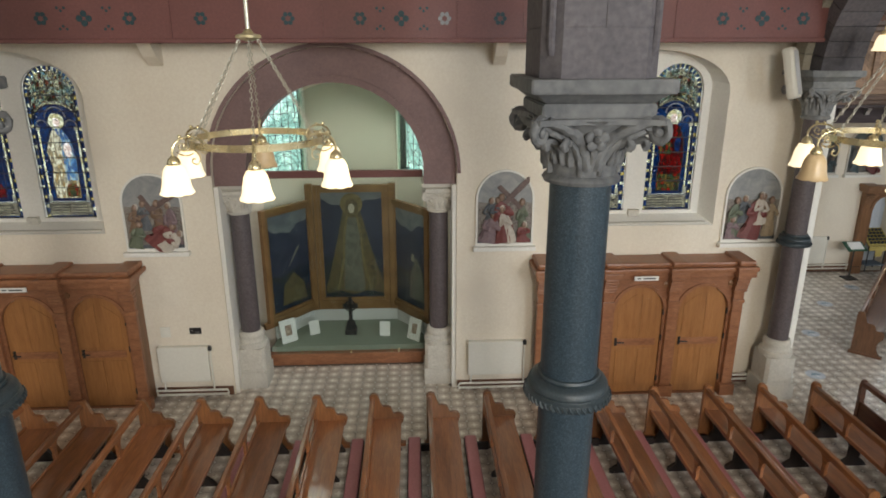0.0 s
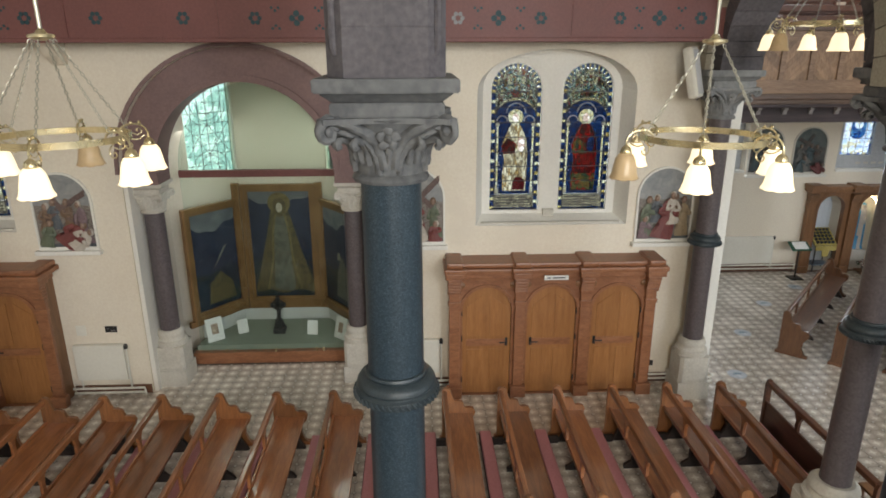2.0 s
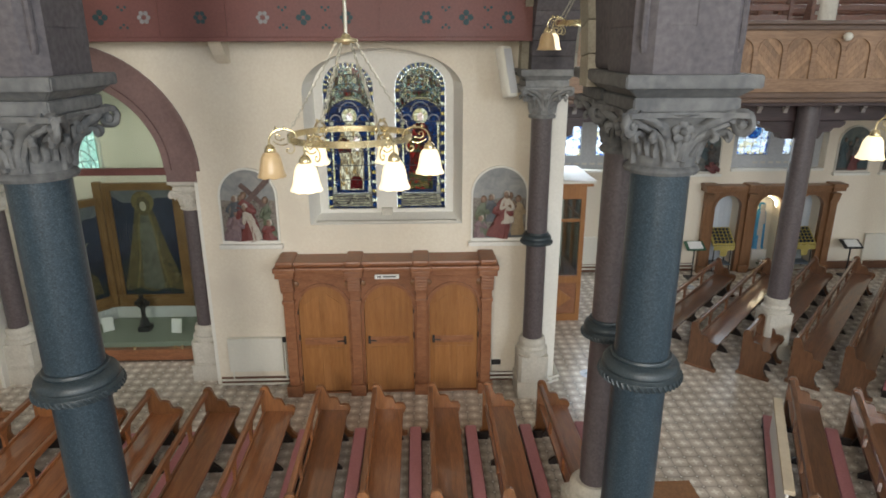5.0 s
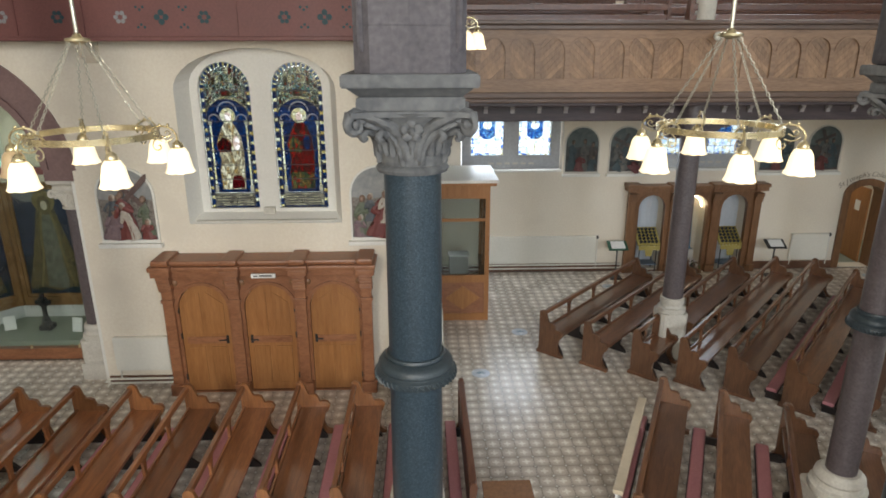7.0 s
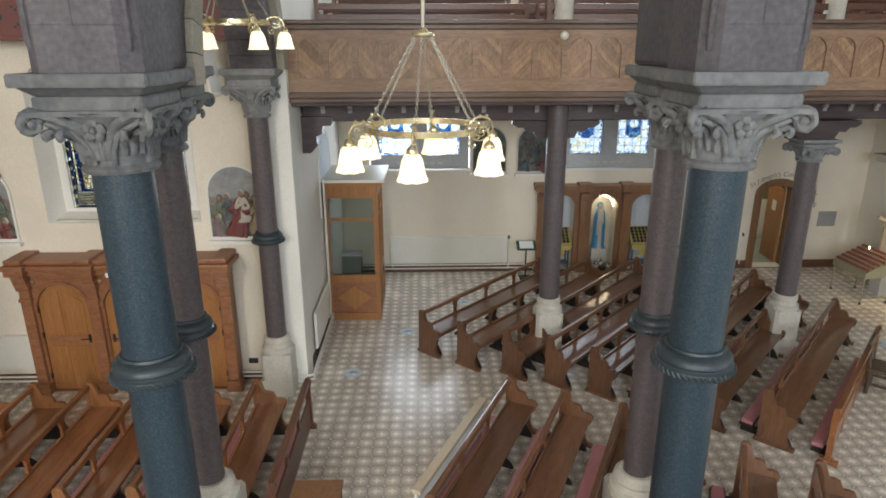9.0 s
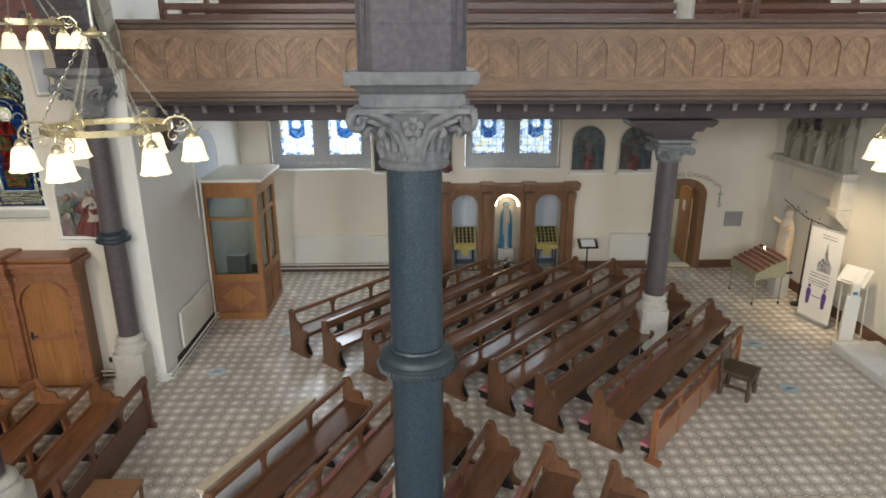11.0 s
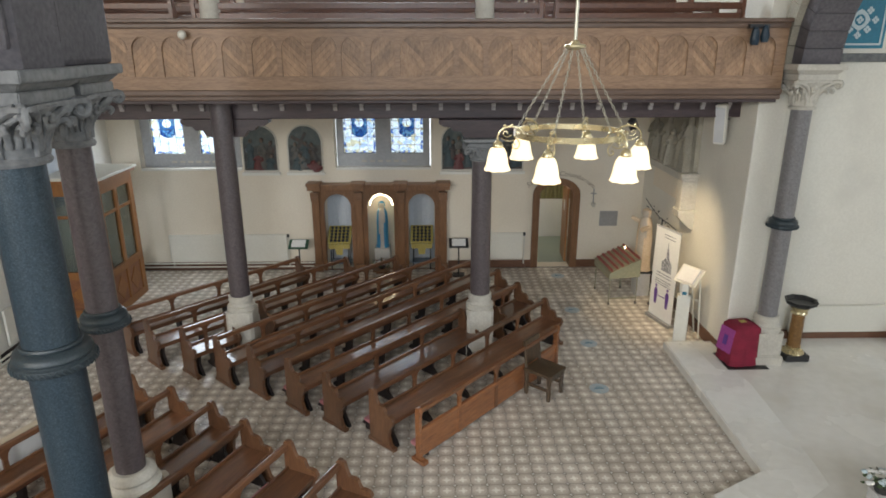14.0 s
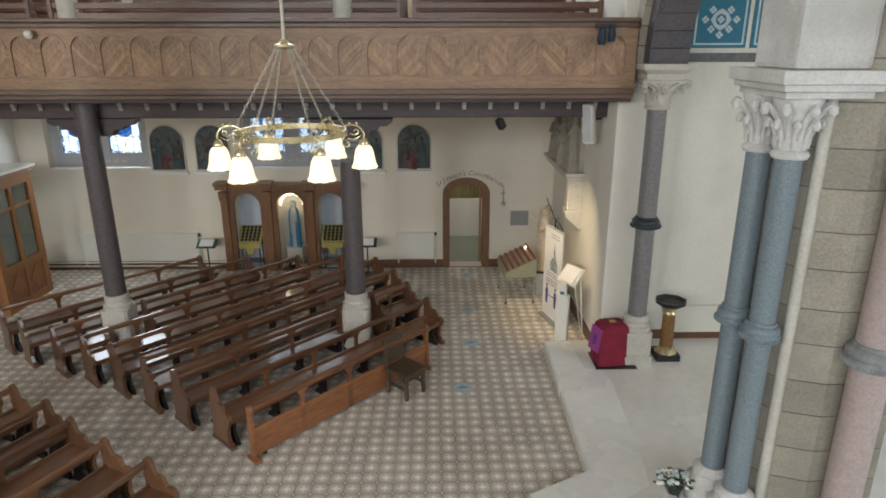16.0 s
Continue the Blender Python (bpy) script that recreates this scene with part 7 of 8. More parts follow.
def glazed_side(a, b, n, name):
    """A framed side with glass above and boarded panels below, between two plan points."""
    d = Vector((b[0] - a[0], b[1] - a[1], 0))
    L = d.length
    d.normalize()
    nrm = Vector((-d.y, d.x, 0))
    m = Matrix(((d.x, nrm.x, 0, a[0]), (d.y, nrm.y, 0, a[1]), (0, 0, 1, 0), (0, 0, 0, 1)))
    k = (L - 0.09) / n
    hs = []
    for i in range(n):
        u0, u1 = 0.09 + k * i, k * (i + 1)
        hs.append([(u0, 1.02), (u1, 1.02), (u1, 2.66), (u0, 2.66)])
        hs.append([(u0, 0.16), (u1, 0.16), (u1, 0.86), (u0, 0.86)])
    part("frame", aprism([(0, 0), (L, 0), (L, 2.92), (0, 2.92)], "y", 0, 0.08, hs, m), OAK, lob)
    for i in range(n):
        u0, u1 = 0.09 + k * i, k * (i + 1)
        g = part("pane", aprism([(u0, 1.02), (u1, 1.02), (u1, 2.66), (u0, 2.66)], "y", 0.035, 0.041, (), m), DIM_LOBBY_GLASS, lob)
        g.visible_shadow = False
        bm = B()
        box(bm, u0, u1, 0.03, 0.05, 0.16, 0.86, 0, m)
        pn = part("lower_panel", bm, OAK_TRIM, lob)
        c_, h_ = (u0 + u1) / 2, (u1 - u0) / 2
        part("diamond", aprism([(c_ - h_ * 0.8, 0.51), (c_, 0.24), (c_ + h_ * 0.8, 0.51), (c_, 0.78)], "y", 0.012, 0.03, (), m), OAK, pn)
        bm = B()
        box(bm, u0, u1, 0.02, 0.055, 2.18, 2.24, 0, m)
        part("transom", bm, OAK, lob)


glazed_side((lx0, ly0), (lx1, ly0), 1, "front")
glazed_side((lx1, ly0 + 0.08), (lx1, ly1), 2, "side")
part("roof_board", abox(lx0 - 0.01, lx1 + 0.16, ly0 - 0.1, ly1 + 0.08, 2.99, 3.05, 0.01), WHITE_METAL, lob, "white painted roof board")
part("cornice", abox(lx0, lx1 + 0.12, ly0 - 0.06, ly1 + 0.05, 2.92, 2.99, 0.015), OAK, lob)
part("rear_post", abox(lx1 - 0.08, lx1, ly1, ly1 + 0.09, 0, 2.92, 0.008), OAK, lob)
tbl = thing("notice_table", "pale box standing inside the glazed lobby", "box")
part("box_body", abox(6.55, 6.95, 12.75, 13.05, 0.0, 1.35, 0.01), surface("dull_card", (0.20, 0.20, 0.17), (0.26, 0.26, 0.22), 0.8), tbl)
part("box_lid", abox(6.53, 6.97, 12.73, 13.07, 1.35, 1.38, 0.006), WHITE_PAPER, tbl)

tym = thing("wall_recess", "pale blue-white blind arch on the wall above the lobby", "wall recess", "", "structure")
part("recess_panel", aprism(arched(12.35, 13.75, 2.3, 3.35, 0.62, 18), "x", XL - 0.01, XL + 0.012), NICHE_BLUE, tym)
part("recess_moulding", aprism(arched(12.30, 13.80, 2.3, 3.36, 0.66, 18), "x", XL - 0.01, XL + 0.022, [arched(12.36, 13.74, 2.32, 3.35, 0.61, 18)]), PLASTER_WHITE, tym)

# ---------------------------------------------------------------- votive niches in the far wall
nic = thing("niche_surround", "dark oak surround with three arched niches", "niche surround", "", "structure")
yf = 15.40
part("front_panel", aprism([(11.16, 0), (14.48, 0), (14.48, 2.18), (11.16, 2.18)], "y", yf, WB - 0.004, [arched(c - 0.335, c + 0.335, 0.0005, 1.68, 0.335, 14) for c in BAYS]), OAK_BROWN, nic)
for q in (11.22, 12.30, 13.36, 14.42):
    pil = part("pilaster", abox(q - 0.09, q + 0.09, yf - 0.07, yf, 0.18, 2.05, 0.012), OAK_BROWN, nic)
    part("plinth_block", abox(q - 0.12, q + 0.12, yf - 0.11, yf, 0, 0.18, 0.01), OAK_BROWN, pil)
    bm = B()
    for i in range(4):
        box(bm, q - 0.105, q + 0.105, yf - 0.09 - 0.02 * i, yf, 1.84 + 0.06 * i, 1.895 + 0.06 * i, 0.012)
    part("bracket", bm, OAK_BROWN, pil)
    bm = abox(q - 0.16, q + 0.16, yf - 0.20, WB - 0.004, 2.14, 2.24, 0.015)
    box(bm, q - 0.18, q + 0.18, yf - 0.24, WB - 0.004, 2.24, 2.33, 0.02)
    part("cornice_break", bm, OAK_BROWN, nic)
bm = abox(11.10, 14.54, yf - 0.12, WB - 0.004, 2.12, 2.20, 0.015)
box(bm, 11.07, 14.57, yf - 0.17, WB - 0.004, 2.20, 2.29, 0.02)
part("cornice", bm, OAK_BROWN, nic)
for c in BAYS:
    ar = [(c + 0.40 * math.cos(math.pi * i / 18), 1.68 + 0.40 * math.sin(math.pi * i / 18)) for i in range(19)] + [(c + 0.34 * math.cos(math.pi * i / 18), 1.68 + 0.34 * math.sin(math.pi * i / 18)) for i in range(18, -1, -1)]
    part("arch_moulding", aprism(ar, "y", yf - 0.02, yf), OAK_BROWN, nic)
    bm = B()
    n = 10
    for i in range(n):
        a0, a1 = math.pi * i / n, math.pi * (i + 1) / n
        w0, w1 = 0.36, 0.36
        pa, pb = (c + w0 * math.cos(a0), WB + 0.2 + 0.36 * math.sin(a0)), (c + w1 * math.cos(a1), WB + 0.2 + 0.36 * math.sin(a1))
        vs = [bm.verts.new((pa[0], pa[1], 0)), bm.verts.new((pb[0], pb[1], 0)), bm.verts.new((pb[0], pb[1], 2.1)), bm.verts.new((pa[0], pa[1], 2.1))]
        bm.faces.new(vs)
    box(bm, c - 0.4, c + 0.4, WB + 0.1, WB + 0.62, 2.06, 2.12)
    part("niche_back", bm, NICHE_BLUE if c != BAYS[1] else PLASTER, nic, "pale curved niche back")
# Arched glowing strip added to light the niche; its real source is unseen.
ng = thing("niche_light", "added warm glowing strip behind the niche arch", "lamp")
part("light_strip", aprism([(BAYS[1] + 0.30 * math.cos(math.pi * i / 12), 1.66 + 0.30 * math.sin(math.pi * i / 12)) for i in range(13)] + [(BAYS[1] + 0.27 * math.cos(math.pi * i / 12), 1.66 + 0.27 * math.sin(math.pi * i / 12)) for i in range(12, -1, -1)], "y", WB + 0.10, WB + 0.13), NICHE_GLOW, ng)


def robed_figure(name, label, x, y, z, h, mats, arms=False):
    """A plain robed plaster statue in one mesh."""
    bm = B()
    lathe(bm, [(0.17 * h, 0), (0.165 * h, 0.03 * h), (0.15 * h, 0.05 * h), (0.145 * h, 0.3 * h), (0.14 * h, 0.55 * h), (0.125 * h, 0.75 * h), (0.08 * h, 0.83 * h), (0.055 * h, 0.86 * h), (0.075 * h, 0.92 * h), (0.065 * h, 0.97 * h), (0.02 * h, 1.0 * h)], n=20)
    for v in bm.verts:
        an = math.atan2(v.co.y, v.co.x)
        if v.co.z < 0.8 * h:
            k = 1 + 0.05 * math.sin(7 * an + 2 * v.co.z)
            v.co.x *= k
            v.co.x *= 0.86
            v.co.y *= k * 0.7
    for f in bm.faces:
        cx, cy, cz = f.calc_center_median()
        if cy < 0 and abs(cx) < 0.055 * h and cz < 0.95 * h:
            f.material_index = 1
    if arms:
        n0 = len(bm.faces)
        tube(bm, [(0.08 * h, -0.02 * h, 0.72 * h), (0.02 * h, -0.16 * h, 0.68 * h)], 0.04 * h)
        tube(bm, [(-0.08 * h, 0, 0.76 * h), (-0.2 * h, -0.08 * h, 0.84 * h)], 0.032 * h)
    me = finish(name, bm, mats, True)
    ob = tagged(new(name, me), label, "statue")
    ob.location = (x, y, z)
    return ob


pl = thing("statue_plinth", "plain plinth inside the lit niche", "plinth")
part("plinth_block", abox(BAYS[1] - 0.2, BAYS[1] + 0.2, WB + 0.06, WB + 0.46, 0.0, 0.52, 0.01), STONE_PALE, pl)
robed_figure("statue", "blue cloaked plaster statue in the lit niche", BAYS[1], WB + 0.24, 0.52, 1.22, (BLUE_ROBE, ROBE_WHITE))


def flowers(x, y, z, r, cols, label, seed):
    f = thing("flower_arrangement", label, "flowers", "", m=pose(x, y, z))
    rnd = random.Random(seed)
    part("pot", lathe(B(), [(r * 0.35, 0), (r * 0.5, 0.08), (r * 0.48, 0.12)], n=12), BLACK, f)
    bm = B()
    for i in range(70):
        a, q, zz = rnd.uniform(0, 6.28), r * rnd.random() ** 0.5, rnd.uniform(0.08, 0.16)
        c = Vector((q * math.cos(a), q * math.sin(a), zz + 0.1 * (1 - q / r)))
        d = Vector((rnd.uniform(-1, 1), rnd.uniform(-1, 1), rnd.uniform(-0.2, 1))).normalized() * 0.07
        w = d.orthogonal().normalized() * 0.018
        bm.faces.new([bm.verts.new(c), bm.verts.new(c + d * 0.5 + w), bm.verts.new(c + d), bm.verts.new(c + d * 0.5 - w)])
    part("leaves", bm, surface("leaf_green", (0.03, 0.06, 0.02), (0.07, 0.11, 0.04), 0.5), f)
    for k, mt in enumerate(cols):
        bm = B()
        for i in range(16):
            a, q = rnd.uniform(0, 6.28), r * rnd.random() ** 0.5
            ball(bm, (q * math.cos(a), q * math.sin(a), 0.15 + 0.12 * (1 - q / r) + rnd.uniform(-0.02, 0.03)), rnd.uniform(0.02, 0.035), 1, 1, 0.7, 7, 5)
        part("blossoms", bm, mt, f, "", True)
    return f


flowers(BAYS[1], WB - 0.30, 0.10, 0.22, [ROBE_PINK, WHITE_PAPER], "mixed flowers before the blue statue", 3)
st = thing("flower_stand", "low stand before the statue niche", "stand")
part("stand_top", abox(BAYS[1] - 0.22, BAYS[1] + 0.22, WB - 0.5, WB - 0.16, 0.06, 0.10, 0.01), OAK_BROWN, st)
part("stand_leg", abox(BAYS[1] - 0.15, BAYS[1] + 0.15, WB - 0.44, WB - 0.22, 0.0, 0.06), OAK_BROWN, st)


def votive_stand(x):
    v = thing("votive_stand", "candle stand with a grid of dark cups and ochre cloth", "candle stand", "votive stands", m=pose(x, 15.52, 0))
    for sx in (-1, 1):
        for sy in (-0.12, 0.2):
            part("leg", atube([(sx * 0.22, sy, 0), (sx * 0.22, sy, 0.72)], 0.015), BLACK, v)
    part("shelf", abox(-0.25, 0.25, -0.15, 0.22, 0.18, 0.21), surface("blue_grey_shelf", (0.12, 0.16, 0.2), (0.18, 0.22, 0.27), 0.5), v)
    tilt = Matrix.Translation((0, 0.05, 0.90)) @ Matrix.Rotation(radians(38), 4, "X")
    bm = B()
    box(bm, -0.29, 0.29, -0.28, 0.28, -0.02, 0.02, 0.005, tilt)
    tray = part("tray", bm, GOLD_CLOTH, v)
    for r in range(5):
        for c in range(5):
            bm = B()
            lathe(bm, [(0.036, 0.02), (0.04, 0.05), (0.034, 0.05), (0.03, 0.03)], n=8)
            bmesh.ops.transform(bm, matrix=tilt @ Matrix.Translation((-0.2 + 0.1 * c, -0.2 + 0.1 * r, 0)), verts=bm.verts)
            part("cup", bm, surface("dark_blue_cup", (0.01, 0.015, 0.03), (0.02, 0.03, 0.05), 0.3) if r + c == 0 and "dark_blue_cup" not in bpy.data.materials else bpy.data.materials["dark_blue_cup"], tray)
    part("cloth", aprism([(-0.27, 0.72), (0.27, 0.72), (0.27, 0.60), (0.1, 0.60), (0.08, 0.44), (-0.08, 0.44), (-0.1, 0.60), (-0.27, 0.60)], "y", -0.20, -0.19), GOLD_CLOTH, v, "ochre hanging cloth")
    return v


votive_stand(BAYS[0])
votive_stand(BAYS[2])


def book_stand(x, y, label, cloth):
    s = thing("lectern", label, "lectern", "book stands", m=pose(x, y, 0))
    part("foot", abox(-0.15, 0.15, -0.15, 0.15, 0, 0.03, 0.008), BLACK, s)
    part("pole", atube([(0, 0, 0.03), (0, 0, 0.80)], 0.018), BLACK, s)
    m = Matrix.Translation((0, 0, 0.85)) @ Matrix.Rotation(radians(28), 4, "X")
    part("desk", box(B(), -0.24, 0.24, -0.16, 0.16, -0.015, 0.015, 0.004, m), cloth, s)
    part("book", box(B(), -0.17, 0.17, -0.12, 0.12, 0.016, 0.04, 0.006, m), WHITE_PAPER, s, "open white book")
    return s


book_stand(10.82, 14.95, "slim lectern with a green desk and open book", surface("bottle_green", (0.02, 0.07, 0.04), (0.03, 0.10, 0.06), 0.5))
book_stand(14.80, 14.95, "slim lectern with a dark desk and open book", BLACK)

# ---------------------------------------------------------------- columbarium doorway
dr = thing("door_1", "arched oak door frame with the dark door standing open", "door", "", "structure")
do = [(16.70, 0.0), (16.875, 0.0)] + [(17.3 - 0.425 * math.cos(math.pi * i / 14), 1.95 + 0.25 * math.sin(math.pi * i / 14)) for i in range(15)] + [(17.725, 0.0), (17.90, 0.0)] + [(17.3 + 0.60 * math.cos(math.pi * i / 14), 1.95 + 0.42 * math.sin(math.pi * i / 14)) for i in range(15)]
part("architrave", aprism(do, "y", WB - 0.05, WB + 0.34), OAK_BROWN, dr)
hang = Matrix.Translation((17.66, WB + 0.37, 0)) @ Matrix.Rotation(radians(-4), 4, "Z")
leaf = part("door_leaf", box(B(), 0, 0.05, 0.0, 0.84, 0.01, 2.0, 0.006, hang), OAK, dr, "oak door leaf standing open")
part("paper_notice", box(B(), -0.006, -0.002, 0.3, 0.52, 1.35, 1.62, 0, hang), WHITE_PAPER, leaf)
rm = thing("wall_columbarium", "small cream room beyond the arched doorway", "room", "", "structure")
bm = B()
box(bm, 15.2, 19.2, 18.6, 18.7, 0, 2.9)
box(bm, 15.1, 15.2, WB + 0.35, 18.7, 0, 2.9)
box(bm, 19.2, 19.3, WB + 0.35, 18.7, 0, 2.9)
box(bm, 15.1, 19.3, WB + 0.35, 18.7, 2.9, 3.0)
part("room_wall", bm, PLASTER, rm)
part("room_floor", abox(15.1, 19.3, WB + 0.34, 18.7, -0.1, 0.0), surface("green_lino", (0.24, 0.29, 0.24), (0.30, 0.35, 0.29), 0.35), rm)
CURTAIN = surface("olive_curtain", (0.17, 0.15, 0.06), (0.26, 0.23, 0.1), 0.8)
for i in range(25):
    part("curtain_fold", lathe(B(), [(0.065, 1.1), (0.05, 2.3)], 16.4 + 0.112 * i, 18.5, 8), CURTAIN, rm, "", True)
part("low_wall", abox(15.2, 19.2, 18.3, 18.4, 0, 1.15), PLASTER_WHITE, rm)
# Unseen lamp added near the ceiling to light the room beyond the doorway.
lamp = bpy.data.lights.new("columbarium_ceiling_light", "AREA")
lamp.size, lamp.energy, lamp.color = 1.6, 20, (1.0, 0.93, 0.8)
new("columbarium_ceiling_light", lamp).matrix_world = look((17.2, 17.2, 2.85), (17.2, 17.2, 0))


def arc_text(text, cx, cz, r, a0, a1, size, y, mat, name, label):
    """Letters set along an arc on the far wall."""
    bm = B()
    glyphs = []
    for ch in text:
        cu = bpy.data.curves.new("glyph", "FONT")
        cu.body, cu.size, cu.extrude, cu.shear = ch, size, 0.002, 0.25
        ob = bpy.data.objects.new("glyph", cu)
        scene.collection.objects.link(ob)
        bpy.context.view_layer.update()
        w = ob.dimensions.x if ch != " " else size * 0.22
        me = bpy.data.meshes.new_from_object(ob)
        bpy.data.objects.remove(ob)
        glyphs.append((me, w + size * 0.07))
    total = sum(w for _, w in glyphs)
    s = 0.0
    for me, w in glyphs:
        a = a0 + (a1 - a0) * (s + w / 2) / total
        m = Matrix.Translation((cx + r * math.cos(a), y, cz + r * math.sin(a))) @ Matrix.Rotation(-(a - math.pi / 2), 4, "Y") @ Matrix.Rotation(radians(90), 4, "X") @ Matrix.Translation((-w / 2, 0, 0))
        me.transform(m)
        bm.from_mesh(me)
        bpy.data.meshes.remove(me)
        s += w
    return solid(name, bm, mat, label, "lettering", "")


arc_text("St Joseph's Columbarium", 17.38, 1.20, 1.22, radians(131), radians(47), 0.175, WB - 0.006, surface("faded_bronze_paint", (0.24, 0.18, 0.115), (0.32, 0.245, 0.165), 0.5), "wall_lettering", "brown script lettering arched over the doorway")
pq = thing("wall_plaque", "plain grey plaque on the cream wall", "plaque")
part("plate", abox(18.44, 18.90, WB - 0.02, WB, 1.11, 1.50, 0.005), surface("grey_slate", (0.28, 0.27, 0.26), (0.34, 0.33, 0.32), 0.5), pq)
cx = thing("crucifix", "small pale metal cross with a holy water bowl beside the doorway", "crucifix")
bm = abox(18.235, 18.26, WB - 0.02, WB, 1.72, 2.08, 0.004)
box(bm, 18.18, 18.315, WB - 0.022, WB - 0.002, 1.95, 1.975, 0.004)
part("cross", bm, STONE_LIGHT, cx)
part("holy_water_bowl", lathe(B(), [(0.02, 1.62), (0.05, 1.66), (0.06, 1.72)], 18.245, WB - 0.05, 12), STONE_PALE, cx)

# ---------------------------------------------------------------- shrine corner by the side wall
rk = thing("candle_rack", "wheeled olive metal rack with sloping rows of red candles", "candle rack", m=pose(18.34, 13.45, 0, 0, 0, 4))
OLIVE = surface("olive_metal", (0.24, 0.24, 0.16), (0.33, 0.32, 0.22), 0.45)
part("rack_box", aprism([(-0.34, 0.62), (0.36, 0.66), (0.36, 1.06), (-0.34, 0.74)], "y", -0.52, 0.52), OLIVE, rk)
tilt = Matrix.Translation((0.01, 0, 0.91)) @ Matrix.Rotation(-math.atan2(0.32, 0.70), 4, "Y")
tr = part("tray", box(B(), -0.38, 0.38, -0.54, 0.54, -0.012, 0.012, 0.004, tilt), OLIVE, rk)
CUP = surface("red_candle_glass", (0.20, 0.045, 0.04), (0.34, 0.12, 0.10), 0.3, 6, 60, 0.1)
cup = finish("candle", lathe(B(), [(0.026, 0.012), (0.033, 0.055), (0.028, 0.055), (0.024, 0.035)], n=8), CUP, True)
for i in range(6):
    part("candle_rail", box(B(), -0.375 + 0.13 * i, -0.355 + 0.13 * i, -0.52, 0.52, 0.012, 0.03, 0.003, tilt), OLIVE, tr)
    for j in range(13):
        ob = new("candle", cup)
        ob.parent, ob.matrix_basis = tr, tilt @ Matrix.Translation((-0.30 + 0.13 * i, -0.48 + 0.08 * j, 0))
fl = part("flame", ball(B(), tilt @ Vector((0.3, 0.2, 0.09)), 0.016, 1, 1, 1.8), FLAME, rk, "lit candle flame")
for sx in (-0.30, 0.32):
    for sy in (-0.48, 0.48):
        part("leg", atube([(sx, sy, 0.06), (sx, sy, 0.68)], 0.014), OLIVE, rk)
        part("castor", ball(B(), (sx, sy, 0.035), 0.035, 0.6, 1, 1, 8, 6), BLACK, rk)
part("stretcher", box(B(), -0.30, 0.32, -0.49, -0.47, 0.14, 0.16), OLIVE, rk)
pd = thing("statue_pedestal", "pale painted pedestal under the plaster statue", "pedestal")
part("pedestal_block", abox(18.83, 19.15, 13.45, 13.80, 0, 0.55, 0.012), STONE_WHITE, pd)
part("pedestal_cap", abox(18.80, 19.18, 13.42, 13.83, 0.55, 0.60, 0.012), BLACK, pd)
sg = robed_figure("statue", "cream and brown plaster statue with one raised arm", 18.98, 13.62, 0.60, 1.46, (FIGURE, ROBE_WHITE), True)
sg.rotation_euler = (0, 0, radians(-45))
ap = thing("wall_shrine", "grey stone wall shrine with carved group and corbel", "wall shrine")
part("shelf", abox(19.12, XR, 12.24, 14.95, 3.02, 3.10, 0.02), STONE_PALE, ap)
part("shelf_moulding", abox(19.17, XR, 12.30, 14.9, 2.93, 3.02, 0.03), STONE_PALE, ap)
part("front_panel", abox(19.30, XR + 0.01, 12.60, 14.3, 2.45, 2.93, 0.01), PLASTER, ap)
for y in (12.32,):
    part("pilaster", abox(19.19, XR + 0.01, y, y + 0.28, 2.34, 2.93, 0.02), STONE_PALE, ap)
    part("pilaster_base", abox(19.15, XR + 0.01, y - 0.04, y + 0.32, 2.25, 2.34, 0.02), STONE_PALE, ap)
    part("corbel", aprism([(XR + 0.01, 1.92), (XR - 0.08, 1.96), (XR - 0.33, 2.20), (XR - 0.33, 2.25), (XR + 0.01, 2.25)], "y", y - 0.02, y + 0.30), STONE_PALE, ap)
part("carved_back", abox(19.40, XR + 0.01, 12.4, 14.9, 3.10, 4.3, 0.02), COURSE_STONE, ap)
for k, (y, h, xo) in enumerate(((12.52, 1.15, 0.0), (12.95, 0.95, 0.04), (13.35, 0.78, -0.02), (13.78, 1.05, 0.05), (14.2, 0.82, 0.0), (14.58, 1.0, 0.04))):
    bm = B()
    lathe(bm, [(0.17, 3.10), (0.15, 3.10 + h * 0.3), (0.12, 3.10 + h * 0.55), (0.135, 3.10 + h * 0.7), (0.06, 3.10 + h * 0.82), (0.075, 3.10 + h * 0.9), (0.02, 3.10 + h)], 0, 0, 16)
    for v in bm.verts:
        an = math.atan2(v.co.y, v.co.x)
        if v.co.z < 3.10 + h * 0.8:
            q = 1 + 0.16 * math.sin(6 * an + 3 * v.co.z + k)
            v.co.x *= q
            v.co.y *= q
    tube(bm, [(-0.08, 0.1, 3.10 + h * 0.68), (-0.16, 0.02, 3.10 + h * 0.55), (-0.14, -0.08, 3.10 + h * 0.62)], 0.035, 7)
    ob = tagged(new("carved_figure", finish("carved_figure", bm, COURSE_STONE, True)), "grey carved stone figure on the wall shrine shelf", "sculpture", "carved figures")
    ob.location = (19.31 + xo, y, 0)
tw = thing("wrought_branch", "dark wrought metal branch stand behind the banner", "candle branch")
part("pole", atube([(19.1, 12.95, 0), (19.1, 12.95, 1.98)], 0.016), BLACK, tw)
part("foot", lathe(B(), [(0.14, 0), (0.13, 0.03), (0.03, 0.06)], 19.1, 12.95, 12), BLACK, tw)
part("branch", atube(curve_pts([(19.1, 14.1, 2.16), (19.1, 13.6, 2.05), (19.1, 13.1, 1.97), (19.1, 12.6, 1.98), (19.1, 12.15, 1.96)], 4), 0.009, 6), BLACK, tw)
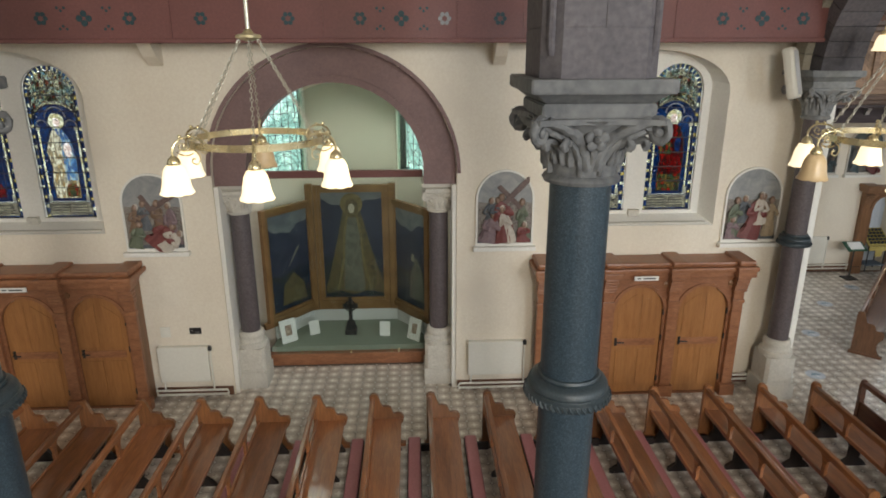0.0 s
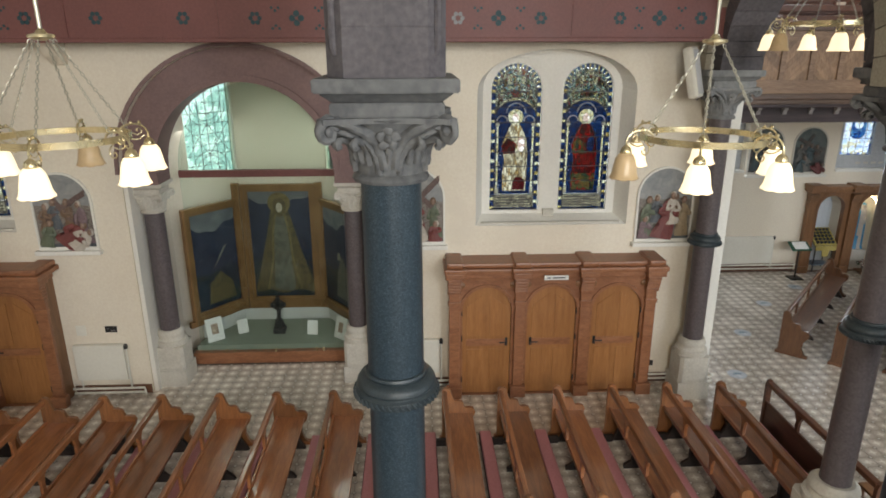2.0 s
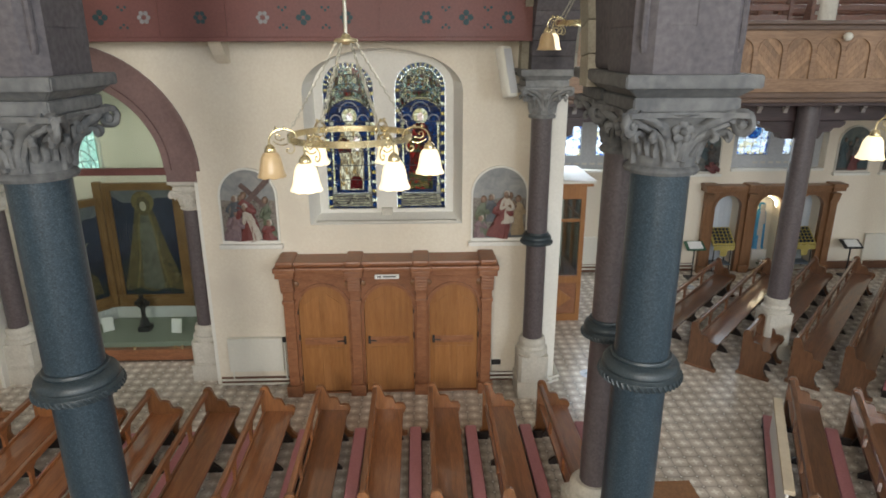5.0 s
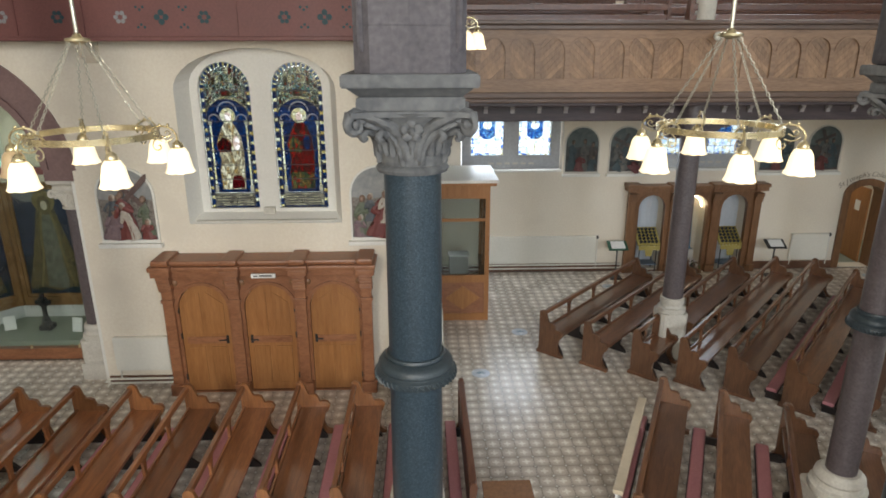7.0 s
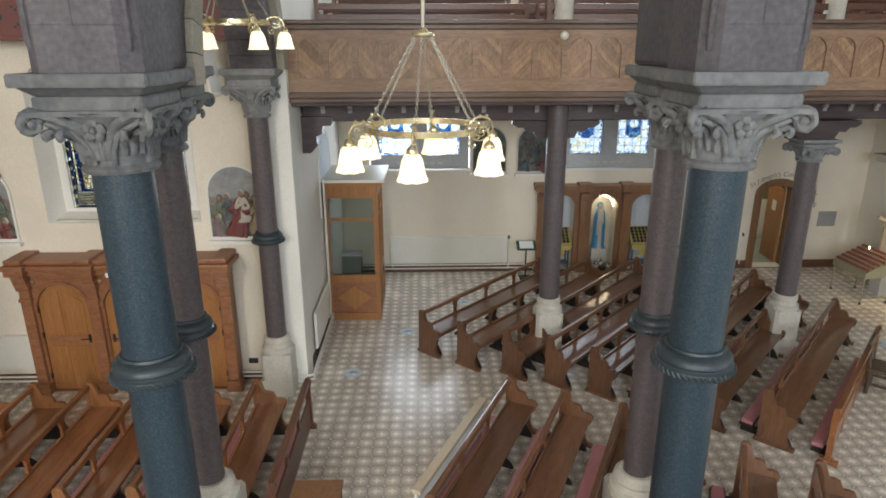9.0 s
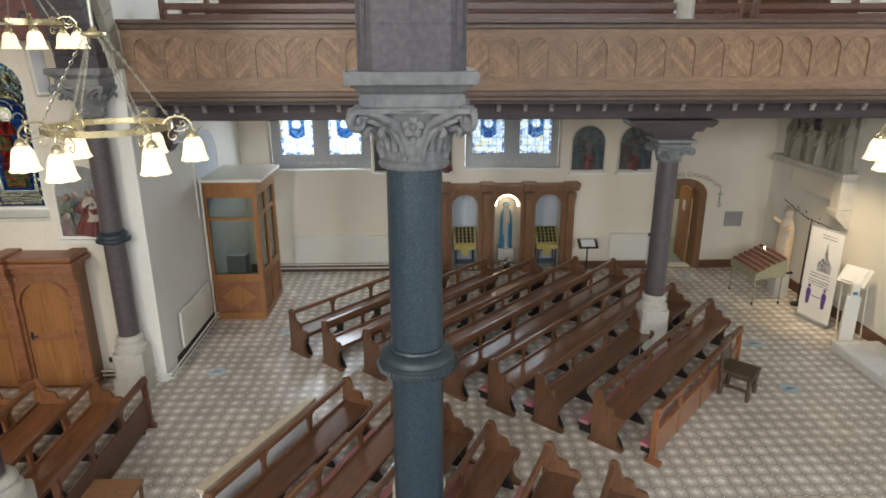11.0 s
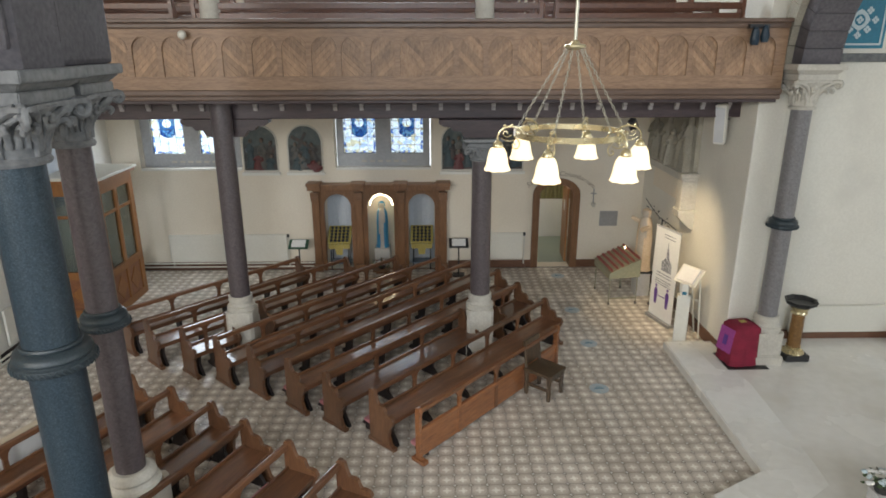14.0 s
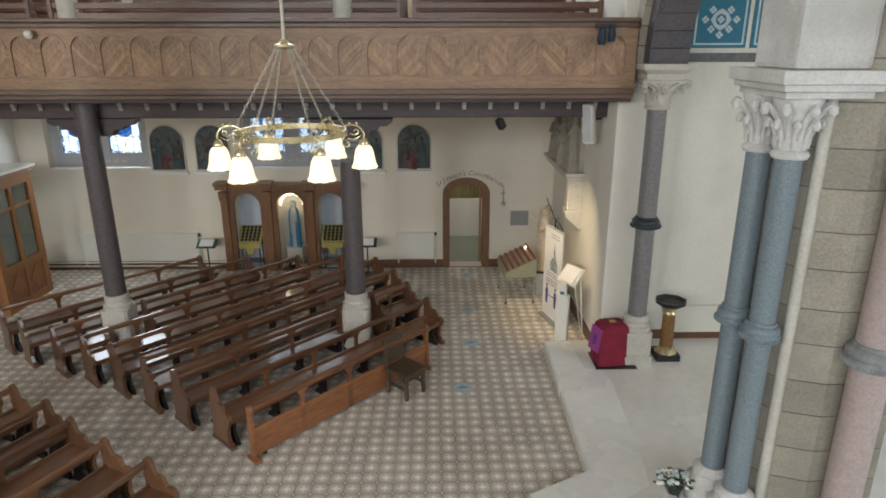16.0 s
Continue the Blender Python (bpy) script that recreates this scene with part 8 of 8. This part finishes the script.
rnd = random.Random(4)
for i in range(16):
    y = 12.4 + 1.5 * i / 15
    bm = ball(B(), (19.08 + rnd.uniform(-0.05, 0.03), y, 2.0 + 0.1 * (y - 12.4) / 1.5 + rnd.uniform(-0.08, 0.07)), 0.02, 0.6, 1.3, 0.8, 7, 5)
    part("metal_leaf", bm, BLACK, tw, "", True)
dv = Vector((0.22, -0.78, 0)).normalized()
ba = math.degrees(math.atan2(dv.y, dv.x))
bn = thing("pull_up_banner", "white pull-up banner with a grey picture and purple symbols", "banner", m=pose(18.80, 12.42, 0, 0, 0, ba))
part("base", abox(0, 0.80, -0.08, 0.08, 0, 0.07, 0.01), surface("grey_aluminium", (0.4, 0.4, 0.4), (0.5, 0.5, 0.5), 0.35, metal=0.8), bn)
part("sheet", abox(0.01, 0.79, -0.006, 0.006, 0.07, 2.02), WHITE_PAPER, bn)
part("top_bar", abox(0.0, 0.80, -0.015, 0.015, 2.0, 2.04, 0.005), surface("grey_bar", (0.4, 0.4, 0.4), (0.5, 0.5, 0.5), 0.4), bn)
part("picture", aprism([(0.3, 1.12), (0.62, 1.12), (0.62, 1.30), (0.52, 1.42), (0.46, 1.75), (0.42, 1.42), (0.3, 1.3)], "y", -0.012, -0.008), GREY_PRINT, bn)
for i, z in enumerate((1.88, 1.82, 1.04, 0.98, 0.90, 0.85, 0.80)):
    bm = B()
    bars(bm, [(0.15 if i > 1 else 0.3, 0.65, z)], -0.007, 0.018)
    part("lettering", bm, GREY_PRINT, bn)
for xx in (0.2, 0.58):
    bm = aprism([(xx - 0.035, 0.35), (xx + 0.035, 0.35), (xx + 0.06, 0.62), (xx + 0.03, 0.70), (xx - 0.03, 0.70), (xx - 0.06, 0.62)], "y", -0.011, -0.007)
    prism(bm, [(xx + 0.035 * math.cos(t * math.pi / 5), 0.75 + 0.035 * math.sin(t * math.pi / 5)) for t in range(10)], "y", -0.011, -0.007)
    part("symbol", bm, PURPLE_INK, bn)
bm = B()
bars(bm, [(0.28, 0.5, 0.55)], -0.008, 0.015)
part("arrow_bar", bm, PURPLE_INK, bn)
sd = thing("dispenser_post", "white dispenser post beside the marble step", "post", m=pose(18.93, 10.98, 0, 0, 0, -25))
part("foot", abox(-0.2, 0.2, -0.18, 0.18, 0.0, 0.03, 0.006), WHITE_METAL, sd)
part("post", abox(-0.12, 0.12, -0.07, 0.07, 0.03, 1.02, 0.015), WHITE_METAL, sd)
part("dispenser", abox(-0.07, 0.07, -0.10, 0.02, 1.02, 1.28, 0.03), WHITE_METAL, sd, "white bottle holder")
part("blue_label", abox(-0.04, 0.04, -0.104, -0.1, 1.06, 1.12), TEAL_PANEL, sd)
lt = thing("display_stand", "white folding stand holding an open book", "stand", m=pose(19.22, 11.38, 0, 0, 0, -62))
part("frame_leg", atube([(-0.24, 0.08, 0), (-0.24, -0.06, 1.25)], 0.015), WHITE_METAL, lt)
part("frame_leg", atube([(0.24, 0.08, 0), (0.24, -0.06, 1.25)], 0.015), WHITE_METAL, lt)
part("back_leg", atube([(0.0, 0.24, 0), (0.0, -0.02, 1.2)], 0.015), WHITE_METAL, lt)
part("cross_bar", atube([(-0.24, 0.0, 0.8), (0.24, 0.0, 0.8)], 0.012), WHITE_METAL, lt)
m = Matrix.Translation((0, -0.1, 1.28)) @ Matrix.Rotation(radians(50), 4, "X")
part("book_desk", box(B(), -0.26, 0.26, -0.2, 0.2, -0.012, 0.012, 0.004, m), WHITE_METAL, lt)
part("book", box(B(), -0.2, 0.2, -0.16, 0.16, 0.013, 0.05, 0.01, m), WHITE_PAPER, lt, "open white book")

# ---------------------------------------------------------------- marble sanctuary step and its furnishings
sanct = [(18.56, 10.80), (18.50, 6.86), (17.62, 6.38), (16.4, 6.05), (15.2, 5.0), (15.0, -9.0), (29.9, -9.0), (29.9, 10.9), (19.52, 10.9), (19.52, 10.8)]
mp = solid("marble_platform", aprism(sanct, "z", -0.2, 0.14), MARBLE, "low cream marble sanctuary platform", "platform")
ins = thing("marble_border", "paler marble border strip set in the platform", "floor strip", "", "structure")
part("strip", aprism([(18.60, 10.78), (18.535, 6.92), (19.30, 7.00), (19.46, 9.2), (19.40, 9.6), (19.10, 9.7), (19.05, 10.78)], "z", 0.136, 0.144), MARBLE_EDGE, ins)
part("strip", aprism([(18.535, 6.91), (17.66, 6.44), (17.95, 5.75), (19.24, 6.60), (19.30, 6.99)], "z", 0.136, 0.144), MARBLE_EDGE, ins)
rb = thing("draped_lectern", "low stand draped in crimson velvet with a magenta card", "draped stand", m=pose(19.62, 10.02, 0.152, 0, 0, 8) @ Matrix.Diagonal((0.92, 0.92, 0.84, 1)))
bm = B()
n = 40
rings = []
for z, s in ((0.0, 1.06), (0.03, 1.05), (0.3, 1.0), (0.62, 0.97), (0.80, 0.9), (0.86, 0.72), (0.88, 0.5)):
    ring = []
    for i in range(n):
        a = 2 * math.pi * i / n
        q = 1 / max(abs(math.cos(a)) / 0.33, abs(math.sin(a)) / 0.30) ** 1.0
        q = min(q, 0.40) * 0.92
        fold = 1 + (0.035 * math.sin(9 * a) if z < 0.7 else 0)
        ring.append(bm.verts.new((q * s * fold * math.cos(a), q * s * fold * math.sin(a), z)))
    rings.append(ring)
for a, b in zip(rings, rings[1:]):
    for i in range(n):
        bm.faces.new((a[i], a[(i + 1) % n], b[(i + 1) % n], b[i]))
bm.faces.new(rings[0][::-1])
bm.faces.new(rings[-1])
part("drape", bm, RED_CLOTH, rb, "", True)
part("card", box(B(), -0.18, 0.18, -0.006, 0.006, 0.28, 0.80, 0.002, Matrix.Translation((-0.41, -0.05, 0)) @ Matrix.Rotation(radians(-80), 4, "Z") @ Matrix.Rotation(radians(-8), 4, "X")), MAGENTA, rb, "magenta printed card")
part("card_motif", box(B(), -0.05, 0.05, -0.012, -0.008, 0.42, 0.64, 0.0, Matrix.Translation((-0.41, -0.05, 0)) @ Matrix.Rotation(radians(-80), 4, "Z") @ Matrix.Rotation(radians(-8), 4, "X")), PURPLE_INK, rb)
part("booklet", abox(-0.06, 0.06, -0.04, 0.06, 0.885, 0.90), GOLD_CLOTH, rb)
mt = thing("floor_mat", "dark mat under the draped stand", "mat")
part("mat", abox(19.3, 20.02, 9.66, 10.3, 0.14, 0.152), BLACK, mt)
gs = thing("pedestal_stand", "black and gold column stand with a shallow bowl", "stand", m=pose(20.66, 10.12, 0.14))
part("foot", abox(-0.21, 0.21, -0.21, 0.21, 0, 0.12, 0.015), BLACK, gs)
part("foot_moulding", lathe(B(), [(0.2, 0.12), (0.17, 0.16), (0.12, 0.2), (0.13, 0.24)], n=16), BRASS, gs, "", True)
bm = B()
lathe(bm, [(0.115, 0.24), (0.105, 0.85)], n=16)
part("column_shaft", bm, wood("gilt_column", (0.16, 0.075, 0.02), (0.28, 0.15, 0.05), 0.35), gs)
part("gilt_capital", lathe(B(), [(0.11, 0.85), (0.14, 0.88), (0.12, 0.92), (0.17, 1.0)], n=16), BRASS, gs, "", True)
part("bowl", lathe(B(), [(0.17, 1.0), (0.26, 1.06), (0.28, 1.12), (0.26, 1.12), (0.22, 1.07)], n=8), BLACK, gs)

stl = thing("draped_stool", "low stool covered in dark crimson cloth by the radiator", "stool", m=pose(23.17, 10.50, 0.144))
part("cover", abox(-0.2, 0.2, -0.2, 0.2, 0.0, 0.36, 0.03), RED_CLOTH, stl)
part("seat", abox(-0.22, 0.22, -0.22, 0.22, 0.36, 0.41, 0.015), BLACK, stl)

# chancel pier: paired blue granite shafts, coursed pier and a pink shaft
cp = thing("chancel_pier", "coursed stone chancel pier with blue-grey granite shafts", "pier")
body = [(19.76, 5.52), (19.88, 5.30), (20.28, 5.16), (21.0, 5.2), (21.0, 6.3), (19.82, 6.3), (19.68, 5.95)]
z = 0.14
k = 0
while z < 10.4:
    h = 0.36 if k % 2 else 0.40
    part("stone_course", aprism(body, "z", z + 0.006, min(z + h, 10.5) - 0.006), COURSE_STONE, cp)
    z += h
    k += 1
part("mortar_core", aprism([(20.33 + (p[0] - 20.33) * 0.985, 5.7 + (p[1] - 5.7) * 0.98) for p in body], "z", 0.14, 10.5), surface("dark_mortar", (0.12, 0.10, 0.09), (0.16, 0.14, 0.12), 0.9), cp)
# Pale rod stands for a sunlit strip on the pier's corner.
part("corner_roll", atube([(19.90, 5.30, 0.14), (19.90, 5.30, 10.4)], 0.055, 14), STONE_PALE, cp, "pale rod for the sunlit strip on the pier corner", True)
for sx, sy in ((19.53, 5.66), (19.60, 5.27)):
    c = thing("chancel_shaft", "blue-grey granite shaft with white carved capital", "column", "chancel shafts", m=pose(sx, sy, 0))
    shaft(c, 0.115, 1.15, 4.66, GRANITE_BLUE)
    rope_ring(c, 0.122, 2.97, GRANITE_BLUE, 0.8)
    bm = B()
    lathe(bm, [(0.26, 0.14), (0.26, 0.86), (0.24, 0.9), (0.26, 0.96), (0.20, 1.0), (0.18, 1.05), (0.20, 1.10), (0.13, 1.16)], n=20)
    part("base_moulding", bm, STONE_WHITE, c, "", True)
    crocket_capital(c, 0.12, 4.62, 5.15, 0.215, STONE_WHITE)
bm = abox(19.36, 20.1, 5.04, 5.88, 5.14, 5.20, 0.012)
box(bm, 19.32, 20.15, 5.0, 5.92, 5.20, 5.26, 0.012)
box(bm, 19.28, 20.2, 4.96, 5.96, 5.26, 5.37, 0.012)
ab = thing("pier_abacus", "white stone slab over the chancel shafts", "slab")
part("abacus", bm, STONE_WHITE, ab)
part("springer", abox(19.44, 20.1, 5.12, 5.84, 5.37, 10.5, 0.05), STONE_WHITE, ab, "pale stone springer")
ps = thing("pink_shaft", "pink marble shaft with a moulded ring", "column", m=pose(20.53, 4.98, 0))
shaft(ps, 0.165, 0.6, 10.4, PINK_STONE)
rope_ring(ps, 0.17, 2.85, STONE_LIGHT, 0.95)
part("base_moulding", lathe(B(), [(0.34, 0.14), (0.34, 0.4), (0.28, 0.46), (0.3, 0.54), (0.21, 0.62)], n=20), STONE_PALE, ps, "", True)
fs = thing("flower_plinth", "white plinth beside the chancel shafts", "plinth")
part("plinth_block", abox(19.05, 19.23, 5.55, 5.75, 0.14, 0.80, 0.01), STONE_WHITE, fs)
flowers(19.14, 5.65, 0.80, 0.2, [WHITE_PAPER, PALE_INK], "white flower arrangement beside the chancel pier", 9)

# chancel wall stencils
tp = thing("wall_frieze", "teal stencilled wall panels above a stone moulding", "frieze", "", "structure")
part("moulding", abox(20.0, 27, 10.82, 10.9, 5.28, 5.42, 0.02), STONE, tp)
for i in range(6):
    xa = 20.780 + i * 1.02
    pn = part("panel", abox(xa, xa + 0.94, 10.87, 10.9, 5.50, 8.0, 0.004), TEAL_PANEL, tp)
    part("panel_border", aprism([(xa + 0.05, 5.55), (xa + 0.89, 5.55), (xa + 0.89, 7.9), (xa + 0.05, 7.9)], "y", 10.862, 10.868, [[(xa + 0.08, 5.58), (xa + 0.86, 5.58), (xa + 0.86, 7.87), (xa + 0.08, 7.87)]]), PALE_INK, pn)
    for cz in (5.95, 6.6):
        o = [(xa + 0.47 + 0.15 * math.cos(t * math.pi / 8) * (1.15 if t % 4 == 0 else 1), cz + 0.15 * math.sin(t * math.pi / 8) * (1.15 if t % 4 == 0 else 1)) for t in range(16)]
        inn = [(xa + 0.47 + 0.09 * math.cos(t * math.pi / 8), cz + 0.09 * math.sin(t * math.pi / 8)) for t in range(16)]
        bm = aprism(o, "y", 10.862, 10.868, [inn])
        for dx, dz in ((0.26, 0), (-0.26, 0), (0, -0.24), (0, 0), (0.15, 0.15), (-0.15, 0.15), (0.15, -0.15), (-0.15, -0.15)):
            for t in range(4):
                prism(bm, [(xa + 0.47 + dx + 0.035 * math.cos(t * 1.57) + 0.028 * math.cos(w_), cz + dz + 0.035 * math.sin(t * 1.57) + 0.028 * math.sin(w_)) for w_ in (0, 1.05, 2.1, 3.14, 4.2, 5.25)], "y", 10.862 - 0.0005 * t, 10.868)
        part("stencil", bm, PALE_INK, pn)

# chair by the front screen
CHAIR_WOOD = wood("dark_chair_wood", (0.045, 0.028, 0.016), (0.095, 0.06, 0.032), 0.4, (12, 12, 1.5), 0.05, 0.3)
ch = thing("chair", "low dark wooden chair with a solid back beside the pew screen", "chair", m=pose(15.98, 9.22, 0, 0, 0, -42))
part("seat", abox(-0.25, 0.27, -0.25, 0.25, 0.42, 0.475, 0.014), CHAIR_WOOD, ch)
for sx in (-0.21, 0.22):
    for sy in (-0.20, 0.20):
        part("leg", lathe(B(), [(0.032, 0), (0.042, 0.15), (0.03, 0.2), (0.044, 0.42)], sx, sy, 8), CHAIR_WOOD, ch, "", True)
for sy in (-0.20, 0.20):
    part("back_post", atube([(-0.22, sy, 0.44), (-0.28, sy, 0.92)], 0.028), CHAIR_WOOD, ch)
    part("stretcher", abox(-0.20, 0.21, sy - 0.014, sy + 0.014, 0.16, 0.21, 0.004), CHAIR_WOOD, ch)
part("front_apron", abox(0.20, 0.235, -0.19, 0.19, 0.33, 0.42, 0.004), CHAIR_WOOD, ch)
tip = Matrix.Translation((-0.225, 0, 0.47)) @ Matrix.Rotation(radians(-7), 4, "Y")
part("back_panel", box(B(), -0.012, 0.012, -0.19, 0.19, 0.05, 0.40, 0.004, tip), CHAIR_WOOD, ch)
part("crest_rail", box(B(), -0.022, 0.022, -0.23, 0.23, 0.38, 0.47, 0.012, tip), CHAIR_WOOD, ch)

# round markers stuck to the floor
for x, y in ((7.0, 10.19), (7.95, 11.88), (9.2, 13.38), (10.5, 14.36), (17.3, 14.84), (17.2, 12.67), (17.18, 11.03), (16.95, 9.32)):
    fm = thing("floor_marker", "pale blue and white round sticker on the tiles" if x < 12 else "worn blue round sticker on the tiles", "sticker", "floor markers", m=pose(x, y, 0))
    # Markers left of x = 12 are whitened; glare is part of that colour.
    col = "pale_marker" if x < 12 else "blue_marker"
    mt = bpy.data.materials.get(col) or (surface("pale_marker", (0.50, 0.56, 0.64), (0.72, 0.75, 0.78), 0.25, 6, 30) if x < 12 else surface("blue_marker", (0.30, 0.42, 0.50), (0.50, 0.54, 0.54), 0.4, 7, 30))
    part("disc", lathe(B(), [(0.165, 0.0006), (0.165, 0.003)], n=24), mt, fm)
    bm = B()
    box(bm, -0.08, 0.08, -0.01, 0.01, 0.003, 0.004)
    box(bm, -0.05, 0.05, 0.03, 0.045, 0.003, 0.004)
    part("marking", bm, TEAL_PANEL, fm)

# ---------------------------------------------------------------- patterned tile floor


def tile_mat(name, c_in, c_out, c_dot):
    """Encaustic tile: a pale worn flower on a brown ground, repeated tile by tile."""
    m, nt, bs, out = base_mat(name)
    co = nt.nodes.new("ShaderNodeNewGeometry")
    sep = nt.nodes.new("ShaderNodeSeparateXYZ")
    nt.links.new(co.outputs["Position"], sep.inputs[0])

    def op(kind, a, b=None, c=None):
        n = nt.nodes.new("ShaderNodeMath")
        n.operation = kind
        for i, q in enumerate((a, b, c)):
            if q is None:
                continue
            if isinstance(q, (int, float)):
                n.inputs[i].default_value = q
            else:
                nt.links.new(q, n.inputs[i])
        return n.outputs[0]

    fx = op("SUBTRACT", op("FRACT", op("DIVIDE", op("ADD", sep.outputs[0], 100 * TP), TP)), 0.5)
    fy = op("SUBTRACT", op("FRACT", op("DIVIDE", op("ADD", sep.outputs[1], 100 * TP), TP)), 0.5)
    rad = op("SQRT", op("ADD", op("MULTIPLY", fx, fx), op("MULTIPLY", fy, fy)))
    ang = op("ARCTAN2", fy, fx)
    pet = op("MULTIPLY_ADD", op("COSINE", op("MULTIPLY", ang, 4.0)), 0.07, 0.22)
    inside = op("SUBTRACT", pet, rad)
    n1 = node(nt, "ShaderNodeTexNoise", Scale=1.1, Detail=4.0)
    n2 = node(nt, "ShaderNodeTexNoise", Scale=45.0, Detail=3.0)
    nt.links.new(co.outputs["Position"], n1.inputs["Vector"])
    nt.links.new(co.outputs["Position"], n2.inputs["Vector"])
    r = ramp(nt, [(0.0, c_out), (0.5, c_out), (0.56, c_in), (1.0, mul(c_in, 1.15))])
    nt.links.new(op("MULTIPLY_ADD", inside, 1.6, 0.5), r.inputs[0])
    r2 = ramp(nt, [(0.0, (1.12, 1.12, 1.10)), (0.26, (1.04, 1.03, 1.02)), (0.40, (0.97, 0.96, 0.95)), (0.47, (0.84, 0.82, 0.80)), (1.0, (0.80, 0.78, 0.76))])
    nt.links.new(rad, r2.inputs[0])
    r3 = ramp(nt, [(0.3, (0.80, 0.78, 0.76)), (0.7, (1.1, 1.1, 1.1))])
    nt.links.new(op("MULTIPLY_ADD", n2.outputs["Fac"], 0.5, op("MULTIPLY", n1.outputs["Fac"], 0.5)), r3.inputs[0])
    col = r.outputs[0]
    for other in (r2.outputs[0], r3.outputs[0]):
        mx = nt.nodes.new("ShaderNodeMix")
        mx.data_type, mx.blend_type = "RGBA", "MULTIPLY"
        mx.inputs[0].default_value = 1.0
        nt.links.new(col, mx.inputs[6])
        nt.links.new(other, mx.inputs[7])
        col = mx.outputs[2]
    nt.links.new(col, bs.inputs["Base Color"])
    rr = node(nt, "ShaderNodeMapRange")
    rr.inputs[3].default_value, rr.inputs[4].default_value = 0.2, 0.34
    nt.links.new(n1.outputs["Fac"], rr.inputs[0])
    nt.links.new(rr.outputs[0], bs.inputs["Roughness"])
    b = node(nt, "ShaderNodeBump", Strength=0.06, Distance=0.004)
    nt.links.new(n2.outputs["Fac"], b.inputs["Height"])
    nt.links.new(b.outputs[0], bs.inputs["Normal"])
    return m


TP = 0.215
TILE = tile_mat("encaustic_tile", (0.80, 0.775, 0.72), (0.64, 0.585, 0.515), None)
DOT = surface("dark_dot_tile", (0.32, 0.28, 0.235), (0.42, 0.37, 0.315), 0.3)
DOT_CORE = surface("cream_dot_tile", (0.66, 0.64, 0.58), (0.78, 0.76, 0.70), 0.3)
c_ = TP / 2 - 0.0025
k_ = TP * 0.17
octo = [(-c_, -c_ + k_), (-c_ + k_, -c_), (c_ - k_, -c_), (c_, -c_ + k_), (c_, c_ - k_), (c_ - k_, c_), (-c_ + k_, c_), (-c_, c_ - k_)]
dsq = [(0, -k_ + 0.004), (k_ - 0.004, 0), (0, k_ - 0.004), (-k_ + 0.004, 0)]
PX0, PX1, PY0, PY1 = 34, 51, 40, 57
verts, faces, dv_, df_, cv_, cf_ = [], [], [], [], [], []
cells = []
for i in range(-33, 91):
    for j in range(23, 72):
        x, y = (i + 0.5) * TP, (j + 0.5) * TP
        if x > 19.0 and y < 10.9 or y > 15.5 or (x < XL and y > 11.0) or x > XR or (y > WA - 0.05 and x < XL and not AX - 1.8 < x < AX + 1.8):
            continue
        if PX0 <= i < PX1 and PY0 <= j < PY1:
            cells.append((x, y))
        else:
            o = len(verts)
            verts += [(x + a, y + b, 0.0) for a, b in octo] + [(x + a * 1.004, y + b * 1.004, -0.006) for a, b in octo]
            faces.append(tuple(range(o, o + 8)))
            faces += [(o + q, o + 8 + q, o + 8 + (q + 1) % 8, o + (q + 1) % 8) for q in range(8)]
        o = len(dv_)
        dv_ += [(x + TP / 2 + a, y + TP / 2 + b, -0.0005) for a, b in dsq]
        df_.append(tuple(range(o, o + 4)))
        cv_ += [(x + TP / 2 + a * 0.52, y + TP / 2 + b * 0.52, 0.0008) for a, b in dsq]
        cf_.append(tuple(range(o, o + 4)))
tf = thing("tile_floor", "worn brown and cream patterned octagon tile floor", "tile floor", "", "structure")
me = bpy.data.meshes.new("tile_field")
me.from_pydata(verts, [], faces)
me.materials.append(TILE)
ob = tagged(new("tile_field", me), "joined patterned octagon tiles", kind="stuff")
ob.parent = tf
me = bpy.data.meshes.new("dot_tiles")
me.from_pydata(dv_, [], df_)
me.materials.append(DOT)
ob = tagged(new("dot_tiles", me), "small dark square tiles between octagons", kind="stuff")
ob.parent = tf
me = bpy.data.meshes.new("dot_centres")
me.from_pydata(cv_, [], cf_)
me.materials.append(DOT_CORE)
ob = tagged(new("dot_centres", me), "tiny cream squares set in the dark tiles", kind="stuff")
ob.parent = tf
me = bpy.data.meshes.new("tile")
me.from_pydata([(a, b, 0.0) for a, b in octo] + [(a * 1.004, b * 1.004, -0.006) for a, b in octo], [], [tuple(range(8))] + [(q, 8 + q, 8 + (q + 1) % 8, (q + 1) % 8) for q in range(8)])
me.materials.append(TILE)
for x, y in cells:
    ob = new("tile", me)
    ob.parent, ob.location = tf, (x, y, 0)

# Body added for the shrine spot; the true fitting is unseen.
sf = thing("spot_fixture", "small black spotlight body added under the gallery edge", "spotlight")
part("spot_body", box(B(), -0.06, 0.06, -0.06, 0.06, 0.03, 0.22, 0.02, look((17.7, 11.0, 4.14), (19.35, 12.3, 0.75))), BLACK, sf)
part("spot_stem", atube([(17.66, 10.98, 4.2), (17.66, 10.98, 4.34)], 0.015), BLACK, sf)
